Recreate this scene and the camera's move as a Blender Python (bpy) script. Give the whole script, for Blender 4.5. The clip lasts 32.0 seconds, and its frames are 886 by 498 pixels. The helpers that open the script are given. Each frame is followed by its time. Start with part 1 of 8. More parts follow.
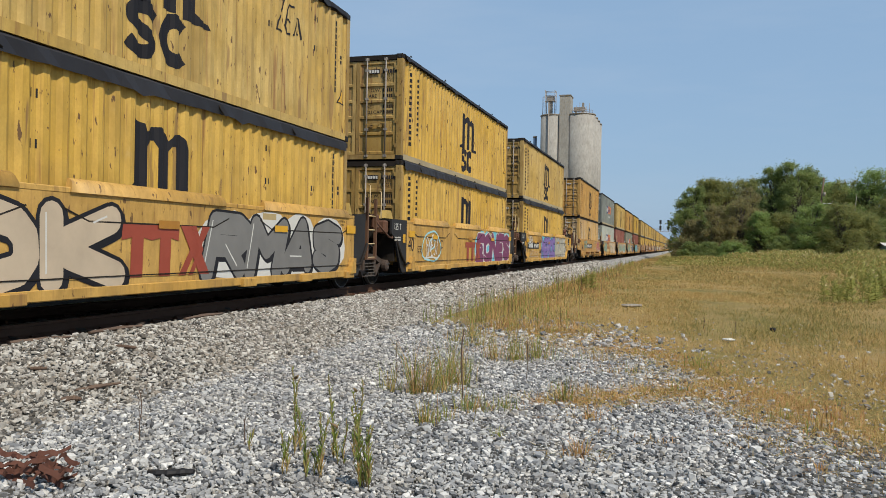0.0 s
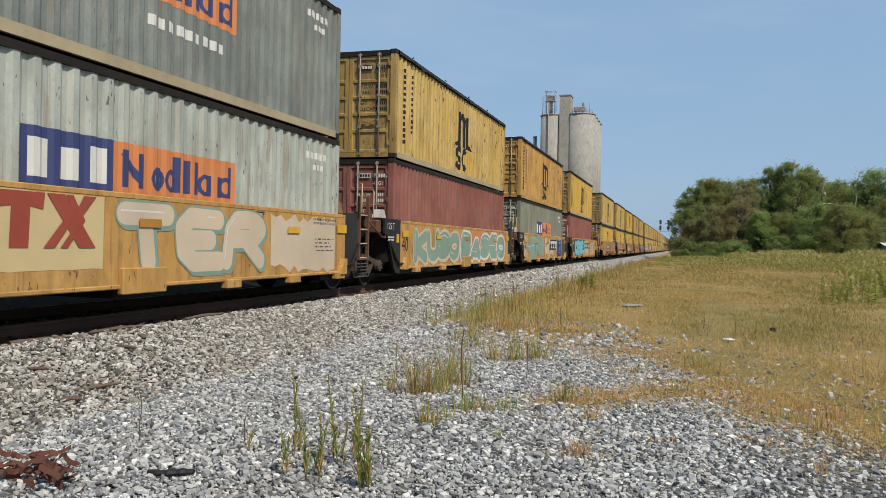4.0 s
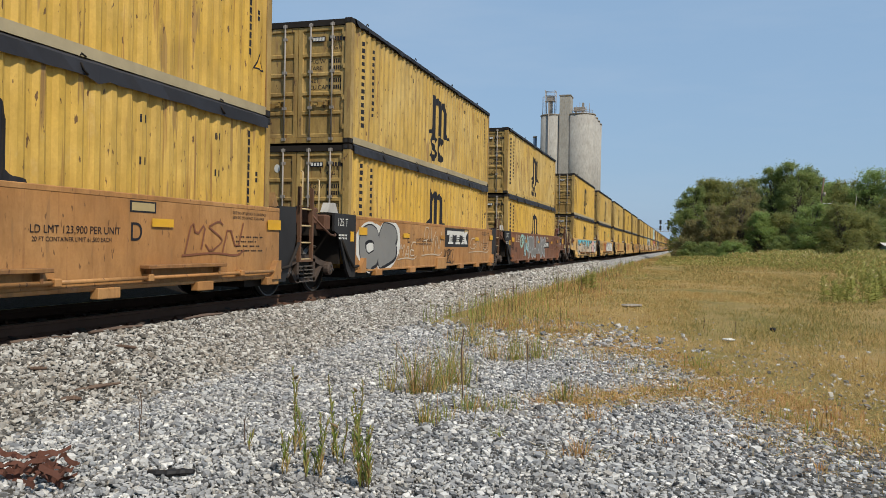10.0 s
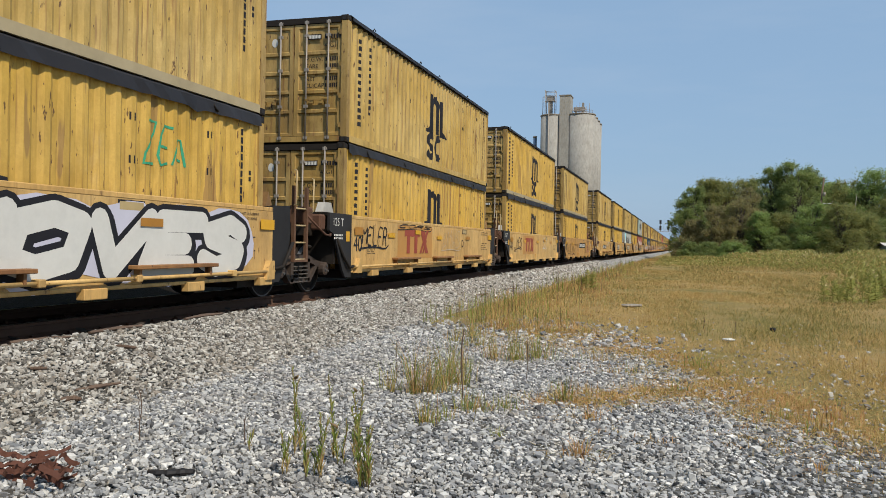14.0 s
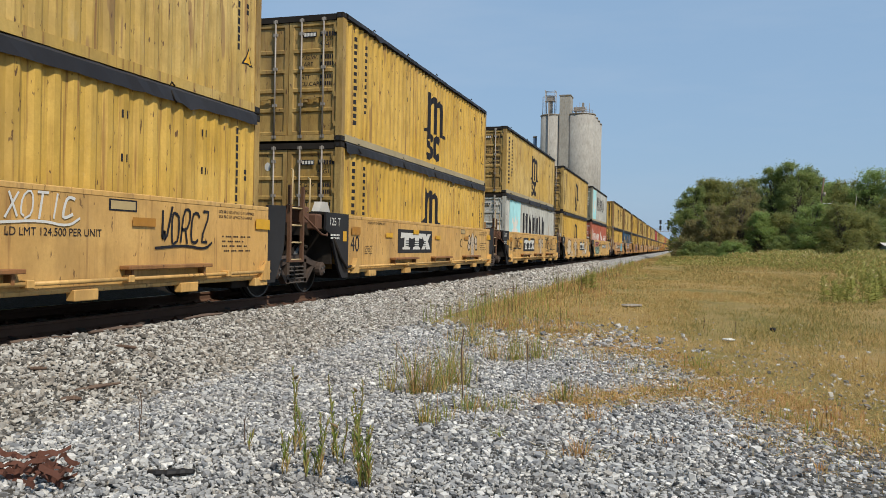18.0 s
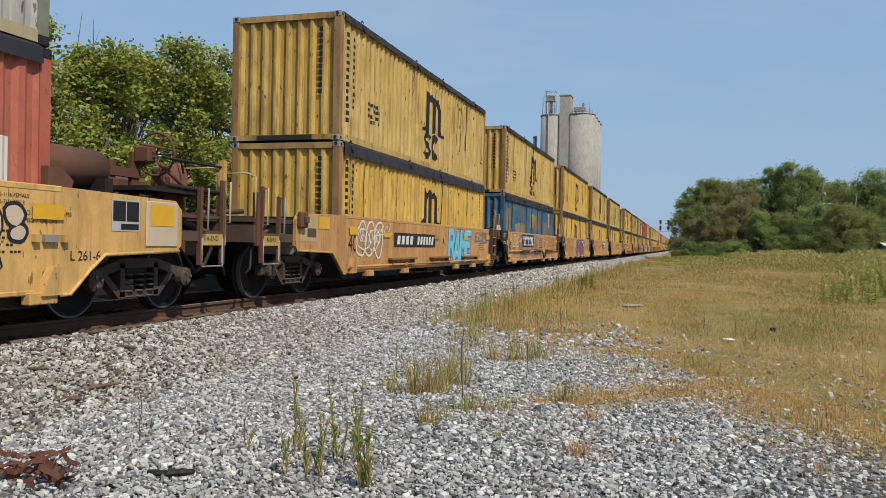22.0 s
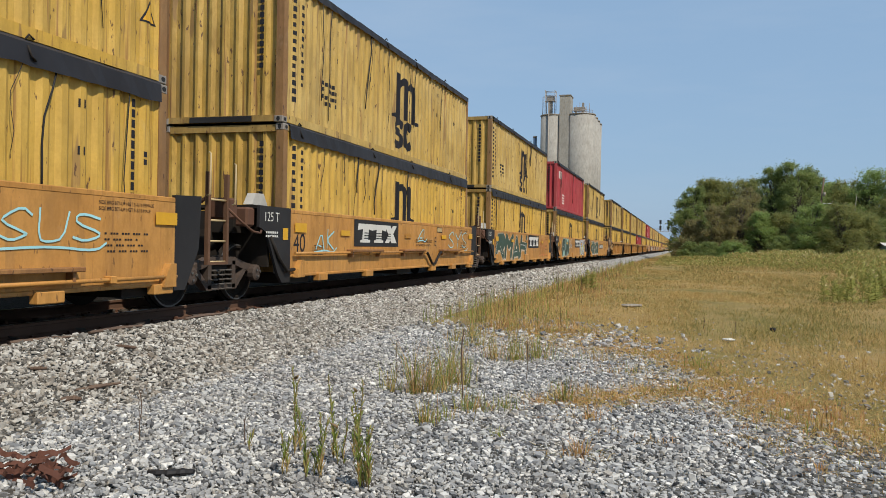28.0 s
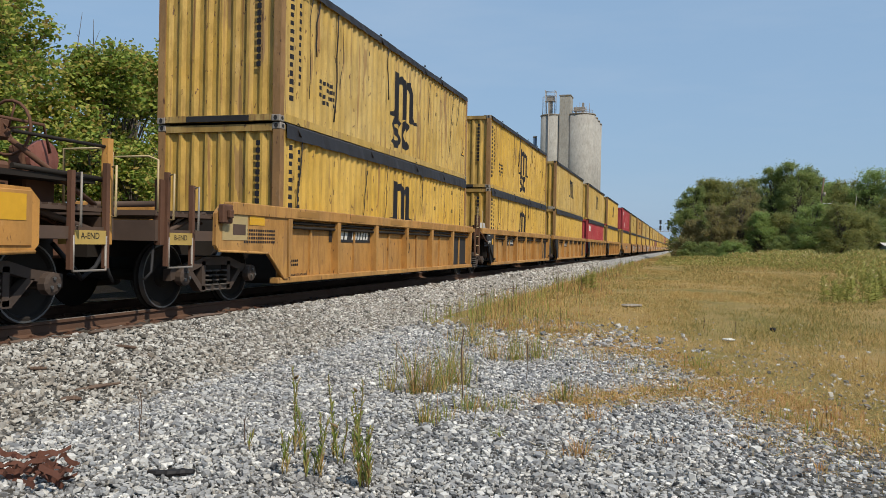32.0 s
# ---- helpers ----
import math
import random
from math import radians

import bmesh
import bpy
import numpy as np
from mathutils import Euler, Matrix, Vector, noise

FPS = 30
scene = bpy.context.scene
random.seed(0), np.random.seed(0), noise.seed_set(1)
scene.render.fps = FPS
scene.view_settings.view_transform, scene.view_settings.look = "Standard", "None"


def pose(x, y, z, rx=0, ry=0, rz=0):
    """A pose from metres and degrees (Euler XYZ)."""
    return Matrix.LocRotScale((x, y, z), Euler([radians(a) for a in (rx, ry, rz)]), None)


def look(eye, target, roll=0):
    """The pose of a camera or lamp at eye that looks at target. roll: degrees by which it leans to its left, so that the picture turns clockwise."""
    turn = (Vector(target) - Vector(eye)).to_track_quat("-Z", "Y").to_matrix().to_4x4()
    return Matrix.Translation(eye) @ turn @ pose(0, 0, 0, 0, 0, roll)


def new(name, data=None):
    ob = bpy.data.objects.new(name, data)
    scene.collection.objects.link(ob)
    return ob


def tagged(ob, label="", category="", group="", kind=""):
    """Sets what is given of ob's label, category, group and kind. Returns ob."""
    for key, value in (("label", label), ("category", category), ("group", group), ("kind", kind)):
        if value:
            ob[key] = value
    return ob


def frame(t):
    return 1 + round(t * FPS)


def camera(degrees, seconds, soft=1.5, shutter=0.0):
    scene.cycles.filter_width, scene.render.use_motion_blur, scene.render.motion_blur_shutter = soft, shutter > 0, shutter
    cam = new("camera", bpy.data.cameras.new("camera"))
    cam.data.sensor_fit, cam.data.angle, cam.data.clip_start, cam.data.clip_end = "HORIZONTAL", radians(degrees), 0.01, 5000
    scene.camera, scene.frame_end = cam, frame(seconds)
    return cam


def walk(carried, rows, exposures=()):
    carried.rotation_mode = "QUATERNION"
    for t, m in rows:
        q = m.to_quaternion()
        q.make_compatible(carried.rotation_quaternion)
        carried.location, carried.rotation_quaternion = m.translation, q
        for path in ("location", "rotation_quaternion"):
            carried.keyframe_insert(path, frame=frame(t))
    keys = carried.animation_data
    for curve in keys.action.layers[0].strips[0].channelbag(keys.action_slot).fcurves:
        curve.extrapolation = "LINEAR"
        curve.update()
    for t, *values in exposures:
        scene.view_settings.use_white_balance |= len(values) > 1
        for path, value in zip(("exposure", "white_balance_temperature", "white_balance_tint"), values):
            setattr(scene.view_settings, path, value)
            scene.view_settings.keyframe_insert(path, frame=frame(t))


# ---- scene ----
# ======== camera ========
CLIP = 32.0
EYE = (0.0, 0.0, 1.5)
YAW, PITCH, ROLL = 16.72, -0.342, 1.126
cam = camera(58.155, CLIP, soft=0.4)
aim = (EYE[0] - math.sin(radians(YAW)) * 100, EYE[1] + math.cos(radians(YAW)) * 100,
       EYE[2] + 100 * math.tan(radians(PITCH)))
walk(cam, [(0.0, look(EYE, aim, ROLL)), (CLIP, look(EYE, aim, ROLL))], exposures=[(0.0, 0.02), (CLIP, 0.02)])

# ======== plan of the line and the train ========
TRACK_X = -7.82          # centre of the track
RAIL_Z = 0.52            # top of rail
FLOOR = 0.42             # well floor above the rail
BOX_L, BOX_H, BOX_W = 12.19, 2.591, 2.438
SIDE = 1.40              # half width of a well car
SET_LEN, UNIT_LEN, FIRST = 81.508, 15.432, 52.854
GAP = UNIT_LEN - BOX_L
TIMES = (0.0, 8.0, 16.0, 24.0, 32.0)
UNITS = range(0, 67)
NEAR_UNITS = 35


def unit_start(n):
    k, j = divmod(n - 3, 5)
    return FIRST + k * SET_LEN + j * UNIT_LEN


def travelled(t):
    return 16.5587 * t - 0.00156 * (t - 16) ** 2 + 0.244 * ((t - 16) / 16) ** 3


# ======== world and sun ========
SUN_DIR = Vector((0.73, -0.50, 1.02)).normalized()
world = bpy.data.worlds.new("world")
scene.world = world
world.use_nodes = True
wn = world.node_tree.nodes
sky = wn.new("ShaderNodeTexSky")
sky.sky_type = "NISHITA"
sky.sun_disc = False
sky.sun_elevation = math.asin(SUN_DIR.z)
sky.sun_rotation = math.atan2(SUN_DIR.x, SUN_DIR.y)
sky.air_density, sky.dust_density, sky.ozone_density = 1.2, 0.8, 3.0
wn["Background"].inputs["Strength"].default_value = 0.105
wl = world.node_tree.links
haze = wn.new("ShaderNodeMix")          # an even summer haze over the whole sky
haze.data_type = "RGBA"
haze.inputs[0].default_value = 0.78
haze.inputs[7].default_value = (2.80, 4.32, 6.35, 1)
wl.new(sky.outputs["Color"], haze.inputs[6])
spot, flatten, wisp, lift = (wn.new("ShaderNode" + k) for k in ("TexCoord", "Mapping", "TexNoise", "MapRange"))
flatten.inputs["Scale"].default_value, flatten.inputs["Rotation"].default_value = (2.2, 2.2, 11.0), (0.25, 0.1, 0.0)
wisp.inputs["Scale"].default_value, wisp.inputs["Detail"].default_value, wisp.inputs["Roughness"].default_value = 1.0, 6.0, 0.6
for k, v in zip(range(1, 5), (0.48, 0.72, 0.0, 0.22)):
    lift.inputs[k].default_value = v
veil = wn.new("ShaderNodeMix")          # thin high cloud
veil.data_type = "RGBA"
veil.inputs[7].default_value = (4.5, 5.4, 6.6, 1)
wl.new(spot.outputs["Generated"], flatten.inputs["Vector"])
wl.new(flatten.outputs[0], wisp.inputs["Vector"])
wl.new(wisp.outputs["Fac"], lift.inputs[0])
wl.new(lift.outputs[0], veil.inputs[0])
wl.new(haze.outputs[2], veil.inputs[6])
wl.new(veil.outputs[2], wn["Background"].inputs["Color"])
sun_data = bpy.data.lights.new("sun", "SUN")
sun_data.energy, sun_data.angle, sun_data.color = 4.25, radians(0.6), (1.0, 0.915, 0.78)
sun = new("sun", sun_data)
sun.matrix_world = look(SUN_DIR * 60, (0, 0, 0))


# ======== materials ========
def material(name, rough=0.7, metal=0.0):
    m = bpy.data.materials.new(name)
    m.use_nodes = True
    b = m.node_tree.nodes["Principled BSDF"]
    b.inputs["Roughness"].default_value, b.inputs["Metallic"].default_value = rough, metal
    return m, m.node_tree.nodes, m.node_tree.links, b


def mixer(nodes, links, fac, a, b, blend="MIX"):
    mx = nodes.new("ShaderNodeMix")
    mx.data_type, mx.blend_type = "RGBA", blend
    for sock, v in ((mx.inputs[0], fac), (mx.inputs[6], a), (mx.inputs[7], b)):
        if isinstance(v, (int, float)):
            sock.default_value = v
        elif isinstance(v, tuple):
            sock.default_value = (*v, 1)
        else:
            links.new(v, sock)
    return mx.outputs[2]


def ramp(nodes, links, fac, lo, hi, v0=0.0, v1=1.0):
    r = nodes.new("ShaderNodeMapRange")
    r.inputs[1].default_value, r.inputs[2].default_value = lo, hi
    r.inputs[3].default_value, r.inputs[4].default_value = v0, v1
    links.new(fac, r.inputs[0])
    return r.outputs[0]


def coords(nodes, links, scale, shift=True, world_space=False):
    """Object space coordinates, moved by the object's random number, scaled per axis."""
    if world_space:
        src = nodes.new("ShaderNodeNewGeometry").outputs["Position"]
    else:
        src = nodes.new("ShaderNodeTexCoord").outputs["Object"]
    if shift and not world_space:
        info = nodes.new("ShaderNodeObjectInfo")
        mul = nodes.new("ShaderNodeMath")
        mul.operation = "MULTIPLY"
        mul.inputs[1].default_value = 57.0
        links.new(info.outputs["Random"], mul.inputs[0])
        add = nodes.new("ShaderNodeVectorMath")
        links.new(src, add.inputs[0])
        links.new(mul.outputs[0], add.inputs[1])
        src = add.outputs[0]
    mp = nodes.new("ShaderNodeMapping")
    mp.inputs["Scale"].default_value = scale
    links.new(src, mp.inputs["Vector"])
    return mp.outputs[0]


def noise_at(nodes, links, vec, scale, detail=4.0, rough=0.6):
    n = nodes.new("ShaderNodeTexNoise")
    n.inputs["Scale"].default_value, n.inputs["Detail"].default_value = scale, detail
    n.inputs["Roughness"].default_value = rough
    links.new(vec, n.inputs["Vector"])
    return n.outputs["Fac"]


def bump(nodes, links, bsdf, height, strength, dist):
    b = nodes.new("ShaderNodeBump")
    b.inputs["Strength"].default_value, b.inputs["Distance"].default_value = strength, dist
    links.new(height, b.inputs["Height"])
    links.new(b.outputs[0], bsdf.inputs["Normal"])


def paint(name, base, faded=None, rust=0.35, grime=0.4, rough=0.6, peel=0.0):
    """Weathered paint on steel: fading, streaks of dirt running down, rust spots and dents."""
    m, N, L, b = material(name, rough)
    drip = tuple(c * 0.5 for c in base)
    faded = faded or tuple(min(1, c * 1.15 + 0.03) for c in base)
    big = noise_at(N, L, coords(N, L, (0.5, 0.35, 0.5)), 1.0, 3)
    col = mixer(N, L, ramp(N, L, big, 0.38, 0.62), base, faded)
    blot = noise_at(N, L, coords(N, L, (1.6, 1.1, 0.8)), 1.3, 5, 0.65)
    col = mixer(N, L, ramp(N, L, blot, 0.48, 0.74, 0, 0.6), col, drip)
    run = noise_at(N, L, coords(N, L, (2.6, 2.6, 0.9)), 1.6, 5, 0.7)
    col = mixer(N, L, ramp(N, L, run, 0.46, 0.78, 0, grime), col, tuple(c * 0.42 for c in base))
    dirt = tuple(0.3 * c + 0.45 * d for c, d in zip(base, (0.16, 0.10, 0.05)))
    wash = noise_at(N, L, coords(N, L, (1.3, 1.3, 0.4)), 1.0, 4, 0.6)
    col = mixer(N, L, ramp(N, L, wash, 0.5, 0.74, 0, grime), col, dirt)
    scuff = noise_at(N, L, coords(N, L, (2.6, 2.0, 1.1)), 1.0, 5, 0.75)
    col = mixer(N, L, ramp(N, L, scuff, 0.61, 0.69, 0, 0.16), col, tuple(0.5 * c + 0.5 * d for c, d in zip(faded, (0.55, 0.50, 0.42))))
    fine = noise_at(N, L, coords(N, L, (1, 1, 1)), 30.0, 3, 0.7)
    col = mixer(N, L, ramp(N, L, fine, 0.35, 0.75, 0, 0.3), col, tuple(c * 0.6 for c in base))
    weep = noise_at(N, L, coords(N, L, (13, 13, 0.45)), 1.0, 3, 0.6)
    col = mixer(N, L, ramp(N, L, weep, 0.58, 0.70, 0, min(0.75, 0.55 * rust)), col, (0.16, 0.06, 0.022))
    stain = noise_at(N, L, coords(N, L, (4.5, 4.5, 0.55)), 1.0, 3, 0.5)
    col = mixer(N, L, ramp(N, L, stain, 0.645, 0.67, 0, min(0.65, 0.5 * rust)), col, (0.19, 0.105, 0.045))
    spots = noise_at(N, L, coords(N, L, (15, 15, 5.0)), 1.0, 3, 0.55)
    col = mixer(N, L, ramp(N, L, spots, 0.655, 0.69, 0, min(0.9, rust)), col, (0.075, 0.03, 0.013))
    if peel:
        strip = noise_at(N, L, coords(N, L, (5.0, 5.0, 0.10)), 1.0, 3, 0.5)
        col = mixer(N, L, ramp(N, L, strip, 0.55, 0.62, 0, peel), col, (0.42, 0.37, 0.30))
    L.new(col, b.inputs["Base Color"])
    L.new(ramp(N, L, run, 0.3, 0.8, rough - 0.1, min(1, rough + 0.25)), b.inputs["Roughness"])
    bump(N, L, b, big, 0.25, 0.03)
    return m


def plain(name, base, rough=0.7, metal=0.0, vary=0.3, scale=9.0, gloss=0.5):
    """A surface with grain at two scales."""
    m, N, L, b = material(name, rough, metal)
    v = coords(N, L, (1, 1, 1))
    a = noise_at(N, L, v, scale, 5)
    c = noise_at(N, L, v, scale * 0.12, 3)
    col = mixer(N, L, ramp(N, L, a, 0.3, 0.75, 0, vary), base, tuple(x * 0.5 for x in base))
    col = mixer(N, L, ramp(N, L, c, 0.35, 0.7, 0, vary), col, tuple(min(1, x * 1.35 + 0.01) for x in base))
    L.new(col, b.inputs["Base Color"])
    b.inputs["Specular IOR Level"].default_value = gloss
    bump(N, L, b, a, 0.2, 0.01)
    return m


def leafy(name, cols, rough=0.55, through_light=0.25):
    """Leaves or blades, each with a tone of its own."""
    m, N, L, b = material(name, rough)
    geo = N.new("ShaderNodeNewGeometry")
    r = N.new("ShaderNodeValToRGB")
    r.color_ramp.elements[0].color = (*cols[0], 1)
    r.color_ramp.elements[1].color = (*cols[-1], 1)
    for i, c in enumerate(cols[1:-1]):
        e = r.color_ramp.elements.new((i + 1) / (len(cols) - 1))
        e.color = (*c, 1)
    L.new(geo.outputs["Random Per Island"], r.inputs[0])
    L.new(r.outputs[0], b.inputs["Base Color"])
    b.inputs["Specular IOR Level"].default_value = 0.12
    t = N.new("ShaderNodeBsdfTranslucent")
    L.new(r.outputs[0], t.inputs["Color"])
    mix = N.new("ShaderNodeMixShader")
    mix.inputs[0].default_value = through_light
    L.new(b.outputs[0], mix.inputs[1])
    L.new(t.outputs[0], mix.inputs[2])
    L.new(mix.outputs[0], N["Material Output"].inputs["Surface"])
    return m


YELLOW = paint("container_yellow", (0.565, 0.345, 0.05), (0.595, 0.385, 0.088), 1.2, 0.5)
YELLOW_OLD = paint("container_old_yellow", (0.50, 0.325, 0.075), (0.54, 0.385, 0.135), 1.3, 0.6)
SILL = plain("cream_sill_paint", (0.34, 0.28, 0.17), 0.7, 0.0, 0.5, 6.0)
PEELED = paint("peeled_patch", (0.24, 0.19, 0.11), (0.13, 0.08, 0.05), 1.0, 1.0)
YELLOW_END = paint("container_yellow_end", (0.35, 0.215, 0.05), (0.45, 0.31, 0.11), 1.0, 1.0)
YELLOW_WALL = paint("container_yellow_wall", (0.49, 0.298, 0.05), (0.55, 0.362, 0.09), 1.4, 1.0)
TAN = paint("container_tan", (0.48, 0.255, 0.055), (0.52, 0.32, 0.095), 0.9, 0.75)
STRIPPED = paint("container_peeled_tan", (0.50, 0.30, 0.085), (0.54, 0.35, 0.13), 1.0, 0.6, 0.7, 0.8)
SAGE_GREY = paint("container_sage_grey", (0.36, 0.39, 0.34), (0.44, 0.46, 0.41), 0.8, 0.5, 0.6, 0.35)
GREY = paint("container_grey", (0.16, 0.18, 0.165), (0.23, 0.25, 0.225), 0.4, 0.5)
PALE = paint("container_pale_grey", (0.40, 0.405, 0.37), (0.48, 0.485, 0.45), 0.8, 0.5)
OLIVE = paint("container_olive_grey", (0.19, 0.20, 0.15), (0.25, 0.25, 0.19), 0.5, 0.5)
MAROON = paint("container_maroon", (0.23, 0.07, 0.05), (0.28, 0.11, 0.085), 0.4, 0.5)
BRICK = paint("container_brick_red", (0.38, 0.085, 0.045), (0.42, 0.12, 0.07), 0.4, 0.5)
RED = paint("container_red", (0.36, 0.025, 0.035), (0.38, 0.06, 0.06), 0.25, 0.4)
BLUE = paint("container_blue", (0.018, 0.085, 0.18), (0.05, 0.14, 0.21), 0.9, 0.8)
BLACK = plain("black_paint", (0.020, 0.019, 0.020), 0.65, 0.0, 0.5, 6.0, 0.25)
DARK = plain("dark_steel", (0.018, 0.014, 0.011), 0.75, 0.0, 0.5, 9.0, 0.2)
STEEL = plain("worn_steel", (0.26, 0.23, 0.20), 0.55, 0.2)
POST_RUST = paint("rusty_corner_paint", (0.27, 0.14, 0.05), (0.33, 0.19, 0.07), 1.0, 0.8)
SPRING = plain("dirty_spring_steel", (0.06, 0.05, 0.042), 0.7)
RUSTY = plain("rusty_steel", (0.10, 0.043, 0.022), 0.85, 0.0, 0.5)
TARP = plain("black_tarpaulin", (0.022, 0.022, 0.027), 0.6, 0.0, 0.5, 4.0, 0.3)
RAILRUST = plain("rail_rust", (0.105, 0.057, 0.036), 0.8, 0.0, 0.5, 9.0, 0.2)
TREAD = plain("bright_wheel_tread", (0.16, 0.155, 0.15), 0.5, 0.7)
TIE = plain("old_tie_wood", (0.11, 0.07, 0.048), 0.9, 0.0, 0.6, 14.0)
WHITE = plain("white_marking", (0.58, 0.57, 0.53), 0.6, 0.0, 0.2)
CREAM = plain("cream_spray", (0.50, 0.40, 0.285), 0.6, 0.0, 0.5, 2.0)
INK = plain("black_marking", (0.014, 0.014, 0.018), 0.7, 0.0, 0.5, 5.0, 0.2)
REDMARK = plain("dark_red_marking", (0.28, 0.05, 0.025), 0.6)
AMBER = plain("amber_reflector", (0.62, 0.33, 0.015), 0.45, 0.0, 0.3)
OLD_AMBER = plain("faded_amber_reflector", (0.38, 0.17, 0.02), 0.5, 0.0, 0.4)
DIRTY_WHITE = plain("dirty_white_paint", (0.42, 0.40, 0.36), 0.7, 0.0, 0.5)
CONCRETE = paint("silo_concrete", (0.31, 0.295, 0.265), (0.36, 0.345, 0.31), 0.0, 0.3, 0.9)
SPRAY = {k: plain("spray_" + k, c, 0.55, 0.0, 0.3, 2.5) for k, c in dict(
    grey=(0.33, 0.34, 0.35), stone=(0.40, 0.37, 0.29), purple=(0.20, 0.13, 0.36), violet=(0.21, 0.06, 0.19), blue=(0.09, 0.12, 0.34), cyan=(0.11, 0.50, 0.62),
    teal=(0.26, 0.42, 0.36), navy=(0.03, 0.04, 0.13), green=(0.025, 0.07, 0.05), pink=(0.62, 0.36, 0.33),
    sky=(0.32, 0.60, 0.64), orange=(0.55, 0.19, 0.06), brown=(0.20, 0.07, 0.03),
    lilac=(0.50, 0.49, 0.58), rose=(0.40, 0.10, 0.09)).items()}


# ======== mesh helpers ========
MESHES = {}
FINE_PRINT = ("emblem_base", "small_print", "lettering", "tally", "code_marks", "hinge_line", "foliage", "twig", "peeled_patch")


def part(name, make, mat, parent, label="", key=None):
    """One mesh object under a thing or part. make fills a bmesh; meshes with the same key are shared."""
    mats = mat if isinstance(mat, (list, tuple)) else [mat]
    tag = (key, tuple(m.name for m in mats)) if key else None
    if tag and tag in MESHES:
        me = MESHES[tag]
    else:
        bm = bmesh.new()
        make(bm)
        me = bpy.data.meshes.new(name)
        bm.to_mesh(me)
        bm.free()
        for m in mats:
            me.materials.append(m)
        if tag:
            MESHES[tag] = me
    ob = new(name, me)
    ob.parent = parent
    if label:
        tagged(ob, label)
    if name in FINE_PRINT:
        tagged(ob, kind="stuff")
    return ob


def box(bm, x0, x1, y0, y1, z0, z1, mi=0, bev=0.0):
    v = [bm.verts.new(p) for p in ((x0, y0, z0), (x1, y0, z0), (x1, y1, z0), (x0, y1, z0),
                                   (x0, y0, z1), (x1, y0, z1), (x1, y1, z1), (x0, y1, z1))]
    fs = [bm.faces.new([v[i] for i in f]) for f in
          ((3, 2, 1, 0), (4, 5, 6, 7), (0, 1, 5, 4), (1, 2, 6, 5), (2, 3, 7, 6), (3, 0, 4, 7))]
    for f in fs:
        f.material_index = mi
    if bev:
        bmesh.ops.bevel(bm, geom=list({e for f in fs for e in f.edges}), offset=bev, segments=1, affect="EDGES")


def slab(bm, pts, x0, x1, mi=0):
    """A plate with outline pts (y, z), from x0 to x1."""
    a = [bm.verts.new((x0, y, z)) for y, z in pts]
    b = [bm.verts.new((x1, y, z)) for y, z in pts]
    n = len(pts)
    fs = [bm.faces.new(a), bm.faces.new(b[::-1])]
    fs += [bm.faces.new((a[i], b[i], b[(i + 1) % n], a[(i + 1) % n])) for i in range(n)]
    for f in fs:
        f.material_index = mi
    bmesh.ops.recalc_face_normals(bm, faces=fs)


def tube(bm, p0, p1, r, seg=8, r1=None, mi=0):
    p0, p1 = Vector(p0), Vector(p1)
    q = (p1 - p0).to_track_quat("Z", "Y")
    r1 = r if r1 is None else r1
    ring = []
    for p, rr in ((p0, r), (p1, r1)):
        ring.append([bm.verts.new(p + q @ Vector((rr * math.cos(2 * math.pi * i / seg), rr * math.sin(2 * math.pi * i / seg), 0))) for i in range(seg)])
    fs = [bm.faces.new((ring[0][i], ring[0][(i + 1) % seg], ring[1][(i + 1) % seg], ring[1][i])) for i in range(seg)]
    for f in fs:
        f.smooth = True
    fs += [bm.faces.new(ring[0][::-1]), bm.faces.new(ring[1])]
    for f in fs:
        f.material_index = mi


def pipe(bm, pts, r, seg=6):
    """A bent round bar through pts, one skin; closed where the ends meet."""
    pts = [Vector(p) for p in pts]
    loop = len(pts) > 3 and (pts[0] - pts[-1]).length < 1e-4
    if loop:
        pts = pts[:-1]
    n, rings = len(pts), []
    last = None
    for i, p in enumerate(pts):
        a = pts[i - 1] if i or loop else p
        b = pts[(i + 1) % n] if i < n - 1 or loop else p
        q = (b - a).to_track_quat("Z", "Y")
        if last is None:
            side = q @ Vector((1, 0, 0))
        else:
            axis = q @ Vector((0, 0, 1))
            side = (last - axis * last.dot(axis))
            side = side.normalized() if side.length > 1e-5 else q @ Vector((1, 0, 0))
        up = (q @ Vector((0, 0, 1))).cross(side)
        last = side
        rings.append([bm.verts.new(p + (side * math.cos(6.28319 * k / seg) + up * math.sin(6.28319 * k / seg)) * r) for k in range(seg)])
    for a, b in list(zip(rings, rings[1:])) + ([(rings[-1], rings[0])] if loop else []):
        for k in range(seg):
            bm.faces.new((a[k], a[(k + 1) % seg], b[(k + 1) % seg], b[k])).smooth = True
    if not loop:
        bm.faces.new(rings[0][::-1])
        bm.faces.new(rings[-1])


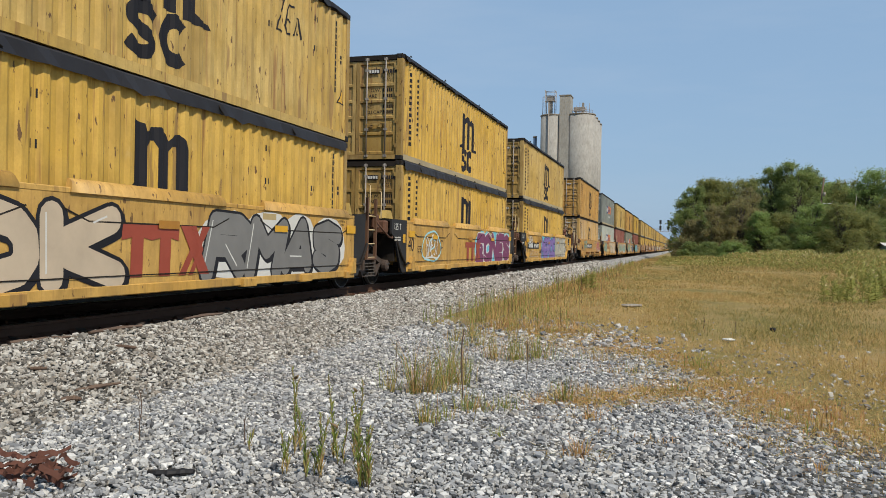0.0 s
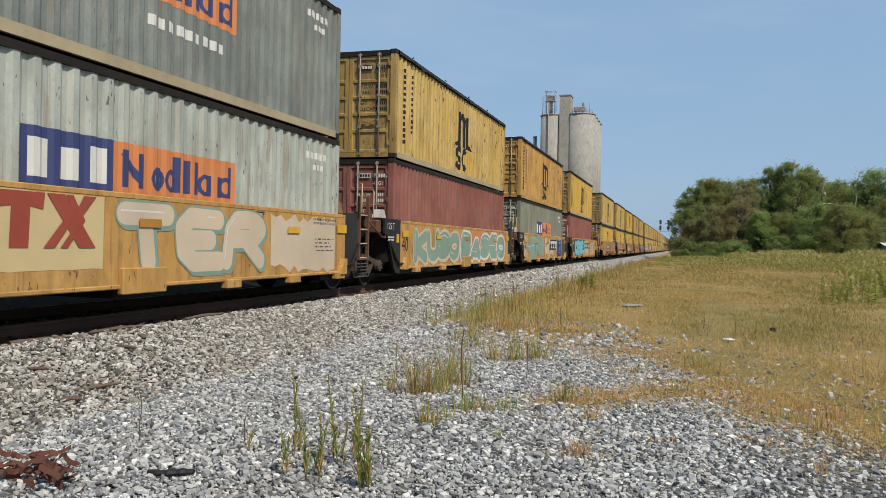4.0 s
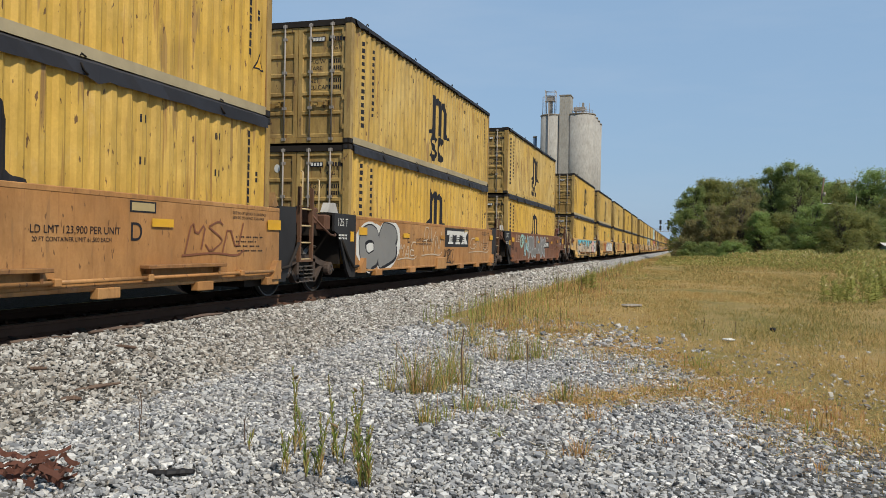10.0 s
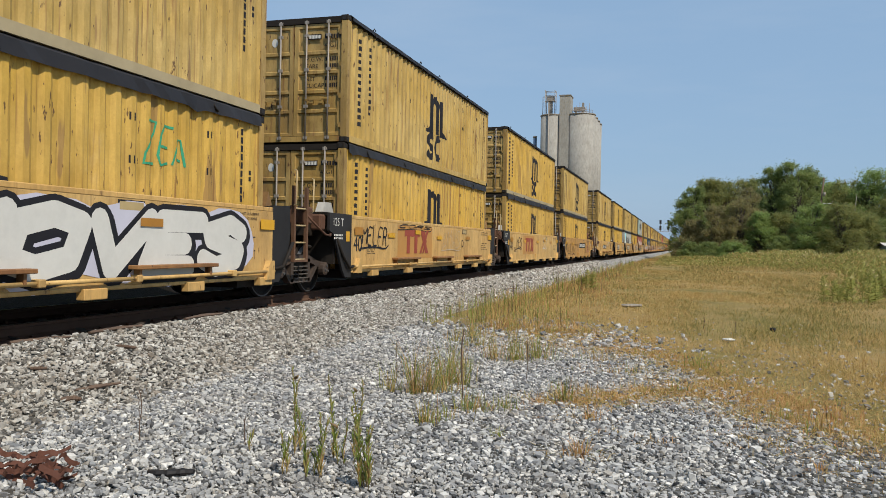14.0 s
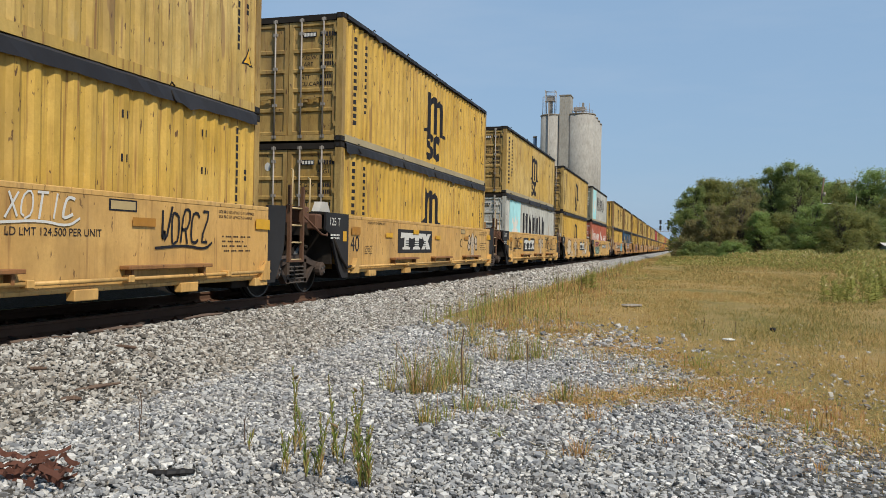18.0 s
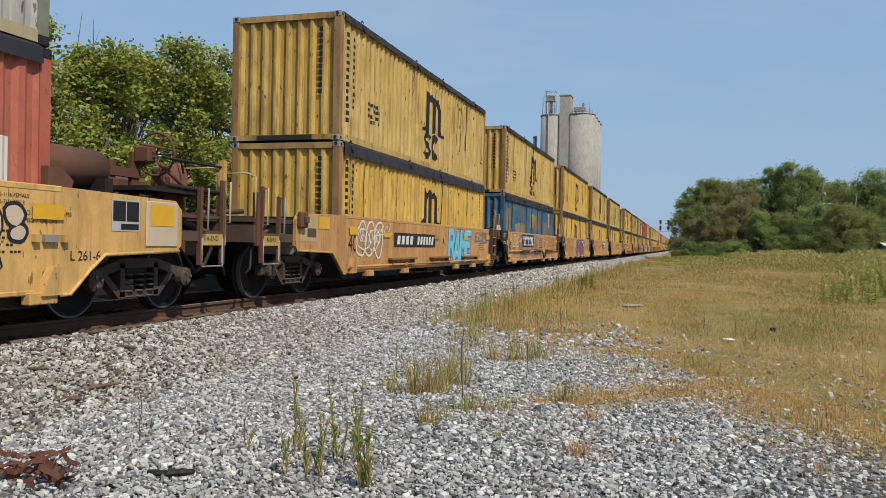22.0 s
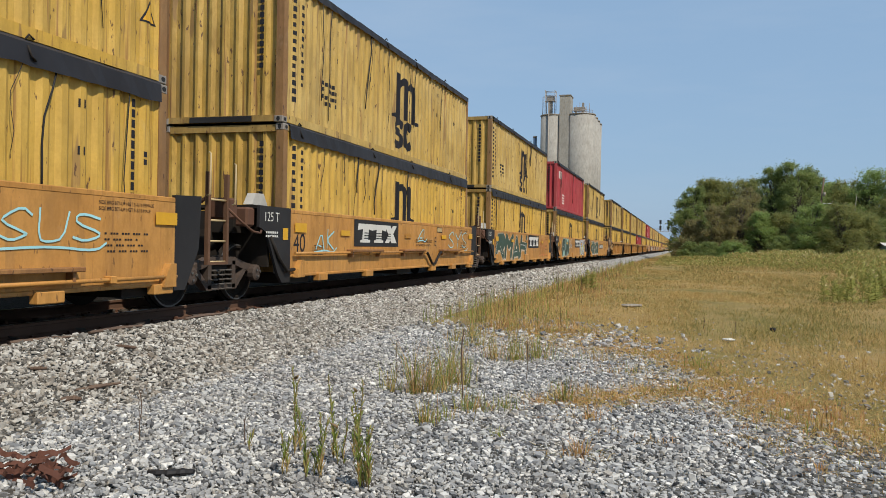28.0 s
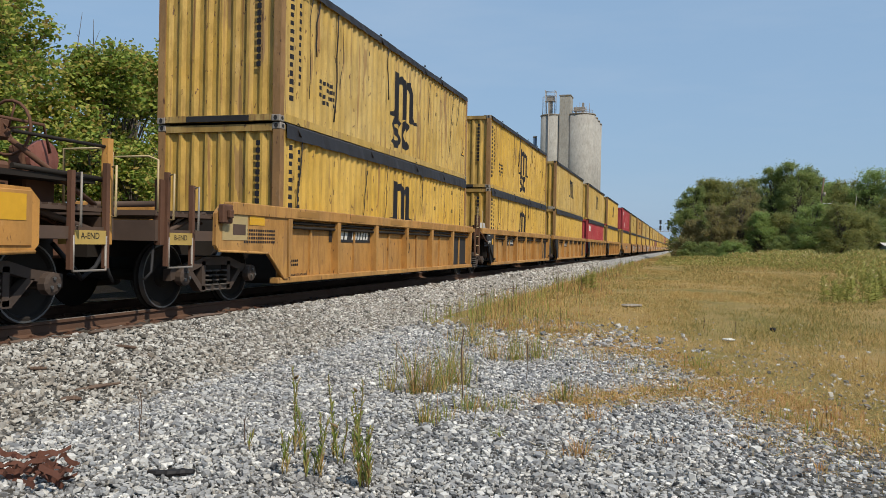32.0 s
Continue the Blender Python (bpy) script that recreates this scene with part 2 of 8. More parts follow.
def lathe(bm, prof, x, seg=28, mi=0, y=0.0, z=0.0, caps=True):
    """A body of revolution round the X axis; prof: (offset along x, radius)."""
    rings = [[bm.verts.new((x + dx, y + r * math.cos(2 * math.pi * i / seg), z + r * math.sin(2 * math.pi * i / seg))) for i in range(seg)] for dx, r in prof]
    fs = []
    for a, b in zip(rings, rings[1:]):
        fs += [bm.faces.new((a[i], b[i], b[(i + 1) % seg], a[(i + 1) % seg])) for i in range(seg)]
    if caps:
        fs += [bm.faces.new(rings[0]), bm.faces.new(rings[-1][::-1])]
    for f in fs:
        f.material_index = mi
    bmesh.ops.recalc_face_normals(bm, faces=fs)


def flat(bm, pts, x, mi=0):
    """Paint on a side wall: a face with outline (y, z) that looks along +X."""
    f = bm.faces.new([bm.verts.new((x, y, z)) for y, z in pts])
    f.normal_update()
    if f.normal.x < 0:
        f.normal_flip()
    f.material_index = mi


def rect(bm, y0, y1, z0, z1, x, mi=0):
    flat(bm, ((y0, z0), (y1, z0), (y1, z1), (y0, z1)), x, mi)


def stroke(bm, pts, w, x, mi=0):
    """A painted line of width w through pts (y, z)."""
    n = len(pts)
    off = []
    for i in range(n):
        a, b = pts[max(0, i - 1)], pts[min(n - 1, i + 1)]
        d = math.hypot(b[0] - a[0], b[1] - a[1]) or 1
        off.append((-(b[1] - a[1]) / d * w / 2, (b[0] - a[0]) / d * w / 2))
    L = [(p[0] + o[0], p[1] + o[1]) for p, o in zip(pts, off)]
    R = [(p[0] - o[0], p[1] - o[1]) for p, o in zip(pts, off)]
    for i in range(n - 1):
        flat(bm, (L[i], R[i], R[i + 1], L[i + 1]), x, mi)


def arc(cy, cz, ry, rz, a0, a1, n=8):
    return [(cy + ry * math.cos(radians(a0 + (a1 - a0) * i / n)), cz + rz * math.sin(radians(a0 + (a1 - a0) * i / n))) for i in range(n + 1)]


def soften(pts, rounds=2):
    """Cut the corners of an open line."""
    for _ in range(rounds):
        out = [pts[0]]
        for a, b in zip(pts, pts[1:]):
            out += [(0.75 * a[0] + 0.25 * b[0], 0.75 * a[1] + 0.25 * b[1]), (0.25 * a[0] + 0.75 * b[0], 0.25 * a[1] + 0.75 * b[1])]
        pts = out + [pts[-1]]
    return pts


def raw_mesh(name, verts, tris, mats, flat_shade=True):
    me = bpy.data.meshes.new(name)
    verts, tris = np.asarray(verts, np.float32), np.asarray(tris, np.int32)
    me.vertices.add(len(verts))
    me.vertices.foreach_set("co", verts.ravel())
    me.loops.add(tris.size)
    me.loops.foreach_set("vertex_index", tris.ravel())
    me.polygons.add(len(tris))
    me.polygons.foreach_set("loop_start", np.arange(0, tris.size, 3, dtype=np.int32))
    me.update(calc_edges=True)
    if flat_shade:
        me.shade_flat()
    for m in mats:
        me.materials.append(m)
    return me


def words(text, size, mat, parent, where, face="side", name="lettering"):
    """Readable lettering, with the cap height size, its lower left corner at where."""
    key = ("words", text, size, face, tuple(where), mat.name)
    if key not in MESHES:
        cu = bpy.data.curves.new(name, "FONT")
        cu.body, cu.size = text, size / 0.7
        tmp = new("tmp", cu)
        me = bpy.data.meshes.new_from_object(tmp.evaluated_get(bpy.context.evaluated_depsgraph_get()))
        bpy.data.objects.remove(tmp)
        turn = Matrix(((0, 0, 1), (1, 0, 0), (0, 1, 0))) if face == "side" else Matrix(((1, 0, 0), (0, 0, -1), (0, 1, 0)))
        me.transform(Matrix.Translation(where) @ turn.to_4x4())
        me.materials.clear()
        me.materials.append(mat)
        MESHES[key] = me
    ob = new(name, MESHES[key])
    ob.parent = parent
    return tagged(ob, kind="stuff")

# ======== ground ========


def ground_height(x, y):
    """Height of the ground: the ballast bank under the track, else nearly flat."""
    a = abs(x - TRACK_X)
    if a < 1.7:
        bank = 0.30 + 0.13 * min(1.0, max(0.0, (a - 1.38) / 0.22))
    else:
        bank = max(0.0, 0.43 * (1 - (a - 1.7) / 1.35))
    if x < TRACK_X - 1.7:
        bank = 0.43 + 0.05 * min(4.5, a - 1.7)
    return bank + (0.035 * noise.noise(Vector((x * 0.35, y * 0.35, 3.0))) + 0.012 * noise.noise(Vector((x * 1.7, y * 1.7, 9.0))))


def make_ground_material():
    m, N, L, b = material("ground", 0.95)
    b.inputs["Specular IOR Level"].default_value = 0.08
    pos = N.new("ShaderNodeNewGeometry").outputs["Position"]
    sep = N.new("ShaderNodeSeparateXYZ")
    L.new(pos, sep.inputs[0])

    def calc(op, a, c):
        n = N.new("ShaderNodeMath")
        n.operation = op
        for s, v in zip(n.inputs, (a, c)):
            if isinstance(v, (int, float)):
                s.default_value = v
            else:
                L.new(v, s)
        return n.outputs[0]
    world_v = coords(N, L, (1, 1, 1), world_space=True)
    wide = noise_at(N, L, world_v, 0.16, 4)
    mid = noise_at(N, L, world_v, 0.9, 5)
    fine = noise_at(N, L, world_v, 14.0, 4, 0.7)
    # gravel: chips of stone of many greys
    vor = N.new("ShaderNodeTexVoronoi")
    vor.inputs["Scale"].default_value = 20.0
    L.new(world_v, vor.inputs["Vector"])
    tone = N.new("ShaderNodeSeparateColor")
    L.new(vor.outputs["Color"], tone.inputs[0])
    # ground close by is darkened: shade in the gaps between stones is painted
    gap_shade = mixer(N, L, tone.outputs[0], (0.035, 0.034, 0.032), (0.15, 0.145, 0.135))
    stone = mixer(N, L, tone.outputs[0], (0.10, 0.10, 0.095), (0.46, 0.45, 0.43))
    stone = mixer(N, L, ramp(N, L, sep.outputs[1], 14.0, 26.0), gap_shade, stone)
    stone = mixer(N, L, ramp(N, L, mid, 0.45, 0.75, 0, 0.35), stone, (0.20, 0.17, 0.13))
    # field: straw, green and bare reddish soil
    grass = mixer(N, L, ramp(N, L, wide, 0.42, 0.58), (0.36, 0.25, 0.105), (0.20, 0.17, 0.06))
    grass = mixer(N, L, ramp(N, L, mid, 0.45, 0.7, 0, 0.6), grass, (0.40, 0.30, 0.15))
    grass = mixer(N, L, ramp(N, L, fine, 0.35, 0.75, 0, 0.5), grass, (0.16, 0.12, 0.045))
    # where the grass begins
    edge = calc("MINIMUM", 13.9, calc("SUBTRACT", 10.9, calc("MULTIPLY", sep.outputs[0], 2.6)))
    over = calc("SUBTRACT", sep.outputs[1], calc("ADD", edge, calc("MULTIPLY", calc("SUBTRACT", mid, 0.5), 4.0)))
    field = ramp(N, L, over, -0.6, 0.9)
    bank = ramp(N, L, sep.outputs[0], -4.6, -4.9)
    far_bank = ramp(N, L, sep.outputs[0], -15.0, -14.0)
    bank = calc("MULTIPLY", bank, far_bank)
    field = calc("MULTIPLY", field, calc("SUBTRACT", 1.0, bank))
    left = ramp(N, L, sep.outputs[0], -14.0, -15.0)
    field = calc("MAXIMUM", field, left)
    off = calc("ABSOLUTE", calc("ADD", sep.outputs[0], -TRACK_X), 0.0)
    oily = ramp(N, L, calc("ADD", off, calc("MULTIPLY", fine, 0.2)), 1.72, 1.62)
    # oily dirt, blackened further so the colour also holds shade under the train
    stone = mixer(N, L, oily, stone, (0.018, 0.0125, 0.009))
    # beyond the track: near-black colour painted in for the shade behind the train
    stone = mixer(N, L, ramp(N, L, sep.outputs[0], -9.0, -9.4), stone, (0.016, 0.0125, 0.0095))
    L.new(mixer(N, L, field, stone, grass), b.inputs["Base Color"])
    h = calc("ADD", calc("MULTIPLY", vor.outputs["Distance"], -1.0), fine)
    bump(N, L, b, h, 0.7, 0.05)
    return m


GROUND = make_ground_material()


def spread(a, b, near, grow):
    """Steps from a outward to b that widen with the distance."""
    out, v, step = [a], a, near
    while abs(v) < abs(b):
        v += step if b > a else -step
        step *= grow
        out.append(v)
    return out


def build_ground():
    xs = sorted(set([round(-13 + i * 0.125, 3) for i in range(130)] + [round(v, 2) for v in spread(3.5, 2500, 0.5, 1.25)] + [round(v, 2) for v in spread(-13.5, -2500, 0.5, 1.25)]))
    ys = sorted(set([round(-4 + i * 0.4, 3) for i in range(120)] + [round(v, 2) for v in spread(44.5, 3500, 0.8, 1.15)] + [round(v, 2) for v in spread(-4.5, -1500, 1.0, 1.3)]))
    verts = [(x, y, ground_height(x, y)) for y in ys for x in xs]
    w = len(xs)
    tris = []
    for j in range(len(ys) - 1):
        for i in range(w - 1):
            a = j * w + i
            tris += [(a, a + 1, a + w + 1), (a, a + w + 1, a + w)]
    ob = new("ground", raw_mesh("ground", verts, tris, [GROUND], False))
    return tagged(ob, "gravel and dry grass ground beside a railway line", "ground", kind="structure")


build_ground()


def build_track():
    track = tagged(new("track"), "rusty railway track on wooden ties in stone ballast", "railway track", kind="structure")
    track.location = (TRACK_X, 0, 0)
    for sx in (-1, 1):
        def rail(bm):
            c = sx * 0.755
            h = RAIL_Z
            prof = [(-0.07, -0.17), (0.07, -0.17), (0.07, -0.155), (0.012, -0.13), (0.012, -0.045), (0.037, -0.035), (0.037, -0.004),
                    (0.03, 0), (-0.03, 0), (-0.037, -0.004), (-0.037, -0.035), (-0.012, -0.045), (-0.012, -0.13), (-0.07, -0.155)]
            a = [bm.verts.new((c + x, -60, h + z)) for x, z in prof]
            d = [bm.verts.new((c + x, 1400, h + z)) for x, z in prof]
            for i in range(len(prof)):
                j = (i + 1) % len(prof)
                f = bm.faces.new((a[i], d[i], d[j], a[j]))
                f.material_index = 1 if prof[i][1] == 0 and prof[j][1] == 0 else 0
            bmesh.ops.recalc_face_normals(bm, faces=bm.faces)
        part("rail", rail, [RAILRUST, STEEL], track, "rusty steel rail with a worn head")

    def tie(bm):
        box(bm, -1.3, 1.3, -0.115, 0.115, 0.17, 0.35, bev=0.015)

    def plate(bm):
        for c in (-0.755, 0.755):
            box(bm, c - 0.17, c + 0.17, -0.1, 0.1, 0.35, 0.362)
            for dx in (-0.1, 0.1):
                box(bm, c + dx - 0.02, c + dx + 0.02, -0.07, -0.03, 0.362, 0.385)
    rng = random.Random(4)
    for i in range(60):
        o = part("tie", tie, TIE, track, key="tie")
        o.location, o.rotation_euler = (rng.uniform(-0.04, 0.04), 2.0 + i * 0.53, 0.0), (0, 0, rng.uniform(-0.012, 0.012))
        if i < 32:
            part("tie_plate", plate, RUSTY, o, key="tie_plate")

    def rest(bm):
        for i in range(310):
            box(bm, -1.3, 1.3, 34.2 + i * 0.6 - 0.115, 34.2 + i * 0.6 + 0.115, 0.17, 0.35)
    tagged(part("ties_far", rest, TIE, track), kind="stuff")


build_track()


# ======== shipping containers ========
FLUTES, FLUTE_DEEP = 42, 0.036
FLUTE = ((0.0, 0), (0.30, 0), (0.52, 1), (0.78, 1), (1.0, 0))      # along one flute: place and depth


def corrugated(bm, length, z0, z1, x, depth=FLUTE_DEEP, sgn=1):
    p = length / FLUTES
    ys = [(0.0, 0)] + [((i + f) * p, d) for i in range(FLUTES) for f, d in FLUTE[1:]]
    lo = [bm.verts.new((x - sgn * d * depth, y + 0.0, z0)) for y, d in ys]
    hi = [bm.verts.new((x - sgn * d * depth, y + 0.0, z1)) for y, d in ys]
    for i in range(len(ys) - 1):
        f = (lo[i], lo[i + 1], hi[i + 1], hi[i])
        bm.faces.new(f if sgn > 0 else f[::-1])


def flute_depth(y):
    u = ((y - 0.15) / ((BOX_L - 0.3) / FLUTES)) % 1.0
    for (a, da), (b, db) in zip(FLUTE, FLUTE[1:]):
        if u <= b:
            return FLUTE_DEEP * (da + (db - da) * (u - a) / (b - a))
    return 0.0


def press_on(bm):
    """Lay painted marks onto the fluted side wall, cut at every bend of it."""
    p = (BOX_L - 0.3) / FLUTES
    ya, yb = min(v.co.y for v in bm.verts), max(v.co.y for v in bm.verts)
    for i in range(FLUTES):
        for f, _ in FLUTE[1:]:
            y = 0.15 + (i + f) * p
            if ya + 0.002 < y < yb - 0.002:
                bmesh.ops.bisect_plane(bm, geom=bm.verts[:] + bm.edges[:] + bm.faces[:], dist=1e-5, plane_co=(0, y, 0), plane_no=(0, 1, 0))
    for v in bm.verts:
        v.co.x -= 0.015 + flute_depth(v.co.y)


HALF = BOX_W / 2


def mark_arch(bm, y, z, s=1.0):
    """A dark emblem of one outline: three uprights joined by two arches, on flared feet."""
    pts = ((0.0, 0.0), (0.0, 0.06), (0.22, 0.10), (0.30, 0.17), (0.30, 0.98), (0.50, 0.94), (0.55, 0.84), (0.66, 0.92), (0.84, 0.94), (0.98, 0.86), (1.02, 0.78),
           (1.12, 0.88), (1.28, 0.90), (1.40, 0.82), (1.45, 0.66), (1.45, 0.15), (1.53, 0.09), (1.72, 0.07), (1.76, 0.0), (1.20, 0.0), (1.20, 0.64), (1.15, 0.72),
           (1.07, 0.71), (1.02, 0.64), (1.02, 0.02), (0.78, 0.02), (0.78, 0.66), (0.72, 0.75), (0.62, 0.74), (0.55, 0.66), (0.55, 0.0))
    f = bm.faces.new([bm.verts.new((HALF + 0.006, y + a * s, z + c * s)) for a, c in pts])
    f.normal_update()
    if f.normal.x < 0:
        f.normal_flip()


def mark_hooks(bm, y, z, s=1.0):
    """The lower half of the emblem: a double hook and an open ring."""
    x = HALF + 0.006
    stroke(bm, soften([(y + a * s, z + c * s) for a, c in ((0.74, 0.50), (0.58, 0.62), (0.32, 0.58), (0.26, 0.42), (0.50, 0.31), (0.72, 0.20), (0.64, 0.05), (0.38, 0.02), (0.22, 0.14))]), 0.18 * s, x)
    stroke(bm, arc(y + 1.16 * s, z + 0.32 * s, 0.24 * s, 0.27 * s, 42, 318, 12), 0.20 * s, x)


def column_marks(bm, y, z1, n, step, w, h, x=HALF + 0.006):
    """An upright row of plain dark bars."""
    rng = random.Random(n)
    for i in range(n):
        k = rng.uniform(0.62, 1.0)
        rect(bm, y, y + w * k, z1 - i * step - h * rng.uniform(0.7, 1.0), z1 - i * step, x)


def lathe_disc(bm):
    """A round sticker on the left door leaf."""
    bm.faces.new([bm.verts.new((-0.46 + 0.07 * math.cos(k * 0.524), 0.058, 2.1 + 0.09 * math.sin(k * 0.524))) for k in range(12)])


PANEL_Z = ((0.20, 0.62), (0.68, 1.02), (1.08, 1.42), (1.48, 1.82), (1.88, 2.36))


def make_door(bm, x0, x1):
    """A door leaf: one sheet with five recessed panels between ribs."""
    y, deep = 0.035, 0.03
    xs = [(x0, 0), (x0 + 0.09, 0), (x0 + 0.11, 1), (x1 - 0.11, 1), (x1 - 0.09, 0), (x1, 0)]
    zs = [(0.14, 0)]
    for a, b in PANEL_Z:
        zs += [(a, 0), (a + 0.02, 1), (b - 0.02, 1), (b, 0)]
    zs.append((2.44, 0))
    grid = [[bm.verts.new((x, y + deep * (dx and dz), z)) for x, dx in xs] for z, dz in zs]
    for r0, r1 in zip(grid, grid[1:]):
        for i in range(len(xs) - 1):
            bm.faces.new((r0[i], r0[i + 1], r1[i + 1], r1[i]))
    geo = bmesh.ops.extrude_edge_only(bm, edges=[e for e in bm.edges if e.is_boundary])
    for v in geo["geom"]:
        if isinstance(v, bmesh.types.BMVert):
            v.co.y = y + 0.05


def container(colour, end_colour, end, name_marks="yellow", lower=False, near=True, seed=0, label="", tarp=True, tiny=False, scrawl=None):
    """end: 'doors' or 'wall' at the end that leads; tiny: one that stays far away."""
    rng = random.Random(seed)
    if colour is YELLOW and (seed // 2) % 3 != 1 and not lower:
        colour = YELLOW_OLD
    ob = new("shipping_container")
    far_key = "" if near else "far"
    ty = 0.03

    def P(name, make, mat, key=None, lab="", parent=ob):
        return part(name, make, mat, parent, lab, key)

    def M(name, make, mat, key=None, lab="", parent=ob):
        """A mark painted on the fluted side."""
        def lay(bm):
            make(bm)
            press_on(bm)
        return part(name, lay, mat, parent, lab, key)

    P("side_panel", lambda bm: [corrugated(bm, BOX_L - 0.3, 0.15, BOX_H - 0.11, HALF - 0.012), bmesh.ops.translate(bm, verts=bm.verts, vec=(0, 0.15, 0))], colour, "side")
    if not tiny:
        P("side_panel", lambda bm: box(bm, -HALF + 0.01, -HALF + 0.04, 0.15, BOX_L - 0.15, 0.15, BOX_H - 0.11), colour, "side_b")
    P("roof", lambda bm: box(bm, -HALF + 0.06, HALF - 0.06, 0.06, BOX_L - 0.06, BOX_H - 0.08, BOX_H - 0.03), TARP if end == "wall" else colour, "roof")
    if near:
        P("underframe", lambda bm: box(bm, -HALF + 0.05, HALF - 0.05, 0.12, BOX_L - 0.12, 0.06, 0.14), DARK, "under")
    if near:
        P("back_wall", lambda bm: box(bm, -HALF + 0.1, HALF - 0.1, BOX_L - 0.08, BOX_L - 0.03, 0.12, BOX_H - 0.1), colour, "back")
    top_mat = DARK if end == "doors" else end_colour
    for sx in (-1, 1) if near else (1,):
        P("top_rail", lambda bm: box(bm, min(sx * HALF, sx * (HALF - 0.07)), max(sx * HALF, sx * (HALF - 0.07)), 0.16, BOX_L - 0.16, BOX_H - 0.115, BOX_H - 0.02), top_mat, ("toprail", sx))
        P("bottom_rail", lambda bm: box(bm, min(sx * HALF, sx * (HALF - 0.06)), max(sx * HALF, sx * (HALF - 0.06)), 0.16, BOX_L - 0.16, 0.02, 0.155), SILL if (near and not lower and end == "doors" and seed % 3) else colour, ("botrail", sx))
    for sx in (-1, 1) if near else (1,):
        for y0 in (0.0, BOX_L - 0.16) if near else (0.0,):
            def post(bm):
                a, b = sorted((sx * (HALF - 0.002), sx * (HALF - 0.14)))
                box(bm, a, b, y0 + 0.003, y0 + 0.157, 0.1, BOX_H - 0.1)
            P("corner_post", post, POST_RUST if end == "wall" and name_marks == "yellow" else end_colour, ("post", sx, y0))
            if near and (sx > 0 or y0 == 0):
                for z0 in (0.0, BOX_H - 0.118):
                    def casting(bm):
                        a, b = sorted((sx * (HALF + 0.004), sx * (HALF - 0.16)))
                        box(bm, a, b, y0 - 0.004 if y0 == 0 else y0 - 0.01, y0 + 0.17 if y0 == 0 else y0 + 0.164, z0, z0 + 0.118, bev=0.012)
                        xx = sx * (HALF + 0.0065)
                        ring = [(y0 + 0.085 + 0.045 * math.cos(k * 0.785), z0 + 0.06 + 0.033 * math.sin(k * 0.785)) for k in range(8)]
                        if sx > 0:
                            flat(bm, ring, xx, 1)
                        if y0 == 0:
                            f = bm.faces.new([bm.verts.new((sx * (HALF - 0.08) + 0.035 * math.cos(k * 0.785), -0.0065, z0 + 0.06 + 0.045 * math.sin(k * 0.785))) for k in range(8)])
                            f.material_index = 1
                    P("corner_casting", casting, [DARK if end == "doors" else STEEL, BLACK], ("cast", sx, y0, z0))
    # leading end
    if near:
        P("end_sill", lambda bm: box(bm, -HALF + 0.16, HALF - 0.16, 0.01, 0.12, 0.02, 0.13), end_colour, "end_sill")
    if not tiny:
        P("end_header", lambda bm: box(bm, -HALF + 0.16, HALF - 0.16, 0.01, 0.12, BOX_H - 0.14, BOX_H - 0.02), top_mat if end == "doors" else end_colour, "end_head")
    if end == "doors":
        for side in (-1, 1):
            x0, x1 = (-HALF + 0.14, -0.008) if side < 0 else (0.008, HALF - 0.14)
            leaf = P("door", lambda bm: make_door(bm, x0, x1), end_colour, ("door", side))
            if near:
                for f in (0.27, 0.73):
                    xr = x0 + (x1 - x0) * f

                    def rod(bm):
                        tube(bm, (xr, 0.005, 0.06), (xr, 0.005, BOX_H - 0.08), 0.019, 8)
                        for z in (0.1, 0.75, 1.5, 2.2, 2.47):
                            box(bm, xr - 0.045, xr + 0.045, -0.012, 0.034, z - 0.03, z + 0.03)
                    r = P("lock_rod", rod, STEEL, ("rod", side, f), "", leaf)

                    def handle(bm):
                        d = 0.36 if f < 0.5 else -0.36
                        a, b = sorted((xr, xr + d))
                        box(bm, a, b, -0.02, -0.006, 0.86 + 0.03 * (f > 0.5), 0.892 + 0.03 * (f > 0.5))
                        box(bm, xr + d - 0.04, xr + d + 0.04, -0.01, 0.03, 0.80, 0.90)
                    P("handle", handle, end_colour, ("handle", side, f), "", leaf)

                def hinges(bm):
                    for z in (0.35, 0.95, 1.6, 2.25):
                        a, b = (x0 - 0.06, x0 + 0.05) if side < 0 else (x1 - 0.05, x1 + 0.06)
                        box(bm, a, b, 0.004, 0.034, z - 0.05, z + 0.05)
                P("hinge_line", hinges, end_colour, ("hinge", side), "", leaf)
        if near:
            mk = INK if name_marks in ("yellow", "pale") else WHITE

            def code(bm):
                def r(a, b, c, d, mi, o=0.026):
                    f = bm.faces.new([bm.verts.new(p) for p in ((a, o, c), (b, o, c), (b, o, d), (a, o, d))])
                    f.material_index = mi
                r(0.32, 0.62, 2.12, 2.23, 0)
                r(-0.93, -0.88, 2.12, 2.27, 0)
                r(-0.82, -0.77, 2.12, 2.27, 0)
                r(-0.71, -0.66, 2.12, 2.27, 0)
                r(-0.93, -0.66, 2.24, 2.30, 0, 0.025)
                r(-0.91, -0.80, 1.98, 2.08, 0)
                r(-0.77, -0.66, 1.98, 2.08, 0)
                for i in range(4):
                    r(0.345 + i * 0.068, 0.395 + i * 0.068, 2.14, 2.21, 1, 0.022)
                for i in range(6):
                    r(0.70 + i * 0.062, 0.745 + i * 0.062, 2.13, 2.22, 0)
            P("code_marks", code, [mk, WHITE if mk is INK else INK], "codes")
            words("42G1", 0.09, mk, ob, (0.68, 0.03, 1.95), "front")
            words("M.G.W.", 0.085, mk, ob, (0.25, 0.06, 1.68), "front")
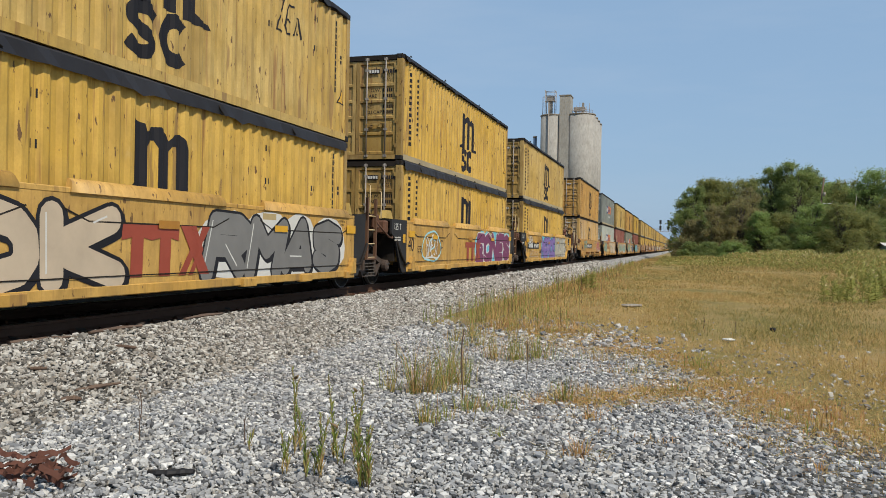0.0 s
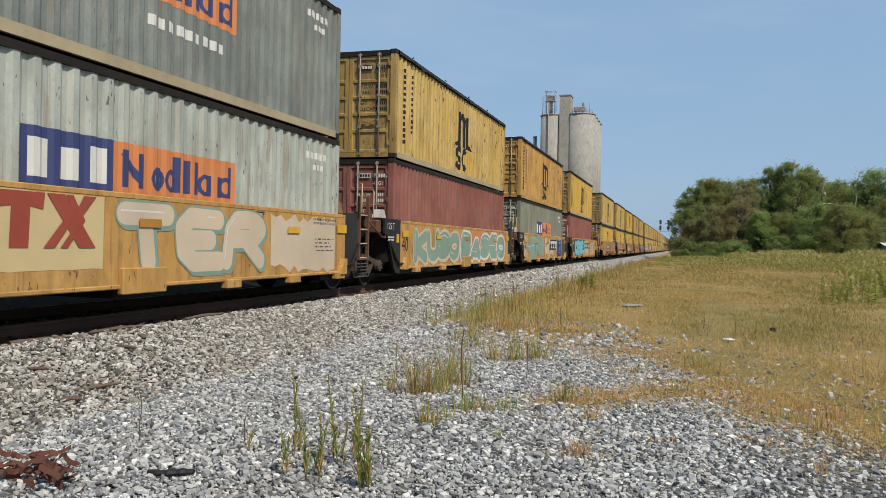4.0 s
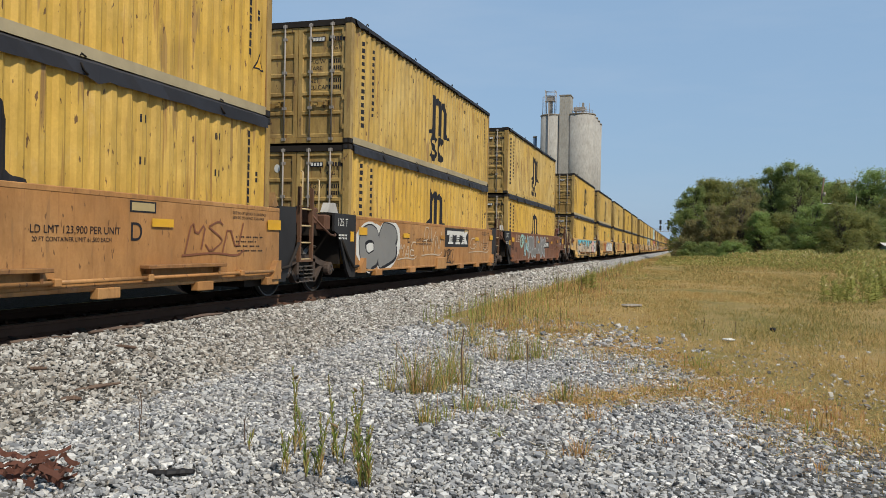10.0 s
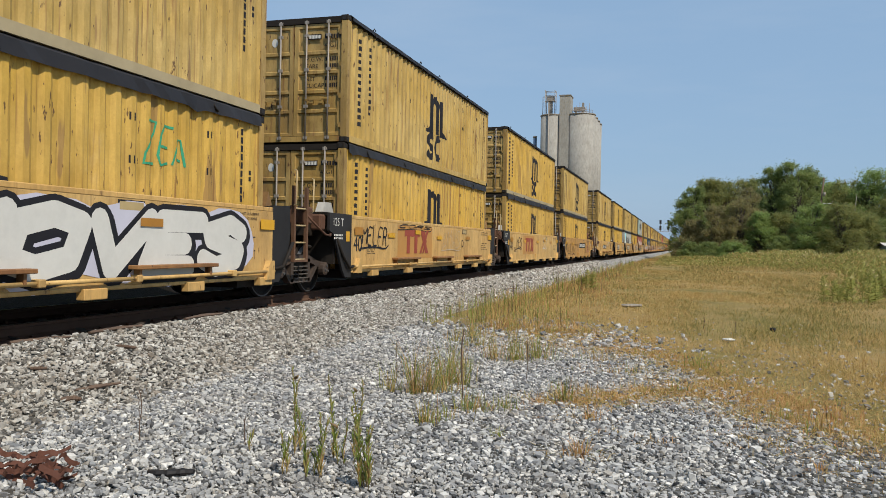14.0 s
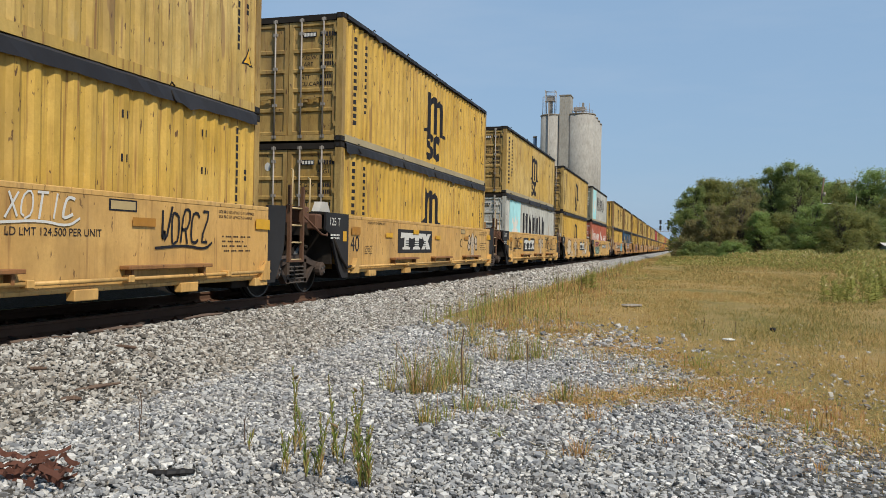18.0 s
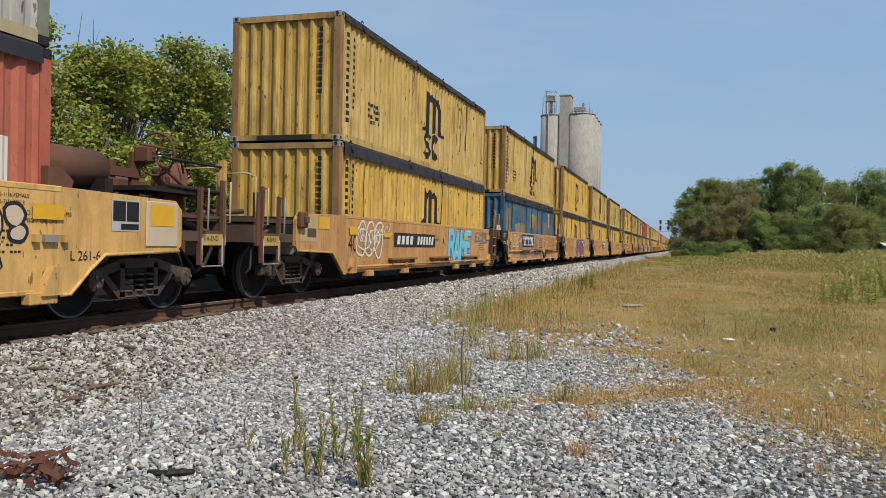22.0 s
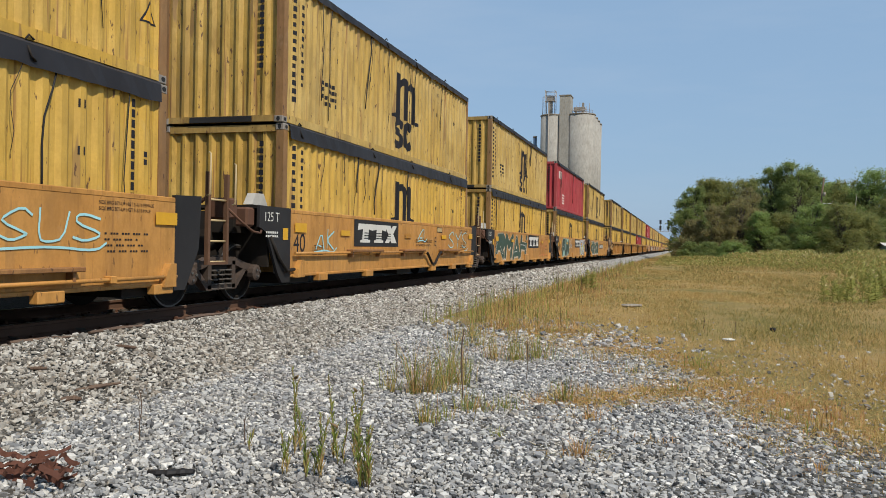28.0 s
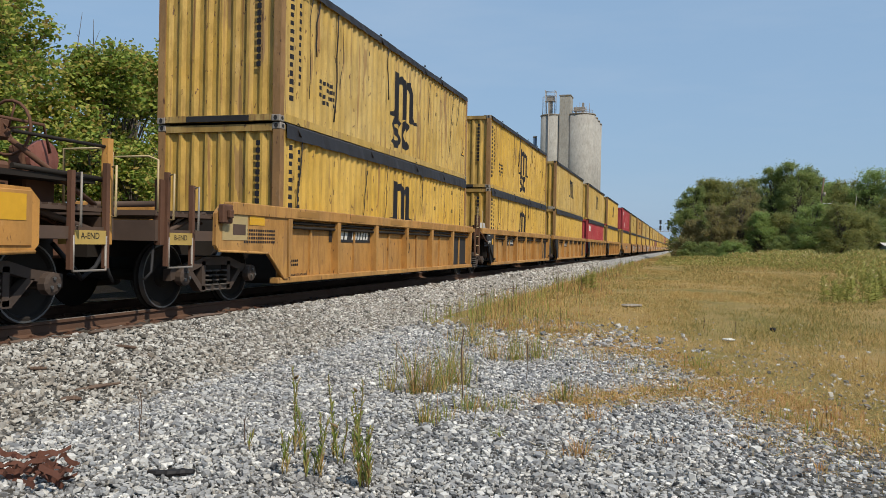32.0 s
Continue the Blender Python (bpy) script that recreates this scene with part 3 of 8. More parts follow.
            words("TARE", 0.085, mk, ob, (0.25, 0.06, 1.54), "front")
            words("NET", 0.085, mk, ob, (0.25, 0.06, 1.28), "front")
            words("CU.CAP", 0.085, mk, ob, (0.25, 0.06, 1.14), "front")

            def figures(bm):
                for z in (1.68, 1.54, 1.28, 1.14):
                    for i in range(7):
                        a = 0.70 + i * 0.05
                        bm.faces.new([bm.verts.new(p) for p in ((a, 0.06, z), (a + 0.034, 0.06, z), (a + 0.034, 0.06, z + 0.085), (a, 0.06, z + 0.085))])
            P("tally", figures, mk, "figures")
            if lower or rng.random() < 0.6:
                P("sticker", lambda bm: lathe_disc(bm), WHITE, "sticker", "white round-cornered sticker")
    else:
        def endwall(bm):
            n, w = 8, BOX_W - 0.28
            p = w / n
            xs = [(-HALF + 0.14, 0)]
            for i in range(n):
                for f, d in ((0.2, 0), (0.42, 1), (0.8, 1), (1.0, 0)):
                    xs.append((-HALF + 0.14 + (i + f) * p, d))
            lo = [bm.verts.new((x, 0.03 + d * 0.055, 0.13)) for x, d in xs]
            hi = [bm.verts.new((x, 0.03 + d * 0.055, BOX_H - 0.13)) for x, d in xs]
            for i in range(len(xs) - 1):
                bm.faces.new((lo[i], lo[i + 1], hi[i + 1], hi[i]))
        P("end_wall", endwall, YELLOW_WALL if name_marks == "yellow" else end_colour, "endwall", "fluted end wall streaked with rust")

        # flat black plate: the shade in the notch is painted, no hollow is cut
        def gooseneck(bm):
            box(bm, -0.62, 0.62, 0.002, 0.01, 0.02, 0.12)
        if near:
            P("recess", gooseneck, BLACK, "goose")
        if near:
            P("code_marks", lambda bm: [bm.faces.new([bm.verts.new(p) for p in ((0.74, 0.028, z), (0.82, 0.028, z), (0.82, 0.028, z + 0.09), (0.74, 0.028, z + 0.09))]) for z in [2.2 - 0.125 * i for i in range(11)]], INK, "codes_wall")
    # cover with a hanging edge
    if tarp:
        deep = (0.165 if lower else 0.075) if end == "doors" else (0.23 if lower else 0.13)
        variant = rng.randrange(4)

        def edge(bm):
            r2 = random.Random(variant + (10 if end == "wall" else 0))
            n = 60 if near else 12
            x = HALF + 0.035
            top = [bm.verts.new((x - 0.05, 0.17 + (BOX_L - 0.34) * i / n, BOX_H + 0.015 + r2.uniform(0, 0.012))) for i in range(n + 1)]
            up = [bm.verts.new((x + r2.uniform(-0.006, 0.012), 0.17 + (BOX_L - 0.34) * i / n, BOX_H - 0.02)) for i in range(n + 1)]
            sag = [deep * r2.uniform(0.95, 1.05) + (0.05 if r2.random() < 0.03 else 0) for i in range(n + 1)]
            low = [bm.verts.new((x + r2.uniform(-0.01, 0.02), 0.17 + (BOX_L - 0.34) * i / n, BOX_H - 0.02 - sag[i])) for i in range(n + 1)]
            inn = [bm.verts.new((HALF - 0.3, 0.17 + (BOX_L - 0.34) * i / n, BOX_H + 0.02)) for i in range(n + 1)]
            for i in range(n):
                for a, b in ((inn, top), (top, up), (up, low)):
                    bm.faces.new((a[i], b[i], b[i + 1], a[i + 1]))
        P("cover_edge", edge, TARP, ("edge", end, variant, far_key, lower), "black tarpaulin edge, creased and torn")
        if near:
            for k in range(4):
                yk = 1.2 + k * 2.9 + rng.uniform(-0.8, 0.8)

                def hook(bm):
                    s = rng.uniform(0.8, 1.2)
                    pipe(bm, [(HALF + 0.035, yk, BOX_H - 0.05), (HALF + 0.06, yk + 0.03, BOX_H - 0.14 * s), (HALF + 0.05, yk + 0.1, BOX_H - 0.17 * s)], 0.014, 5)
                    pipe(bm, [(HALF - 0.02, yk, BOX_H), (HALF + 0.0, yk + 0.05, BOX_H + 0.07 * s), (HALF, yk + 0.12, BOX_H + 0.04)], 0.012, 5)
                P("tie_hook", hook, DARK)
            if end == "wall":
                for k in range(rng.randint(5, 8)):
                    yk = rng.uniform(0.5, 11.5)

                    def strap(bm):
                        pts, y, z = [], yk, BOX_H - 0.15
                        ln = rng.uniform(0.6, 2.25)
                        for i in range(6):
                            pts.append((HALF + 0.012 + rng.uniform(0, 0.012), y, z))
                            y += rng.uniform(-0.10, 0.05)
                            z -= ln / 5
                        pipe(bm, pts, rng.choice((0.005, 0.008, 0.014)), 4)
                    P("loose_strap", strap, BLACK, None, "frayed black strap hanging down")
    # markings on the long side
    x = HALF + 0.006
    if name_marks == "yellow":
        if near or not lower:
            y0 = rng.choice((5.24, 5.31, 5.38))
            M("emblem", lambda bm: mark_arch(bm, y0, 1.09 if lower else 0.97, 1.0 if lower else 1.13), INK, ("arch", y0, lower), "black painted emblem, partly worn away")
            if near and not lower:
                M("emblem_base", lambda bm: mark_hooks(bm, y0, 0.30, 1.0), INK, ("hook", y0), "black painted hooks, partly worn away")
        if near:
            M("lettering", lambda bm: [column_marks(bm, 0.66 if end == "doors" else 0.39, 2.25, 13, 0.145, 0.115, 0.10), column_marks(bm, 1.24 if end == "doors" else 0.70, 2.2, 11, 0.14, 0.085, 0.09)], INK, ("names", end))
            M("lettering", lambda bm: [rect(bm, a + d, a + d + 0.022, z, z + 0.10, x) for a in (2.22, 3.96, 8.9, 10.6) for d in (0.0, 0.08) for z in (1.50, 2.04)], INK, "slots")
            if end == "wall" and not lower:
                M("lettering", lambda bm: [rect(bm, 1.55 + 0.1 * i, 1.63 + 0.1 * i, z, z + 0.075, x) for z in (0.95, 0.83, 0.70, 0.58) for i in range(7) if (i + int(z * 10)) % 5], INK, "notes")
            else:
                M("lettering", lambda bm: [rect(bm, 11.5, 11.58, 2.2 - 0.13 * i, 2.30 - 0.13 * i, x) for i in range(11)] + [rect(bm, 11.75, 11.81, 1.6 - 0.1 * i, 1.67 - 0.1 * i, x) for i in range(2)], INK, "tailcodes")
            if rng.random() < 0.55:
                M("warning_sign", lambda bm: [flat(bm, ((11.68, 0.72), (12.0, 0.72), (11.84, 1.02)), x), flat(bm, ((11.72, 0.745), (11.96, 0.745), (11.84, 0.97)), x + 0.002, 1)], [INK, AMBER], "warn")
    elif name_marks == "blocks":
        M("emblem", lambda bm: rect(bm, 4.22, 5.66, 1.09, 1.74, x), SPRAY["navy"], "blockblue", "dark blue emblem panel")
        M("emblem", lambda bm: rect(bm, 5.66, 8.36, 1.09, 1.74, x), SPRAY["orange"], "blockorange", "orange emblem panel")
        M("lettering", lambda bm: [rect(bm, a, a + 0.28, 1.20, 1.62 - 0.06 * (k == 1), x + 0.002) for k, a in enumerate((4.34, 4.80, 5.24))], WHITE, "blockmark")
        M("lettering", lambda bm: [rect(bm, a, a + 0.13, 1.19, 1.19 + h, x + 0.002) for a, h in ((5.80, 0.46), (6.10, 0.44), (6.44, 0.30), (6.84, 0.48), (7.08, 0.46), (7.30, 0.46), (7.62, 0.30), (7.90, 0.30), (8.16, 0.47))]
          + [stroke(bm, [(5.82, 1.62), (6.20, 1.22)], 0.10, x + 0.0025)] + [stroke(bm, arc(c, 1.34, 0.11, 0.13, 0, 360, 10), 0.06, x + 0.003) for c in (6.50, 6.78, 7.56, 8.10)], SPRAY["navy"], "blockscript")
        if not lower:
            M("lettering", lambda bm: [rect(bm, 6.3 + i * 0.2, 6.43 + i * 0.2, 0.72, 0.86, x) for i in range(9)], WHITE, "blocks2")
        M("lettering", lambda bm: [rect(bm, 10.7 + i * 0.11, 10.78 + i * 0.11, 2.1, 2.22, x) for i in range(9)] + [rect(bm, 11.1 + i * 0.1, 11.17 + i * 0.1, 1.9, 2.0, x) for i in range(4)], WHITE, "blocks3")
    elif name_marks == "star":
        def star(bm):
            pts = []
            for i in range(14):
                r = 0.92 if i % 2 == 0 else 0.34
                pts.append((2.0 + r * math.sin(i * math.pi / 7), 1.22 + r * math.cos(i * math.pi / 7)))
            for i in range(14):
                flat(bm, ((2.0, 1.22), pts[i], pts[(i + 1) % 14]), x + 0.002)
        sq = M("emblem", lambda bm: rect(bm, 0.95, 3.05, 0.16, 2.40, x), SPRAY["sky"], "starsquare", "pale blue painted square")
        M("star", star, WHITE, "star", "white star", sq)

        def bold(bm):
            for k, (a, w) in enumerate(((3.75, 0.95), (4.98, 0.72), (5.86, 0.62), (6.68, 0.70), (7.54, 0.62), (8.40, 0.72))):
                z0, z1 = 0.92, 1.98
                if k % 3 == 1:
                    flat(bm, ((a, z0), (a + w, z0), (a + 0.64 * w, z1), (a + 0.36 * w, z1)), x)
                else:
                    rect(bm, a, a + 0.34 * w, z0, z1, x)
                    rect(bm, a + 0.36 * w, a + 0.62 * w, z0 + 0.35 - 0.1 * (k % 2), z1 - 0.12, x)
                    rect(bm, a + 0.66 * w, a + w, z0 + 0.18 * (k % 2), z1 - 0.10 * (k // 2), x)
        M("lettering", bold, INK, "bold", "large dark grey painted shapes")
    elif name_marks == "script":
        def script(bm):
            for k in range(7):
                a, h = 0.80 + (0.94 + 0.70 * (k - 1) if k else 0.0), (0.92 if k == 0 else 0.56)
                w = 0.66 if k == 0 else 0.48
                rect(bm, a, a + 0.30 * w, 1.10, 1.10 + h, x)
                rect(bm, a + 0.36 * w, a + 0.62 * w, 1.10 + 0.3 * h, 1.10 + h * (0.75 if k % 2 else 1.0), x)
                rect(bm, a + 0.70 * w, a + w, 1.10, 1.10 + h * (1.0 if k % 3 else 0.8), x)
            for k in range(3):
                a = 9.46 + 0.82 * k
                rect(bm, a, a + 0.17, 1.0, 1.58, x)
                rect(bm, a + 0.21, a + 0.36, 1.0 + 0.18 * (k == 0), 1.40, x)
                rect(bm, a + 0.40, a + 0.56, 1.0, 1.58, x)
        M("lettering", script, WHITE, "script", "large white painted shapes")
        M("emblem", lambda bm: [flat(bm, ((6.46, 1.95), (6.75, 1.88), (7.30, 1.62), (7.75, 1.56), (8.65, 1.10), (7.95, 1.16), (7.42, 1.12), (7.20, 1.34), (6.85, 1.62)), x)], WHITE, "swoosh", "white pennant shape")
    elif name_marks == "peeled":
        for k, (ya, yb, za, zb) in enumerate(((9.3, 10.4, 1.0, 1.74), (2.2, 4.6, 0.5, 1.5), (5.6, 7.9, 1.3, 2.0), (0.5, 1.5, 0.9, 2.1))):
            def patch(bm):
                r3 = random.Random(90 + k)
                up = [(ya + (yb - ya) * i / 14, zb + r3.uniform(-0.07, 0.05)) for i in range(15)]
                dn = [(ya + (yb - ya) * i / 14, za + r3.uniform(-0.12, 0.12)) for i in range(14, -1, -1)]
                for i in range(14):
                    flat(bm, (up[i], up[i + 1], dn[13 - i], dn[14 - i]), x - 0.001)
            M("peeled_patch", patch, PEELED, None, "patch of peeled paint down to rusty tan primer")
        M("stripe", lambda bm: rect(bm, 10.86, 10.94, 1.52, 2.22, x), SPRAY["orange"], None, "orange painted stripe")
        M("lettering", lambda bm: [rect(bm, a, a + 0.05, z, z + 0.12, x) for z, n_ in ((2.08, (10.45, 10.6, 10.72, 11.0)), (1.82, (10.5, 10.62, 11.0, 11.24, 11.36, 11.6)), (1.60, (10.5, 10.62, 11.02))) for a in n_], WHITE, None)
        M("sticker", lambda bm: [rect(bm, 11.0, 11.1, 1.2, 1.42, x), rect(bm, 11.3, 11.4, 1.22, 1.40, x)], WHITE, None, "small white sticker")
    elif name_marks == "pale_tag":
        M("lettering", lambda bm: [rect(bm, 0.9 + i * 0.35, 1.15 + i * 0.35, 1.75, 2.15, x) for i in range(3)], WHITE, "tag3")
        M("lettering", lambda bm: [rect(bm, 2.2 + 0.14 * i, 2.3 + 0.14 * i, z, z + 0.08, x) for z in (0.85, 0.7, 0.55, 0.4) for i in range(6)], WHITE, "notes_w")
    if scrawl:
        M("sprayed_tag", lambda bm: [stroke(bm, pts, 0.035, x + 0.004) for pts in sprayed_lines("ZEA", 9.15, 10.1, 1.52, 2.05, random.Random(5), 0.3, 0.1)], scrawl, None, "thin green sprayed scrawl")
    tagged(ob, label or "weathered yellow steel shipping container with a dark cover edge", "shipping container", "double-stacked containers")
    return ob

# ======== well cars ========
WHEEL_R = 0.46
LADDER = plain("rust_brown_paint", (0.11, 0.052, 0.025), 0.8, 0.0, 0.5)
FRAME = plain("rust_brown_casting", (0.055, 0.036, 0.026), 0.8, 0.0, 0.5)
GRAB = plain("worn_yellow_bar", (0.44, 0.33, 0.17), 0.6, 0.0, 0.5)
TREADPLATE = plain("dirty_yellow_plate", (0.40, 0.27, 0.07), 0.8, 0.0, 0.6, 4.0)
BROWN = plain("grimy_brown_steel", (0.075, 0.045, 0.03), 0.8, 0.0, 0.6, 5.0)


def truck(car, yc, own, near=True):
    """A two-axle truck under a car; returns its wheelsets."""
    def frame_side(bm, sx):
        x0, x1 = sorted((sx * 0.98, sx * 1.10))
        slab(bm, [(yc - 1.12, 0.40), (yc - 1.12, 0.56), (yc - 0.7, 0.62), (yc - 0.35, 0.72), (yc + 0.35, 0.72), (yc + 0.7, 0.62), (yc + 1.12, 0.56),
                  (yc + 1.12, 0.40), (yc + 0.70, 0.50), (yc + 0.34, 0.60), (yc - 0.34, 0.60), (yc - 0.70, 0.50)], x0, x1)
        slab(bm, [(yc - 0.72, 0.52), (yc - 0.40, 0.22), (yc + 0.40, 0.22), (yc + 0.72, 0.52), (yc + 0.60, 0.52), (yc + 0.36, 0.30), (yc - 0.36, 0.30), (yc - 0.60, 0.52)], x0, x1)
        for dy in (-0.33, 0.33):
            box(bm, x0, x1, yc + dy - 0.045, yc + dy + 0.045, 0.24, 0.66)
        for dy in (-0.89, 0.89):
            lathe(bm, [(0, 0.13), (sx * 0.10, 0.13), (sx * 0.12, 0.09)], sx * 1.08, 12, 0, yc + dy, 0.46)
    base = part("truck_bolster", lambda bm: box(bm, -1.05, 1.05, yc - 0.2, yc + 0.2, 0.5, 0.74), DARK, car, "", ("bolster", own))
    for sx in (-1, 1):
        part("side_frame", lambda bm: frame_side(bm, sx), FRAME, base, "cast steel truck side frame", ("tside", own, sx))
        if sx > 0 or near:
            def nest(bm):
                for dy in (-0.2, 0.0, 0.2):
                    for k in range(5):
                        tube(bm, (sx * 1.06, yc + dy, 0.225 + k * 0.07), (sx * 1.06, yc + dy, 0.25 + k * 0.07), 0.08, 9)
            part("spring_nest", nest, SPRING, base, "coil springs", ("nest", own, sx, near))
    sets = []
    for dy in (-0.89, 0.89):
        def wheelset(bm):
            for sx in (-1, 1):
                prof = [(-0.07 * sx, 0.49), (-0.045 * sx, 0.49), (-0.035 * sx, WHEEL_R), (0.065 * sx, WHEEL_R - 0.008), (0.065 * sx, 0.40),
                        (0.03 * sx, 0.37), (0.02 * sx, 0.16), (0.075 * sx, 0.13), (0.075 * sx, 0.02)]
                lathe(bm, prof, sx * 0.755, 32, 0)
                lathe(bm, [(0.0, WHEEL_R + 0.001), (0.066 * sx, WHEEL_R - 0.006)], sx * 0.755, 32, 1, caps=False)
                lathe(bm, [(0.0665 * sx, WHEEL_R - 0.006), (0.0665 * sx, WHEEL_R - 0.028)], sx * 0.755, 32, 1, caps=False)
                for k in range(3):
                    a = k * 2.094
                    lathe(bm, [(0, 0.022), (sx * 0.02, 0.022)], sx * 1.2, 6, 1, 0.06 * math.cos(a), 0.06 * math.sin(a))
            tube(bm, (-1.18, 0, 0), (1.18, 0, 0), 0.08, 10)
        w = part("wheelset", wheelset, [DARK, TREAD], car, "steel wheels on an axle, treads worn bright", "wheelset")
        w.location = (0, yc + dy, WHEEL_R)
        sets.append(w)
    return sets



def set_end(car, paintmat, far, near, brake):
    """The long end of a car set: platform, coupler, steps and, at one end, the brake gear."""
    fy = (lambda y: BOX_L - y) if far else (lambda y: y)
    tag = ("end", far)

    def span(bm, x0, x1, a, b, z0, z1, bev=0.0):
        y0, y1 = sorted((fy(a), fy(b)))
        box(bm, x0, x1, y0, y1, z0, z1, bev=bev)
    for sx in (-1, 1):
        def cheek(bm):
            slab(bm, [(fy(a), z) for a, z in ((0.0, 0.36), (-0.12, 0.36), (-0.42, 0.62), (-0.66, 0.79), (-2.08, 0.83), (-2.15, 0.9), (-2.15, 1.36), (-2.02, 1.48), (0.0, 1.52))],
                 *sorted((sx * SIDE, sx * (SIDE - 0.06))))
        part("cheek_plate", cheek, paintmat, car, "", tag + ("cheek", sx))
        def lip(bm):
            pts = [(0.0, 0.35), (-0.13, 0.35), (-0.43, 0.61), (-0.67, 0.78), (-2.08, 0.82)]
            pipe(bm, [(sx * (SIDE + 0.01), fy(a), z) for a, z in pts], 0.022, 6)
        part("arch_lip", lip, paintmat, car, "", tag + ("lip", sx))
    if not near:
        part("platform", lambda bm: span(bm, -1.3, 1.3, -3.4, -1.72, 0.9, 1.33), DARK, car, "", tag + ("plat_far",))
        return
    part("end_bulkhead", lambda bm: span(bm, -1.32, 1.32, -0.03, 0.03, 0.32, 1.48), DARK, car, "", tag + ("bulk",))
    part("draft_sill", lambda bm: span(bm, -0.33, 0.33, -3.5, 0.0, 0.72, 1.05), DARK, car, "", tag + ("sill",))
    def knuckle(bm):
        span(bm, -0.12, 0.12, -3.95, -3.4, 0.76, 0.96)
        span(bm, -0.22, 0.14, -4.0, -3.75, 0.70, 1.02, 0.04)
    part("coupler", knuckle, RUSTY, car, "rusty knuckle coupler", tag + ("knuckle",))
    part("platform", lambda bm: slab(bm, [(fy(-3.4), 1.28)] + [(fy(-3.4 + 0.14 * i + d), z) for i in range(12) for d, z in ((0.0, 1.35), (0.05, 1.35), (0.05, 1.325), (0.14, 1.325))] + [(fy(-1.72), 1.28)], -1.3, 1.3), BROWN, car, "brown steel grating", tag + ("plat",))
    part("end_beam", lambda bm: span(bm, -1.30, 1.30, -3.4, -3.2, 0.95, 1.22), BROWN, car, "", tag + ("beam",))
    part("side_beam", lambda bm: span(bm, 1.24, 1.34, -3.2, -2.15, 0.96, 1.10), BROWN, car, "", tag + ("sbeam",))
    for i, (ya, zt) in enumerate(((-3.22, 1.85), (-2.66, 1.72))):
        part("step_post", lambda bm: span(bm, 1.31, 1.37, ya - 0.03, ya + 0.03, 0.62, zt), RUSTY, car, "", tag + ("post", i))
        part("grab_iron", lambda bm: pipe(bm, [(1.4, fy(ya - 0.02), zt - 0.04), (1.46, fy(ya - 0.02), zt - 0.02), (1.46, fy(ya - 0.02), zt - 0.62), (1.4, fy(ya - 0.02), zt - 0.62)], 0.014), GRAB if i == 0 else STEEL, car, "bent steel grab bar", tag + ("grab", i))
    part("stirrup_step", lambda bm: pipe(bm, [(1.36, fy(-3.2), 1.0), (1.36, fy(-3.2), 0.60), (1.36, fy(-2.68), 0.60), (1.36, fy(-2.68), 1.0)], 0.018), STEEL, car, "", tag + ("stir",))
    part("step_tread", lambda bm: span(bm, 1.15, 1.37, -3.2, -2.68, 0.90, 1.06), TREADPLATE, car, "dirty yellow step plate", tag + ("tread",))
    part("stake", lambda bm: span(bm, 1.24, 1.33, -3.34, -3.25, 0.9, 2.15 if brake else 1.75), paintmat if brake else RUSTY, car, "", tag + ("stake", brake))
    words("A-END" if far else "B-END", 0.07, INK, car, (1.374, min(fy(-3.16), fy(-2.72)) + 0.06, 0.965))
    if far:
        words("L 261-6", 0.11, INK, car, (SIDE + 0.006, BOX_L + 0.12, 0.72))
        words("NO. 24 BRAKE BEAMS", 0.05, INK, car, (SIDE + 0.006, BOX_L - 0.55, 1.20))
        words("SPRG 7 OC D-5", 0.05, INK, car, (SIDE + 0.006, BOX_L - 0.55, 1.12))
        part("lock_lug", lambda bm: [box(bm, SIDE, SIDE + 0.06, BOX_L - 0.42, BOX_L - 0.34, 0.92, 1.0), box(bm, SIDE, SIDE + 0.05, BOX_L - 0.28, BOX_L - 0.08, 0.92, 1.0, 1), box(bm, SIDE, SIDE + 0.06, BOX_L - 0.02, BOX_L + 0.06, 0.92, 1.0)], [paintmat, STEEL], car, "", tag + ("lug",))
    part("hoses", lambda bm: [pipe(bm, [(0.5, fy(-3.3), 0.9), (0.55, fy(-3.6), 0.6), (0.5, fy(-3.8), 0.45), (0.35, fy(-3.85), 0.5)], 0.03),
                              pipe(bm, [(1.2, fy(-3.3), 0.9), (1.25, fy(-3.4), 0.55), (1.22, fy(-3.5), 0.45)], 0.02)], BLACK, car, "black rubber brake hose", tag + ("hose",))
    part("diagonal_brace", lambda bm: [pipe(bm, [(1.28, fy(-3.3), 1.0), (1.1, fy(-2.3), 1.30), (0.9, fy(-1.7), 1.36)], 0.04), pipe(bm, [(0.2, fy(-3.3), 1.42), (0.25, fy(-2.0), 1.5)], 0.05)], BROWN, car, "brown diagonal brace", tag + ("diag",))
    part("corner_rail", lambda bm: pipe(bm, [(1.30, fy(-3.36), 1.33), (1.30, fy(-3.36), 2.0), (1.15, fy(-3.36), 2.05), (0.6, fy(-3.36), 2.05), (0.6, fy(-3.36), 1.33)], 0.016), GRAB, car, "worn cream handrail", tag + ("crail",))
    part("chain", lambda bm: [pipe(bm, [(0.95 + 0.1 * math.sin(k), fy(-3.3 + 0.25 * k), 1.22 - 0.12 * math.sin(k * 1.05)) , (0.95 + 0.1 * math.sin(k + 1), fy(-3.05 + 0.25 * k), 1.22 - 0.12 * math.sin((k + 1) * 1.05))], 0.022, 5) for k in range(6)], RUSTY, car, "", tag + ("chain",))
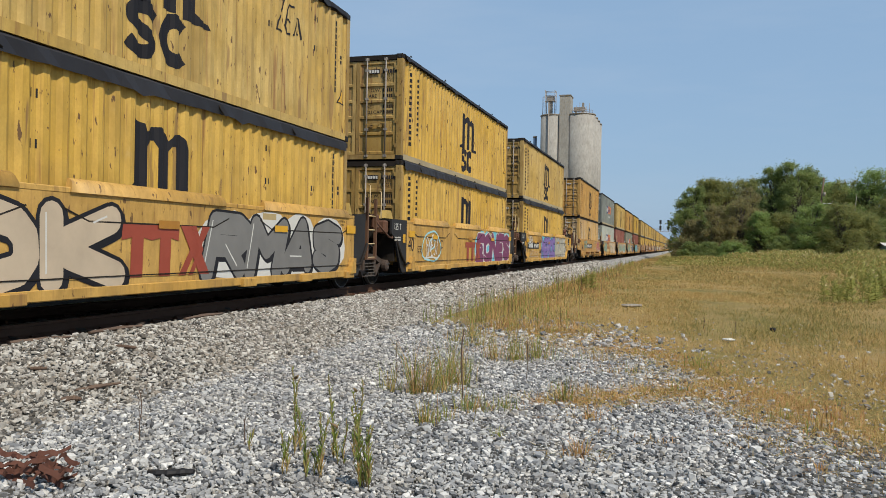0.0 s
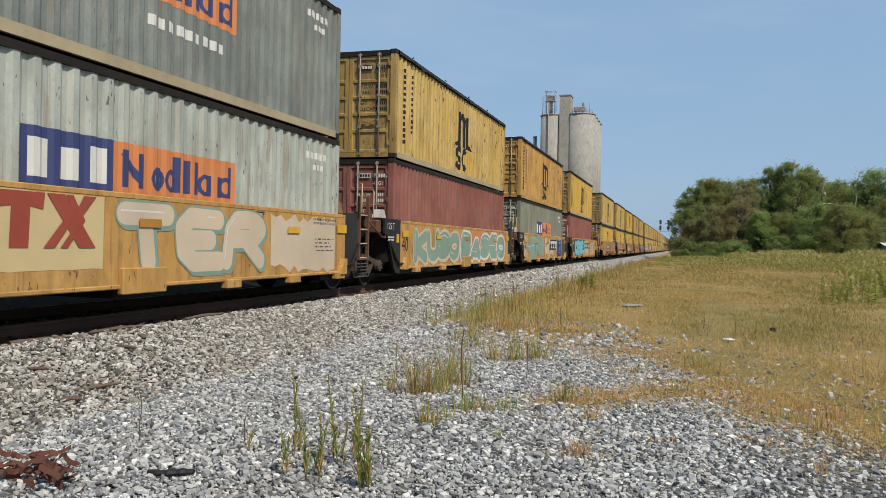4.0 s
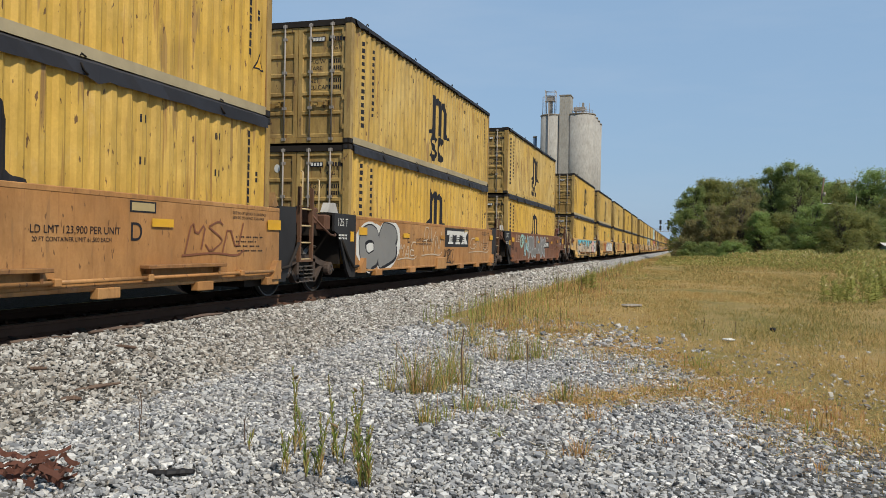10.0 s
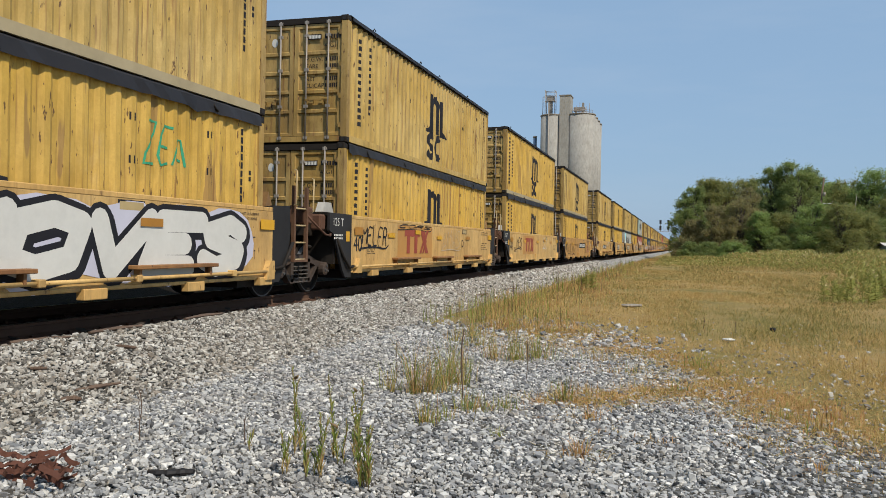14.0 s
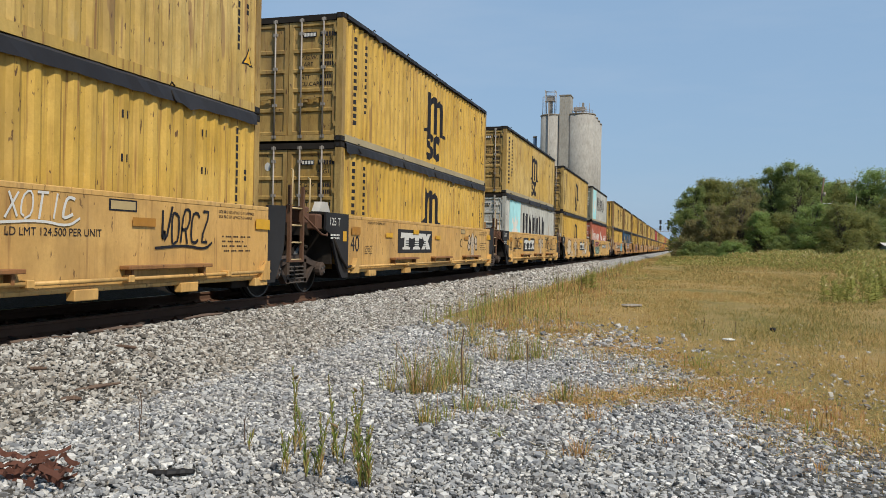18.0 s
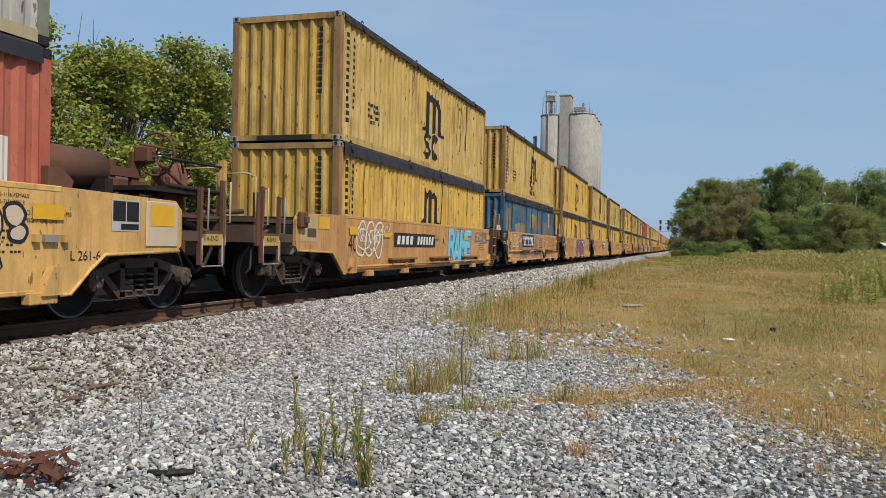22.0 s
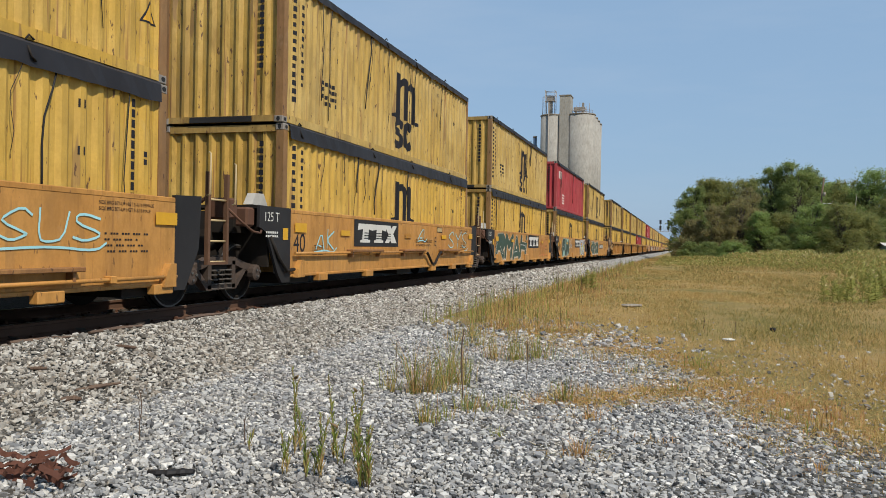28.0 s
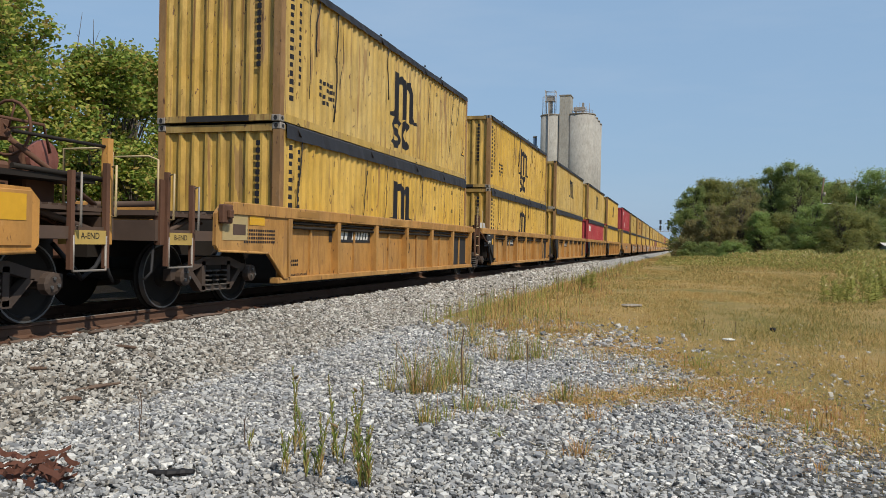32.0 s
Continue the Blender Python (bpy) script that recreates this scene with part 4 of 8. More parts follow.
    if brake:
        part("reflector", lambda bm: rect(bm, *sorted((fy(-1.95), fy(-1.47))), 1.14, 1.41, SIDE + 0.026), AMBER, car, "", tag + ("amb",))
        board = part("notice", lambda bm: rect(bm, *sorted((fy(-1.28), fy(-0.78))), 1.06, 1.44, SIDE + 0.006), DIRTY_WHITE, car, "black and white notice panel", tag + ("not",))
        for q, (ya, yb, za, zb) in enumerate(((-1.26, -1.04, 1.18, 1.42), (-1.02, -0.80, 1.18, 1.42), (-1.26, -0.94, 1.08, 1.15))):
            part("notice_field", lambda bm: rect(bm, *sorted((fy(ya), fy(yb))), za, zb, SIDE + 0.009), INK, board, "", tag + ("notf", q))
    else:
        part("reflector", lambda bm: rect(bm, *sorted((fy(-1.25), fy(-0.78))), 1.22, 1.45, SIDE + 0.008), AMBER, car, "", tag + ("amb",))
        board = part("notice", lambda bm: rect(bm, *sorted((fy(-2.0), fy(-1.30))), 0.98, 1.42, SIDE + 0.006), CREAM if paintmat in (CAR_PAINT[2], CAR_PAINT[3]) else AGED, car, "painted panel", tag + ("not",))
        part("notice_field", lambda bm: rect(bm, *sorted((fy(-1.72), fy(-1.36))), 1.06, 1.22, SIDE + 0.009), BROWN, board, "", tag + ("notf",))
        part("valve_box", lambda bm: [span(bm, SIDE, SIDE + 0.10, -2.12, -1.86, 1.22, 1.50, 0.02), span(bm, SIDE + 0.10, SIDE + 0.16, -2.04, -1.94, 1.30, 1.42, 0.01)], RUSTY, car, "rusty valve box", tag + ("vbox",))
    if brake:
        part("air_tank", lambda bm: [tube(bm, (0.6, fy(-0.30), 1.84), (0.6, fy(-1.40), 1.84), 0.25, 18), tube(bm, (0.6, fy(-1.40), 1.84), (0.6, fy(-1.48), 1.84), 0.25, 18, 0.16), tube(bm, (0.6, fy(-0.30), 1.84), (0.6, fy(-0.22), 1.84), 0.25, 18, 0.16)], RUSTY, car, "rust-brown air reservoir", tag + ("tank",))
        part("tank_bracket", lambda bm: [span(bm, 0.2, 0.95, -1.35, -1.2, 1.45, 1.72), span(bm, 0.2, 0.95, -0.4, -0.25, 1.45, 1.72), span(bm, 0.0, 1.2, -1.9, -0.05, 1.46, 1.52)], DARK, car, "", tag + ("tb",))
        def wheel(bm):
            c = Vector((0.98, fy(-2.15), 2.12))
            ring = [c + Vector((0.29 * math.cos(k * math.pi / 9), 0, 0.29 * math.sin(k * math.pi / 9))) for k in range(19)]
            pipe(bm, ring, 0.018, 6)
            for k in range(5):
                tube(bm, c, c + Vector((0.28 * math.cos(k * 1.257), 0.0, 0.28 * math.sin(k * 1.257))), 0.011, 5)
        hw = part("brake_stand", lambda bm: [span(bm, 0.62, 0.68, -2.20, -2.05, 1.33, 2.15), span(bm, 0.62, 0.68, -1.72, -1.60, 1.33, 2.0), span(bm, 0.66, 0.92, -2.25, -2.08, 2.0, 2.24, 0.03), span(bm, 0.60, 0.70, -2.20, -1.60, 1.80, 1.92)], RUSTY, car, "rusty hand brake housing", tag + ("stand",))
        part("brake_wheel", wheel, RUSTY, hw, "spoked hand brake wheel", tag + ("wheel",))
        part("gear_disc", lambda bm: lathe(bm, [(-0.03, 0.21), (0.03, 0.21), (0.05, 0.08)], 0.98, 18, 0, fy(-2.62), 1.84), MAROON, hw, "rust-red gear disc", tag + ("gear",))
        part("gear_housing", lambda bm: [span(bm, 0.70, 0.95, -2.86, -2.40, 1.33, 1.98, 0.03)], RUSTY, hw, "", tag + ("ghouse",))
        part("bell_crank", lambda bm: [pipe(bm, [(1.2, fy(-3.2), 1.36), (1.15, fy(-2.0), 1.98)], 0.03), pipe(bm, [(1.1, fy(-1.65), 2.2), (1.1, fy(-2.5), 2.2), (1.1, fy(-2.6), 1.9)], 0.018)], RUSTY, car, "rusty brake rods", tag + ("crank",))
        part("cheek_door", lambda bm: span(bm, SIDE, SIDE + 0.02, -2.04, -1.40, 0.88, 1.45, 0.008), CREAM if paintmat in (CAR_PAINT[2], CAR_PAINT[3]) else paintmat, car, "pale yellow cover panel", tag + ("cdoor",))
        part("shelf", lambda bm: span(bm, 0.5, 1.28, -3.1, -1.6, 1.60, 1.66), DARK, car, "", tag + ("shelf",))
        part("bracket", lambda bm: slab(bm, [(fy(a), z) for a, z in ((0.1, 1.5), (-0.25, 1.52), (-0.28, 1.6), (-0.1, 1.74), (0.1, 1.74))], 1.05, 1.3), RUSTY, car, "", tag + ("brk",))
        part("handrail", lambda bm: [tube(bm, (1.28, fy(-1.9), 2.05), (1.28, fy(-3.25), 2.05), 0.02), tube(bm, (1.28, fy(-1.9), 1.7), (1.28, fy(-3.25), 1.66), 0.03)], DARK, car, "", tag + ("hr",))
        part("valve", lambda bm: [span(bm, -0.4, 0.3, -2.9, -2.2, 1.36, 1.85, 0.05)], RUSTY, car, "", tag + ("valve",))


def joint_end(car, near, last=False, gold=False):
    """The end that shares a truck with the next unit: black end plates, ladder, hoses."""
    for sx in (-1, 1):
        if sx < 0 and not near:
            continue
        x0, x1 = sorted((sx * SIDE, sx * (SIDE - 0.05)))
        part("end_plate", lambda bm: slab(bm, [(0.0, 0.28), (-0.28, 0.28), (-0.42, 0.42), (-0.82, 1.12), (-1.05, 1.2), (-1.05, 1.54), (0.0, 1.54)], x0, x1), BLACK, car, "black end plate", ("jp", sx))
        if last:
            continue
        part("end_plate", lambda bm: slab(bm, [(BOX_L, 0.3), (BOX_L + 0.25, 0.3), (BOX_L + 0.55, 0.85), (BOX_L + 0.6, 1.0), (BOX_L + 0.6, 1.58), (BOX_L, 1.56)], x0, x1), BLACK, car, "black end plate", ("jq", sx))
    if not near:
        return
    for k, (ya, yb) in enumerate(((-0.95, -0.02),) if last else ((-0.95, -0.02), (BOX_L + 0.02, BOX_L + 0.6))):
        part("deck", lambda bm: box(bm, -1.3, 1.3, ya, yb, 1.5, 1.55), DARK, car, "", ("jdeck", k))
    part("centre_sill", lambda bm: [box(bm, -0.5, 0.5, -1.9, 0.0, 0.6, 1.15), box(bm, -0.9, 0.9, -1.0, -0.6, 1.1, 1.45)], DARK, car, "", "jsill")
    if not last:
        part("centre_sill", lambda bm: box(bm, -0.5, 0.5, BOX_L, BOX_L + 1.5, 0.6, 1.12), DARK, car, "", "jsill2")
    part("web", lambda bm: box(bm, 0.6, 1.3, -0.62, -0.55, 0.55, 1.5), DARK, car, "", "jweb")
    if near:
        lad = part("ladder", lambda bm: [box(bm, 1.30, 1.36, -2.41, -2.35, 0.62, 1.95), box(bm, 1.30, 1.36, -1.93, -1.87, 0.62, 1.95), box(bm, 1.30, 1.36, -2.35, -1.93, 0.62, 0.66)], LADDER, car, "rusty step ladder with bent grab bars", "jlad")
        for k in range(4):
            part("rung", lambda bm: tube(bm, (1.33, -2.4, 0.66 + k * 0.3), (1.33, -1.88, 0.66 + k * 0.3), 0.017, 6), GRAB, lad, "", ("jrung", k))
        for k, (ya, za) in enumerate(((-2.48, 1.6), (-1.82, 1.5))):
            part("grab_bar", lambda bm: pipe(bm, [(1.38, ya, za), (1.43, ya, za + 0.02), (1.43, ya, za + 0.6), (1.38, ya + 0.04, za + 0.62)], 0.014), GRAB, lad, "bent grab bar in worn yellow", ("jgrab", k))
        part("brace", lambda bm: [pipe(bm, [(1.3, -2.3, 1.62), (1.0, -2.1, 1.52), (0.7, BOX_L - UNIT_LEN + 0.4, 1.5)], 0.03), pipe(bm, [(1.3, -1.9, 1.6), (1.0, -1.5, 1.5), (0.9, -0.9, 1.5)], 0.03)], RUSTY, car, "", "jbrace")
        part("hose", lambda bm: pipe(bm, [(1.35, -1.9, 1.45), (1.42, -1.6, 1.25), (1.43, -1.3, 1.12), (1.42, -1.05, 1.1), (1.35, -0.9, 1.16)], 0.02), RUSTY, car, "sagging brake hose", "jhose")
        if not last:
            part("hose", lambda bm: pipe(bm, [(1.42, BOX_L - 0.2, 0.5), (1.44, BOX_L + 0.3, 0.55), (1.42, BOX_L + 0.55, 0.8), (1.38, BOX_L + 0.75, 0.95)], 0.03), DARK, car, "", "jhose2")
        part("hose", lambda bm: pipe(bm, [(1.43, 0.1, 0.5), (1.45, -0.2, 0.48), (1.43, -0.45, 0.7), (1.4, -0.7, 1.05)], 0.03), DARK, car, "", "jhose3")
        part("guide", lambda bm: slab(bm, [(-0.95, 1.56), (-0.45, 1.56), (-0.58, 1.75), (-0.82, 1.75)], 1.04, 1.2), TREADPLATE if gold else DIRTY_WHITE, car, "painted stacking guide", "jguide")
        if not last:
            part("guide", lambda bm: slab(bm, [(BOX_L + 0.12, 1.56), (BOX_L + 0.34, 1.56), (BOX_L + 0.2, 1.80)], 1.06, 1.2), TREADPLATE if gold else POST_RUST, car, "painted stacking guide", "jguide2")
        part("slack_adjuster", lambda bm: [box(bm, 1.1, 1.32, -1.3, -1.05, 1.2, 1.5, bev=0.03), box(bm, 0.9, 1.25, -1.75, -1.45, 1.3, 1.62, bev=0.03)], RUSTY, car, "", "jadj")
        part("plate_notice", lambda bm: rect(bm, -0.28, -0.1, 1.0, 1.2, SIDE + 0.005), AMBER, car, "", "jnot")
        part("small_print", lambda bm: [rect(bm, -0.85 + 0.07 * i, -0.8 + 0.07 * i, z, z + 0.035, SIDE + 0.005) for z in (1.1, 1.04) for i in range(6)], WHITE, car, "", "jsp")
        words("125 T", 0.15, WHITE, car, (SIDE + 0.005, -0.92, 1.30))


def smooth_side(car, mat, near, folded=False, pipes="", crowned=False):
    """A plain deep side with chords, brackets and a pipe below, or with folded tops and no pipe."""
    for sx in (-1, 1):
        x0, x1 = sorted((sx * SIDE, sx * (SIDE - 0.03)))
        part("side_sheet", lambda bm: box(bm, x0, x1, 0.0, BOX_L, 0.40, 1.46), mat, car, "", ("sheet", sx))
        part("top_chord", lambda bm: box(bm, *sorted((sx * (SIDE + 0.006), sx * (SIDE - 0.12))), 0.0, BOX_L, 1.455, 1.525, bev=0.01), mat, car, "", ("tch", sx))
        part("bottom_chord", lambda bm: box(bm, *sorted((sx * (SIDE + 0.015), sx * (SIDE - 0.2))), 0.0, BOX_L, 0.29 if folded else 0.365, 0.42, bev=0.012), mat, car, "", ("bch", sx, folded))
    if not near:
        part("floor", lambda bm: box(bm, -1.3, 1.3, 0.05, BOX_L - 0.05, 0.25, 0.41), DARK, car, "", "floor_far")
        return
    for k, (ya, yb) in enumerate(((0.05, 0.9), (5.6, 6.6), (BOX_L - 0.9, BOX_L - 0.05))):
        part("floor", lambda bm: box(bm, -1.3, 1.3, ya, yb, 0.25, 0.41), DARK, car, "", ("floor", k))
    if folded:
        for k, (ya, yb) in enumerate(((0.5, 3.6), (4.3, 7.4), (8.5, 11.9))):
            def fold(bm):
                a = [bm.verts.new((SIDE + 0.03 - 0.10 * (1 - math.cos(t)), ya + 0.05 * math.sin(t), 1.47 + 0.16 * math.sin(t))) for t in (0, 0.4, 0.8, 1.2, 1.57)]
                c = [bm.verts.new((SIDE + 0.03 - 0.10 * (1 - math.cos(t)), yb - 0.05 * math.sin(t), 1.47 + 0.16 * math.sin(t))) for t in (0, 0.4, 0.8, 1.2, 1.57)]
                for i in range(4):
                    bm.faces.new((a[i], c[i], c[i + 1], a[i + 1])).smooth = True
                bm.faces.new(a + [bm.verts.new((SIDE - 0.07, ya, 1.47))])
                bm.faces.new(c[::-1] + [bm.verts.new((SIDE - 0.07, yb, 1.47))])
            part("folded_edge", fold, mat, car, "rounded folded top edge", ("fold", k))
            part("seam", lambda bm: stroke(bm, [(ya - 0.1, 1.30), (ya + 0.3, 1.16), (yb - 0.3, 1.16), (yb + 0.1, 1.30)], 0.02, SIDE + 0.010), DARK, car, "", ("seam", k))
        part("seam", lambda bm: rect(bm, 0.0, BOX_L, 0.52, 0.535, SIDE + 0.018), DARK, car, "", "seam_low")
    elif pipes:
        high = pipes == "high"
        z = 0.775 if high else 0.49
        part("train_pipe", lambda bm: pipe(bm, [(SIDE + 0.07, 0.05, z), (SIDE + 0.07, 7.2, z)], 0.028), mat, car, "", ("tpipe", high))
        part("train_pipe", lambda bm: pipe(bm, [(SIDE + 0.07, 8.75, z), (SIDE + 0.07, BOX_L - 0.05, z)], 0.028), mat, car, "", ("tpipe2", high))
        part("hose_loop" if high else "train_pipe", lambda bm: pipe(bm, [(SIDE + 0.07, 7.2, z), (SIDE + 0.08, 7.45, z - 0.04), (SIDE + 0.08, 7.85, 0.46), (SIDE + 0.08, 8.1, 0.46), (SIDE + 0.08, 8.5, z - 0.05), (SIDE + 0.07, 8.75, z)] if high else [(SIDE + 0.07, 7.2, z), (SIDE + 0.07, 8.75, z)], 0.036 if high else 0.028), DARK if high else mat, car, "dark sagging hose joint" if high else "", ("tloop", high))
        for k, y in enumerate((3.4, 7.2, 8.75, 10.9)):
            part("pipe_clamp", lambda bm: box(bm, SIDE, SIDE + 0.115, y - 0.05, y + 0.05, z - 0.045, z + 0.045, bev=0.01), mat, car, "", ("clamp", k, high))
        for k, (ya, yb) in enumerate(((2.38, 4.1), (5.48, 7.1), (8.65, 10.4))):
            zb = 0.79 if high else 0.60
            part("running_board", lambda bm: [box(bm, SIDE, SIDE + 0.15, ya, yb, zb, zb + 0.05, bev=0.008)] + [slab(bm, [(y, zb - 0.11), (y + 0.04, zb - 0.11), (y + 0.04, zb), (y, zb)], SIDE, SIDE + 0.10) for y in (ya + 0.1, yb - 0.14)], BOARD, car, "rust-brown running board", ("board", k, high))
    else:
        part("lift_pad", lambda bm: box(bm, SIDE - 0.03, SIDE + 0.06, 5.58, 6.42, 0.30, 0.62, bev=0.012), mat, car, "", "liftpad")
    for k, y in enumerate((1.0, 3.3, 7.85, 9.8, 11.7)):
        part("jacking_pad", lambda bm: box(bm, SIDE - 0.05, SIDE + 0.07, y, y + 0.38, 0.27, 0.40, bev=0.01), mat, car, "", ("pad", k))
    for k, y in enumerate((0.1, BOX_L - 0.35)):
        part("bracket", lambda bm: slab(bm, [(y, 0.36), (y + 0.26, 0.36), (y + 0.26, 0.66), (y + 0.15, 0.66), (y + 0.05, 0.5)], SIDE, SIDE + 0.1), mat, car, "", ("brkt", k))
    for k, (y, z) in enumerate(((0.12, 1.14), (2.06, 1.11), (5.83, 1.11), (8.85, 1.13), (11.76, 1.16), (3.96, 1.215)) if pipes or folded else ((0.12, 1.14), (2.85, 1.12), (5.90, 1.12), (9.76, 1.12), (11.76, 1.16), (7.78, 1.215))):
        if k == 5 and not crowned:
            continue
        part("reflector", lambda bm: rect(bm, y, y + 0.44, z, z + (0.16 if k in (0, 4) else 0.105), SIDE + 0.026), OLD_AMBER if (k * 7 + len(mat.name)) % 3 == 0 else AMBER, car, "", ("refl", y, z))
    part("small_print", lambda bm: [rect(bm, 0.85 + 0.05 * i, 0.885 + 0.05 * i, z, z + 0.016, SIDE + 0.005) for z in (0.90, 0.86, 0.82, 0.78, 0.74) for i in range(9) if (i * 7 + int(z * 50)) % 5]
         + [rect(bm, 10.85 + 0.05 * i, 10.885 + 0.05 * i, z, z + 0.022, SIDE + 0.005) for z in (1.02, 0.95, 0.88, 0.81) for i in range(16 - int(z * 30) % 6) if (i * 5 + int(z * 70)) % 4], INK, car, "rows of tiny stencilled print", "sprint")
    words("SIDE BRG SET-UP HGT 5-1/16 FEMALE", 0.042, INK, car, (SIDE + 0.005, 10.75, 1.37))
    words("SIDE BRG SET-UP HGT 5-3/16 MALE", 0.042, INK, car, (SIDE + 0.005, 10.75, 1.30))
    part("notice", lambda bm: [rect(bm, 8.45, 8.95, 1.30, 1.44, SIDE + 0.005), rect(bm, 8.48, 8.92, 1.32, 1.42, SIDE + 0.007, 1)], [INK, AGED], car, "small framed notice", "notice_small")
    words("40", 0.32, INK, car, (SIDE + 0.005, 0.1, 0.80))


def ribbed_side(car, mat, near):
    """An older side with a heavy top beam, upright posts and a set-back sheet."""
    for sx in (-1, 1):
        x0, x1 = sorted((sx * (SIDE - 0.12), sx * (SIDE - 0.15)))
        part("side_sheet", lambda bm: box(bm, x0, x1, -0.1, BOX_L + 0.1, 0.36, 1.36), mat, car, "", ("rsheet", sx))
        part("top_beam", lambda bm: box(bm, *sorted((sx * (SIDE + 0.03), sx * (SIDE - 0.14))), -1.75, BOX_L + 0.2, 1.36, 1.55, bev=0.012), mat, car, "", ("rtop", sx))
        part("bottom_beam", lambda bm: box(bm, *sorted((sx * (SIDE + 0.01), sx * (SIDE - 0.16))), -0.3, BOX_L + 0.2, 0.27, 0.37, bev=0.012), mat, car, "", ("rbot", sx))
    part("floor", lambda bm: [box(bm, -1.28, 1.28, 0.05, 1.0, 0.25, 0.41), box(bm, -1.28, 1.28, BOX_L - 1.0, BOX_L - 0.05, 0.25, 0.41)], DARK, car, "", "rfloor")
    for k in range(7):
        part("side_post", lambda bm: slab(bm, [(0.0 + k * 2.02, 1.36), (0.16 + k * 2.02, 1.36), (0.11 + k * 2.02, 0.37), (0.05 + k * 2.02, 0.37)], SIDE - 0.12, SIDE + 0.02), mat, car, "", ("rpost", k))
        if near and k < 6:
            part("rib", lambda bm: box(bm, SIDE - 0.12, SIDE - 0.08, 1.05 + k * 2.02, 1.11 + k * 2.02, 0.37, 1.2), mat, car, "", ("rrib", k))
    part("conduit", lambda bm: [pipe(bm, [(SIDE - 0.06, 0.2, z), (SIDE - 0.06, BOX_L - 0.2, z)], 0.03) for z in (1.30, 1.22)], DARK, car, "", "rcond")
    part("dark_patch", lambda bm: [rect(bm, 10.2, 12.0, 0.38, 1.2, SIDE - 0.114)], BLACK, car, "black painted end panel", "rdark")
    part("small_print", lambda bm: [rect(bm, 0.3 + 0.07 * i, 0.35 + 0.07 * i, z, z + 0.04, SIDE - 0.113) for z in (0.62, 0.55) for i in range(5)] + [rect(bm, -1.4 + 0.07 * i, -1.35 + 0.07 * i, z, z + 0.035, SIDE + 0.005) for z in (1.12, 1.06, 1.0, 0.94) for i in range(14)], INK, car, "", "rsprint")
    for k in range(6):
        part("reflector", lambda bm: rect(bm, 0.3 + 2.3 * k, 1.1 + 2.3 * k, 1.40, 1.50, SIDE + 0.036), plainbrown, car, "", ("rrefl", k))


BOARD = paint("board_rust_paint", (0.26, 0.11, 0.035), (0.32, 0.16, 0.05), 0.9, 0.8)
AGED = plain("aged_notice", (0.40, 0.30, 0.14), 0.7)
plainbrown = plain("faded_reflector", (0.30, 0.15, 0.03), 0.6)

# colours of the sets of cars, by set
CAR_PAINT = {-1: paint("car_yellow", (0.54, 0.305, 0.06), (0.57, 0.345, 0.09), 0.8, 0.7),
             0: paint("car_tan", (0.50, 0.265, 0.065), (0.53, 0.30, 0.09), 0.8, 0.8),
             1: paint("car_orange_brown", (0.40, 0.18, 0.05), (0.44, 0.23, 0.08), 0.7, 0.6),
             2: paint("car_pale_yellow", (0.60, 0.36, 0.115), (0.63, 0.41, 0.15), 0.6, 0.6),
             3: paint("car_warm_yellow", (0.60, 0.345, 0.10), (0.62, 0.385, 0.13), 0.7, 0.6),
             4: paint("car_brown_orange", (0.50, 0.25, 0.078), (0.54, 0.295, 0.105), 0.7, 0.6),
             5: paint("car_orange", (0.49, 0.225, 0.045), (0.53, 0.265, 0.065), 0.6, 0.6),
             6: paint("car_old_yellow", (0.44, 0.215, 0.05), (0.48, 0.26, 0.075), 0.9, 0.8)}
RUSTCAR = paint("car_rust_brown", (0.17, 0.062, 0.025), (0.20, 0.08, 0.035), 0.5, 0.5)


# ======== paint on the car sides ========
def number_plate_bars(car, y0, y1, z0=0.82, z1=1.22, dark=True):
    x = SIDE + 0.005

    def make(bm):
        if dark:
            rect(bm, y0, y1, z0, z1, x)
        w, h = y1 - y0, z1 - z0
        for k in range(10):
            a = y0 + w * (0.07 + 0.095 * k if k < 4 else 0.53 + 0.072 * (k - 4))
            b = w * (0.062 if k < 4 else 0.046)
            flat(bm, [(a - 0.02, z0 + 0.2 * h), (a + b - 0.02, z0 + 0.2 * h), (a + b + 0.03, z1 - 0.2 * h), (a + 0.03, z1 - 0.2 * h)], x + 0.002, 1)
    part("car_mark", make, [BLACK, WHITE] if dark else [BLACK, INK], car, "black panel with a row of white bars" if dark else "row of dark stencilled bars")


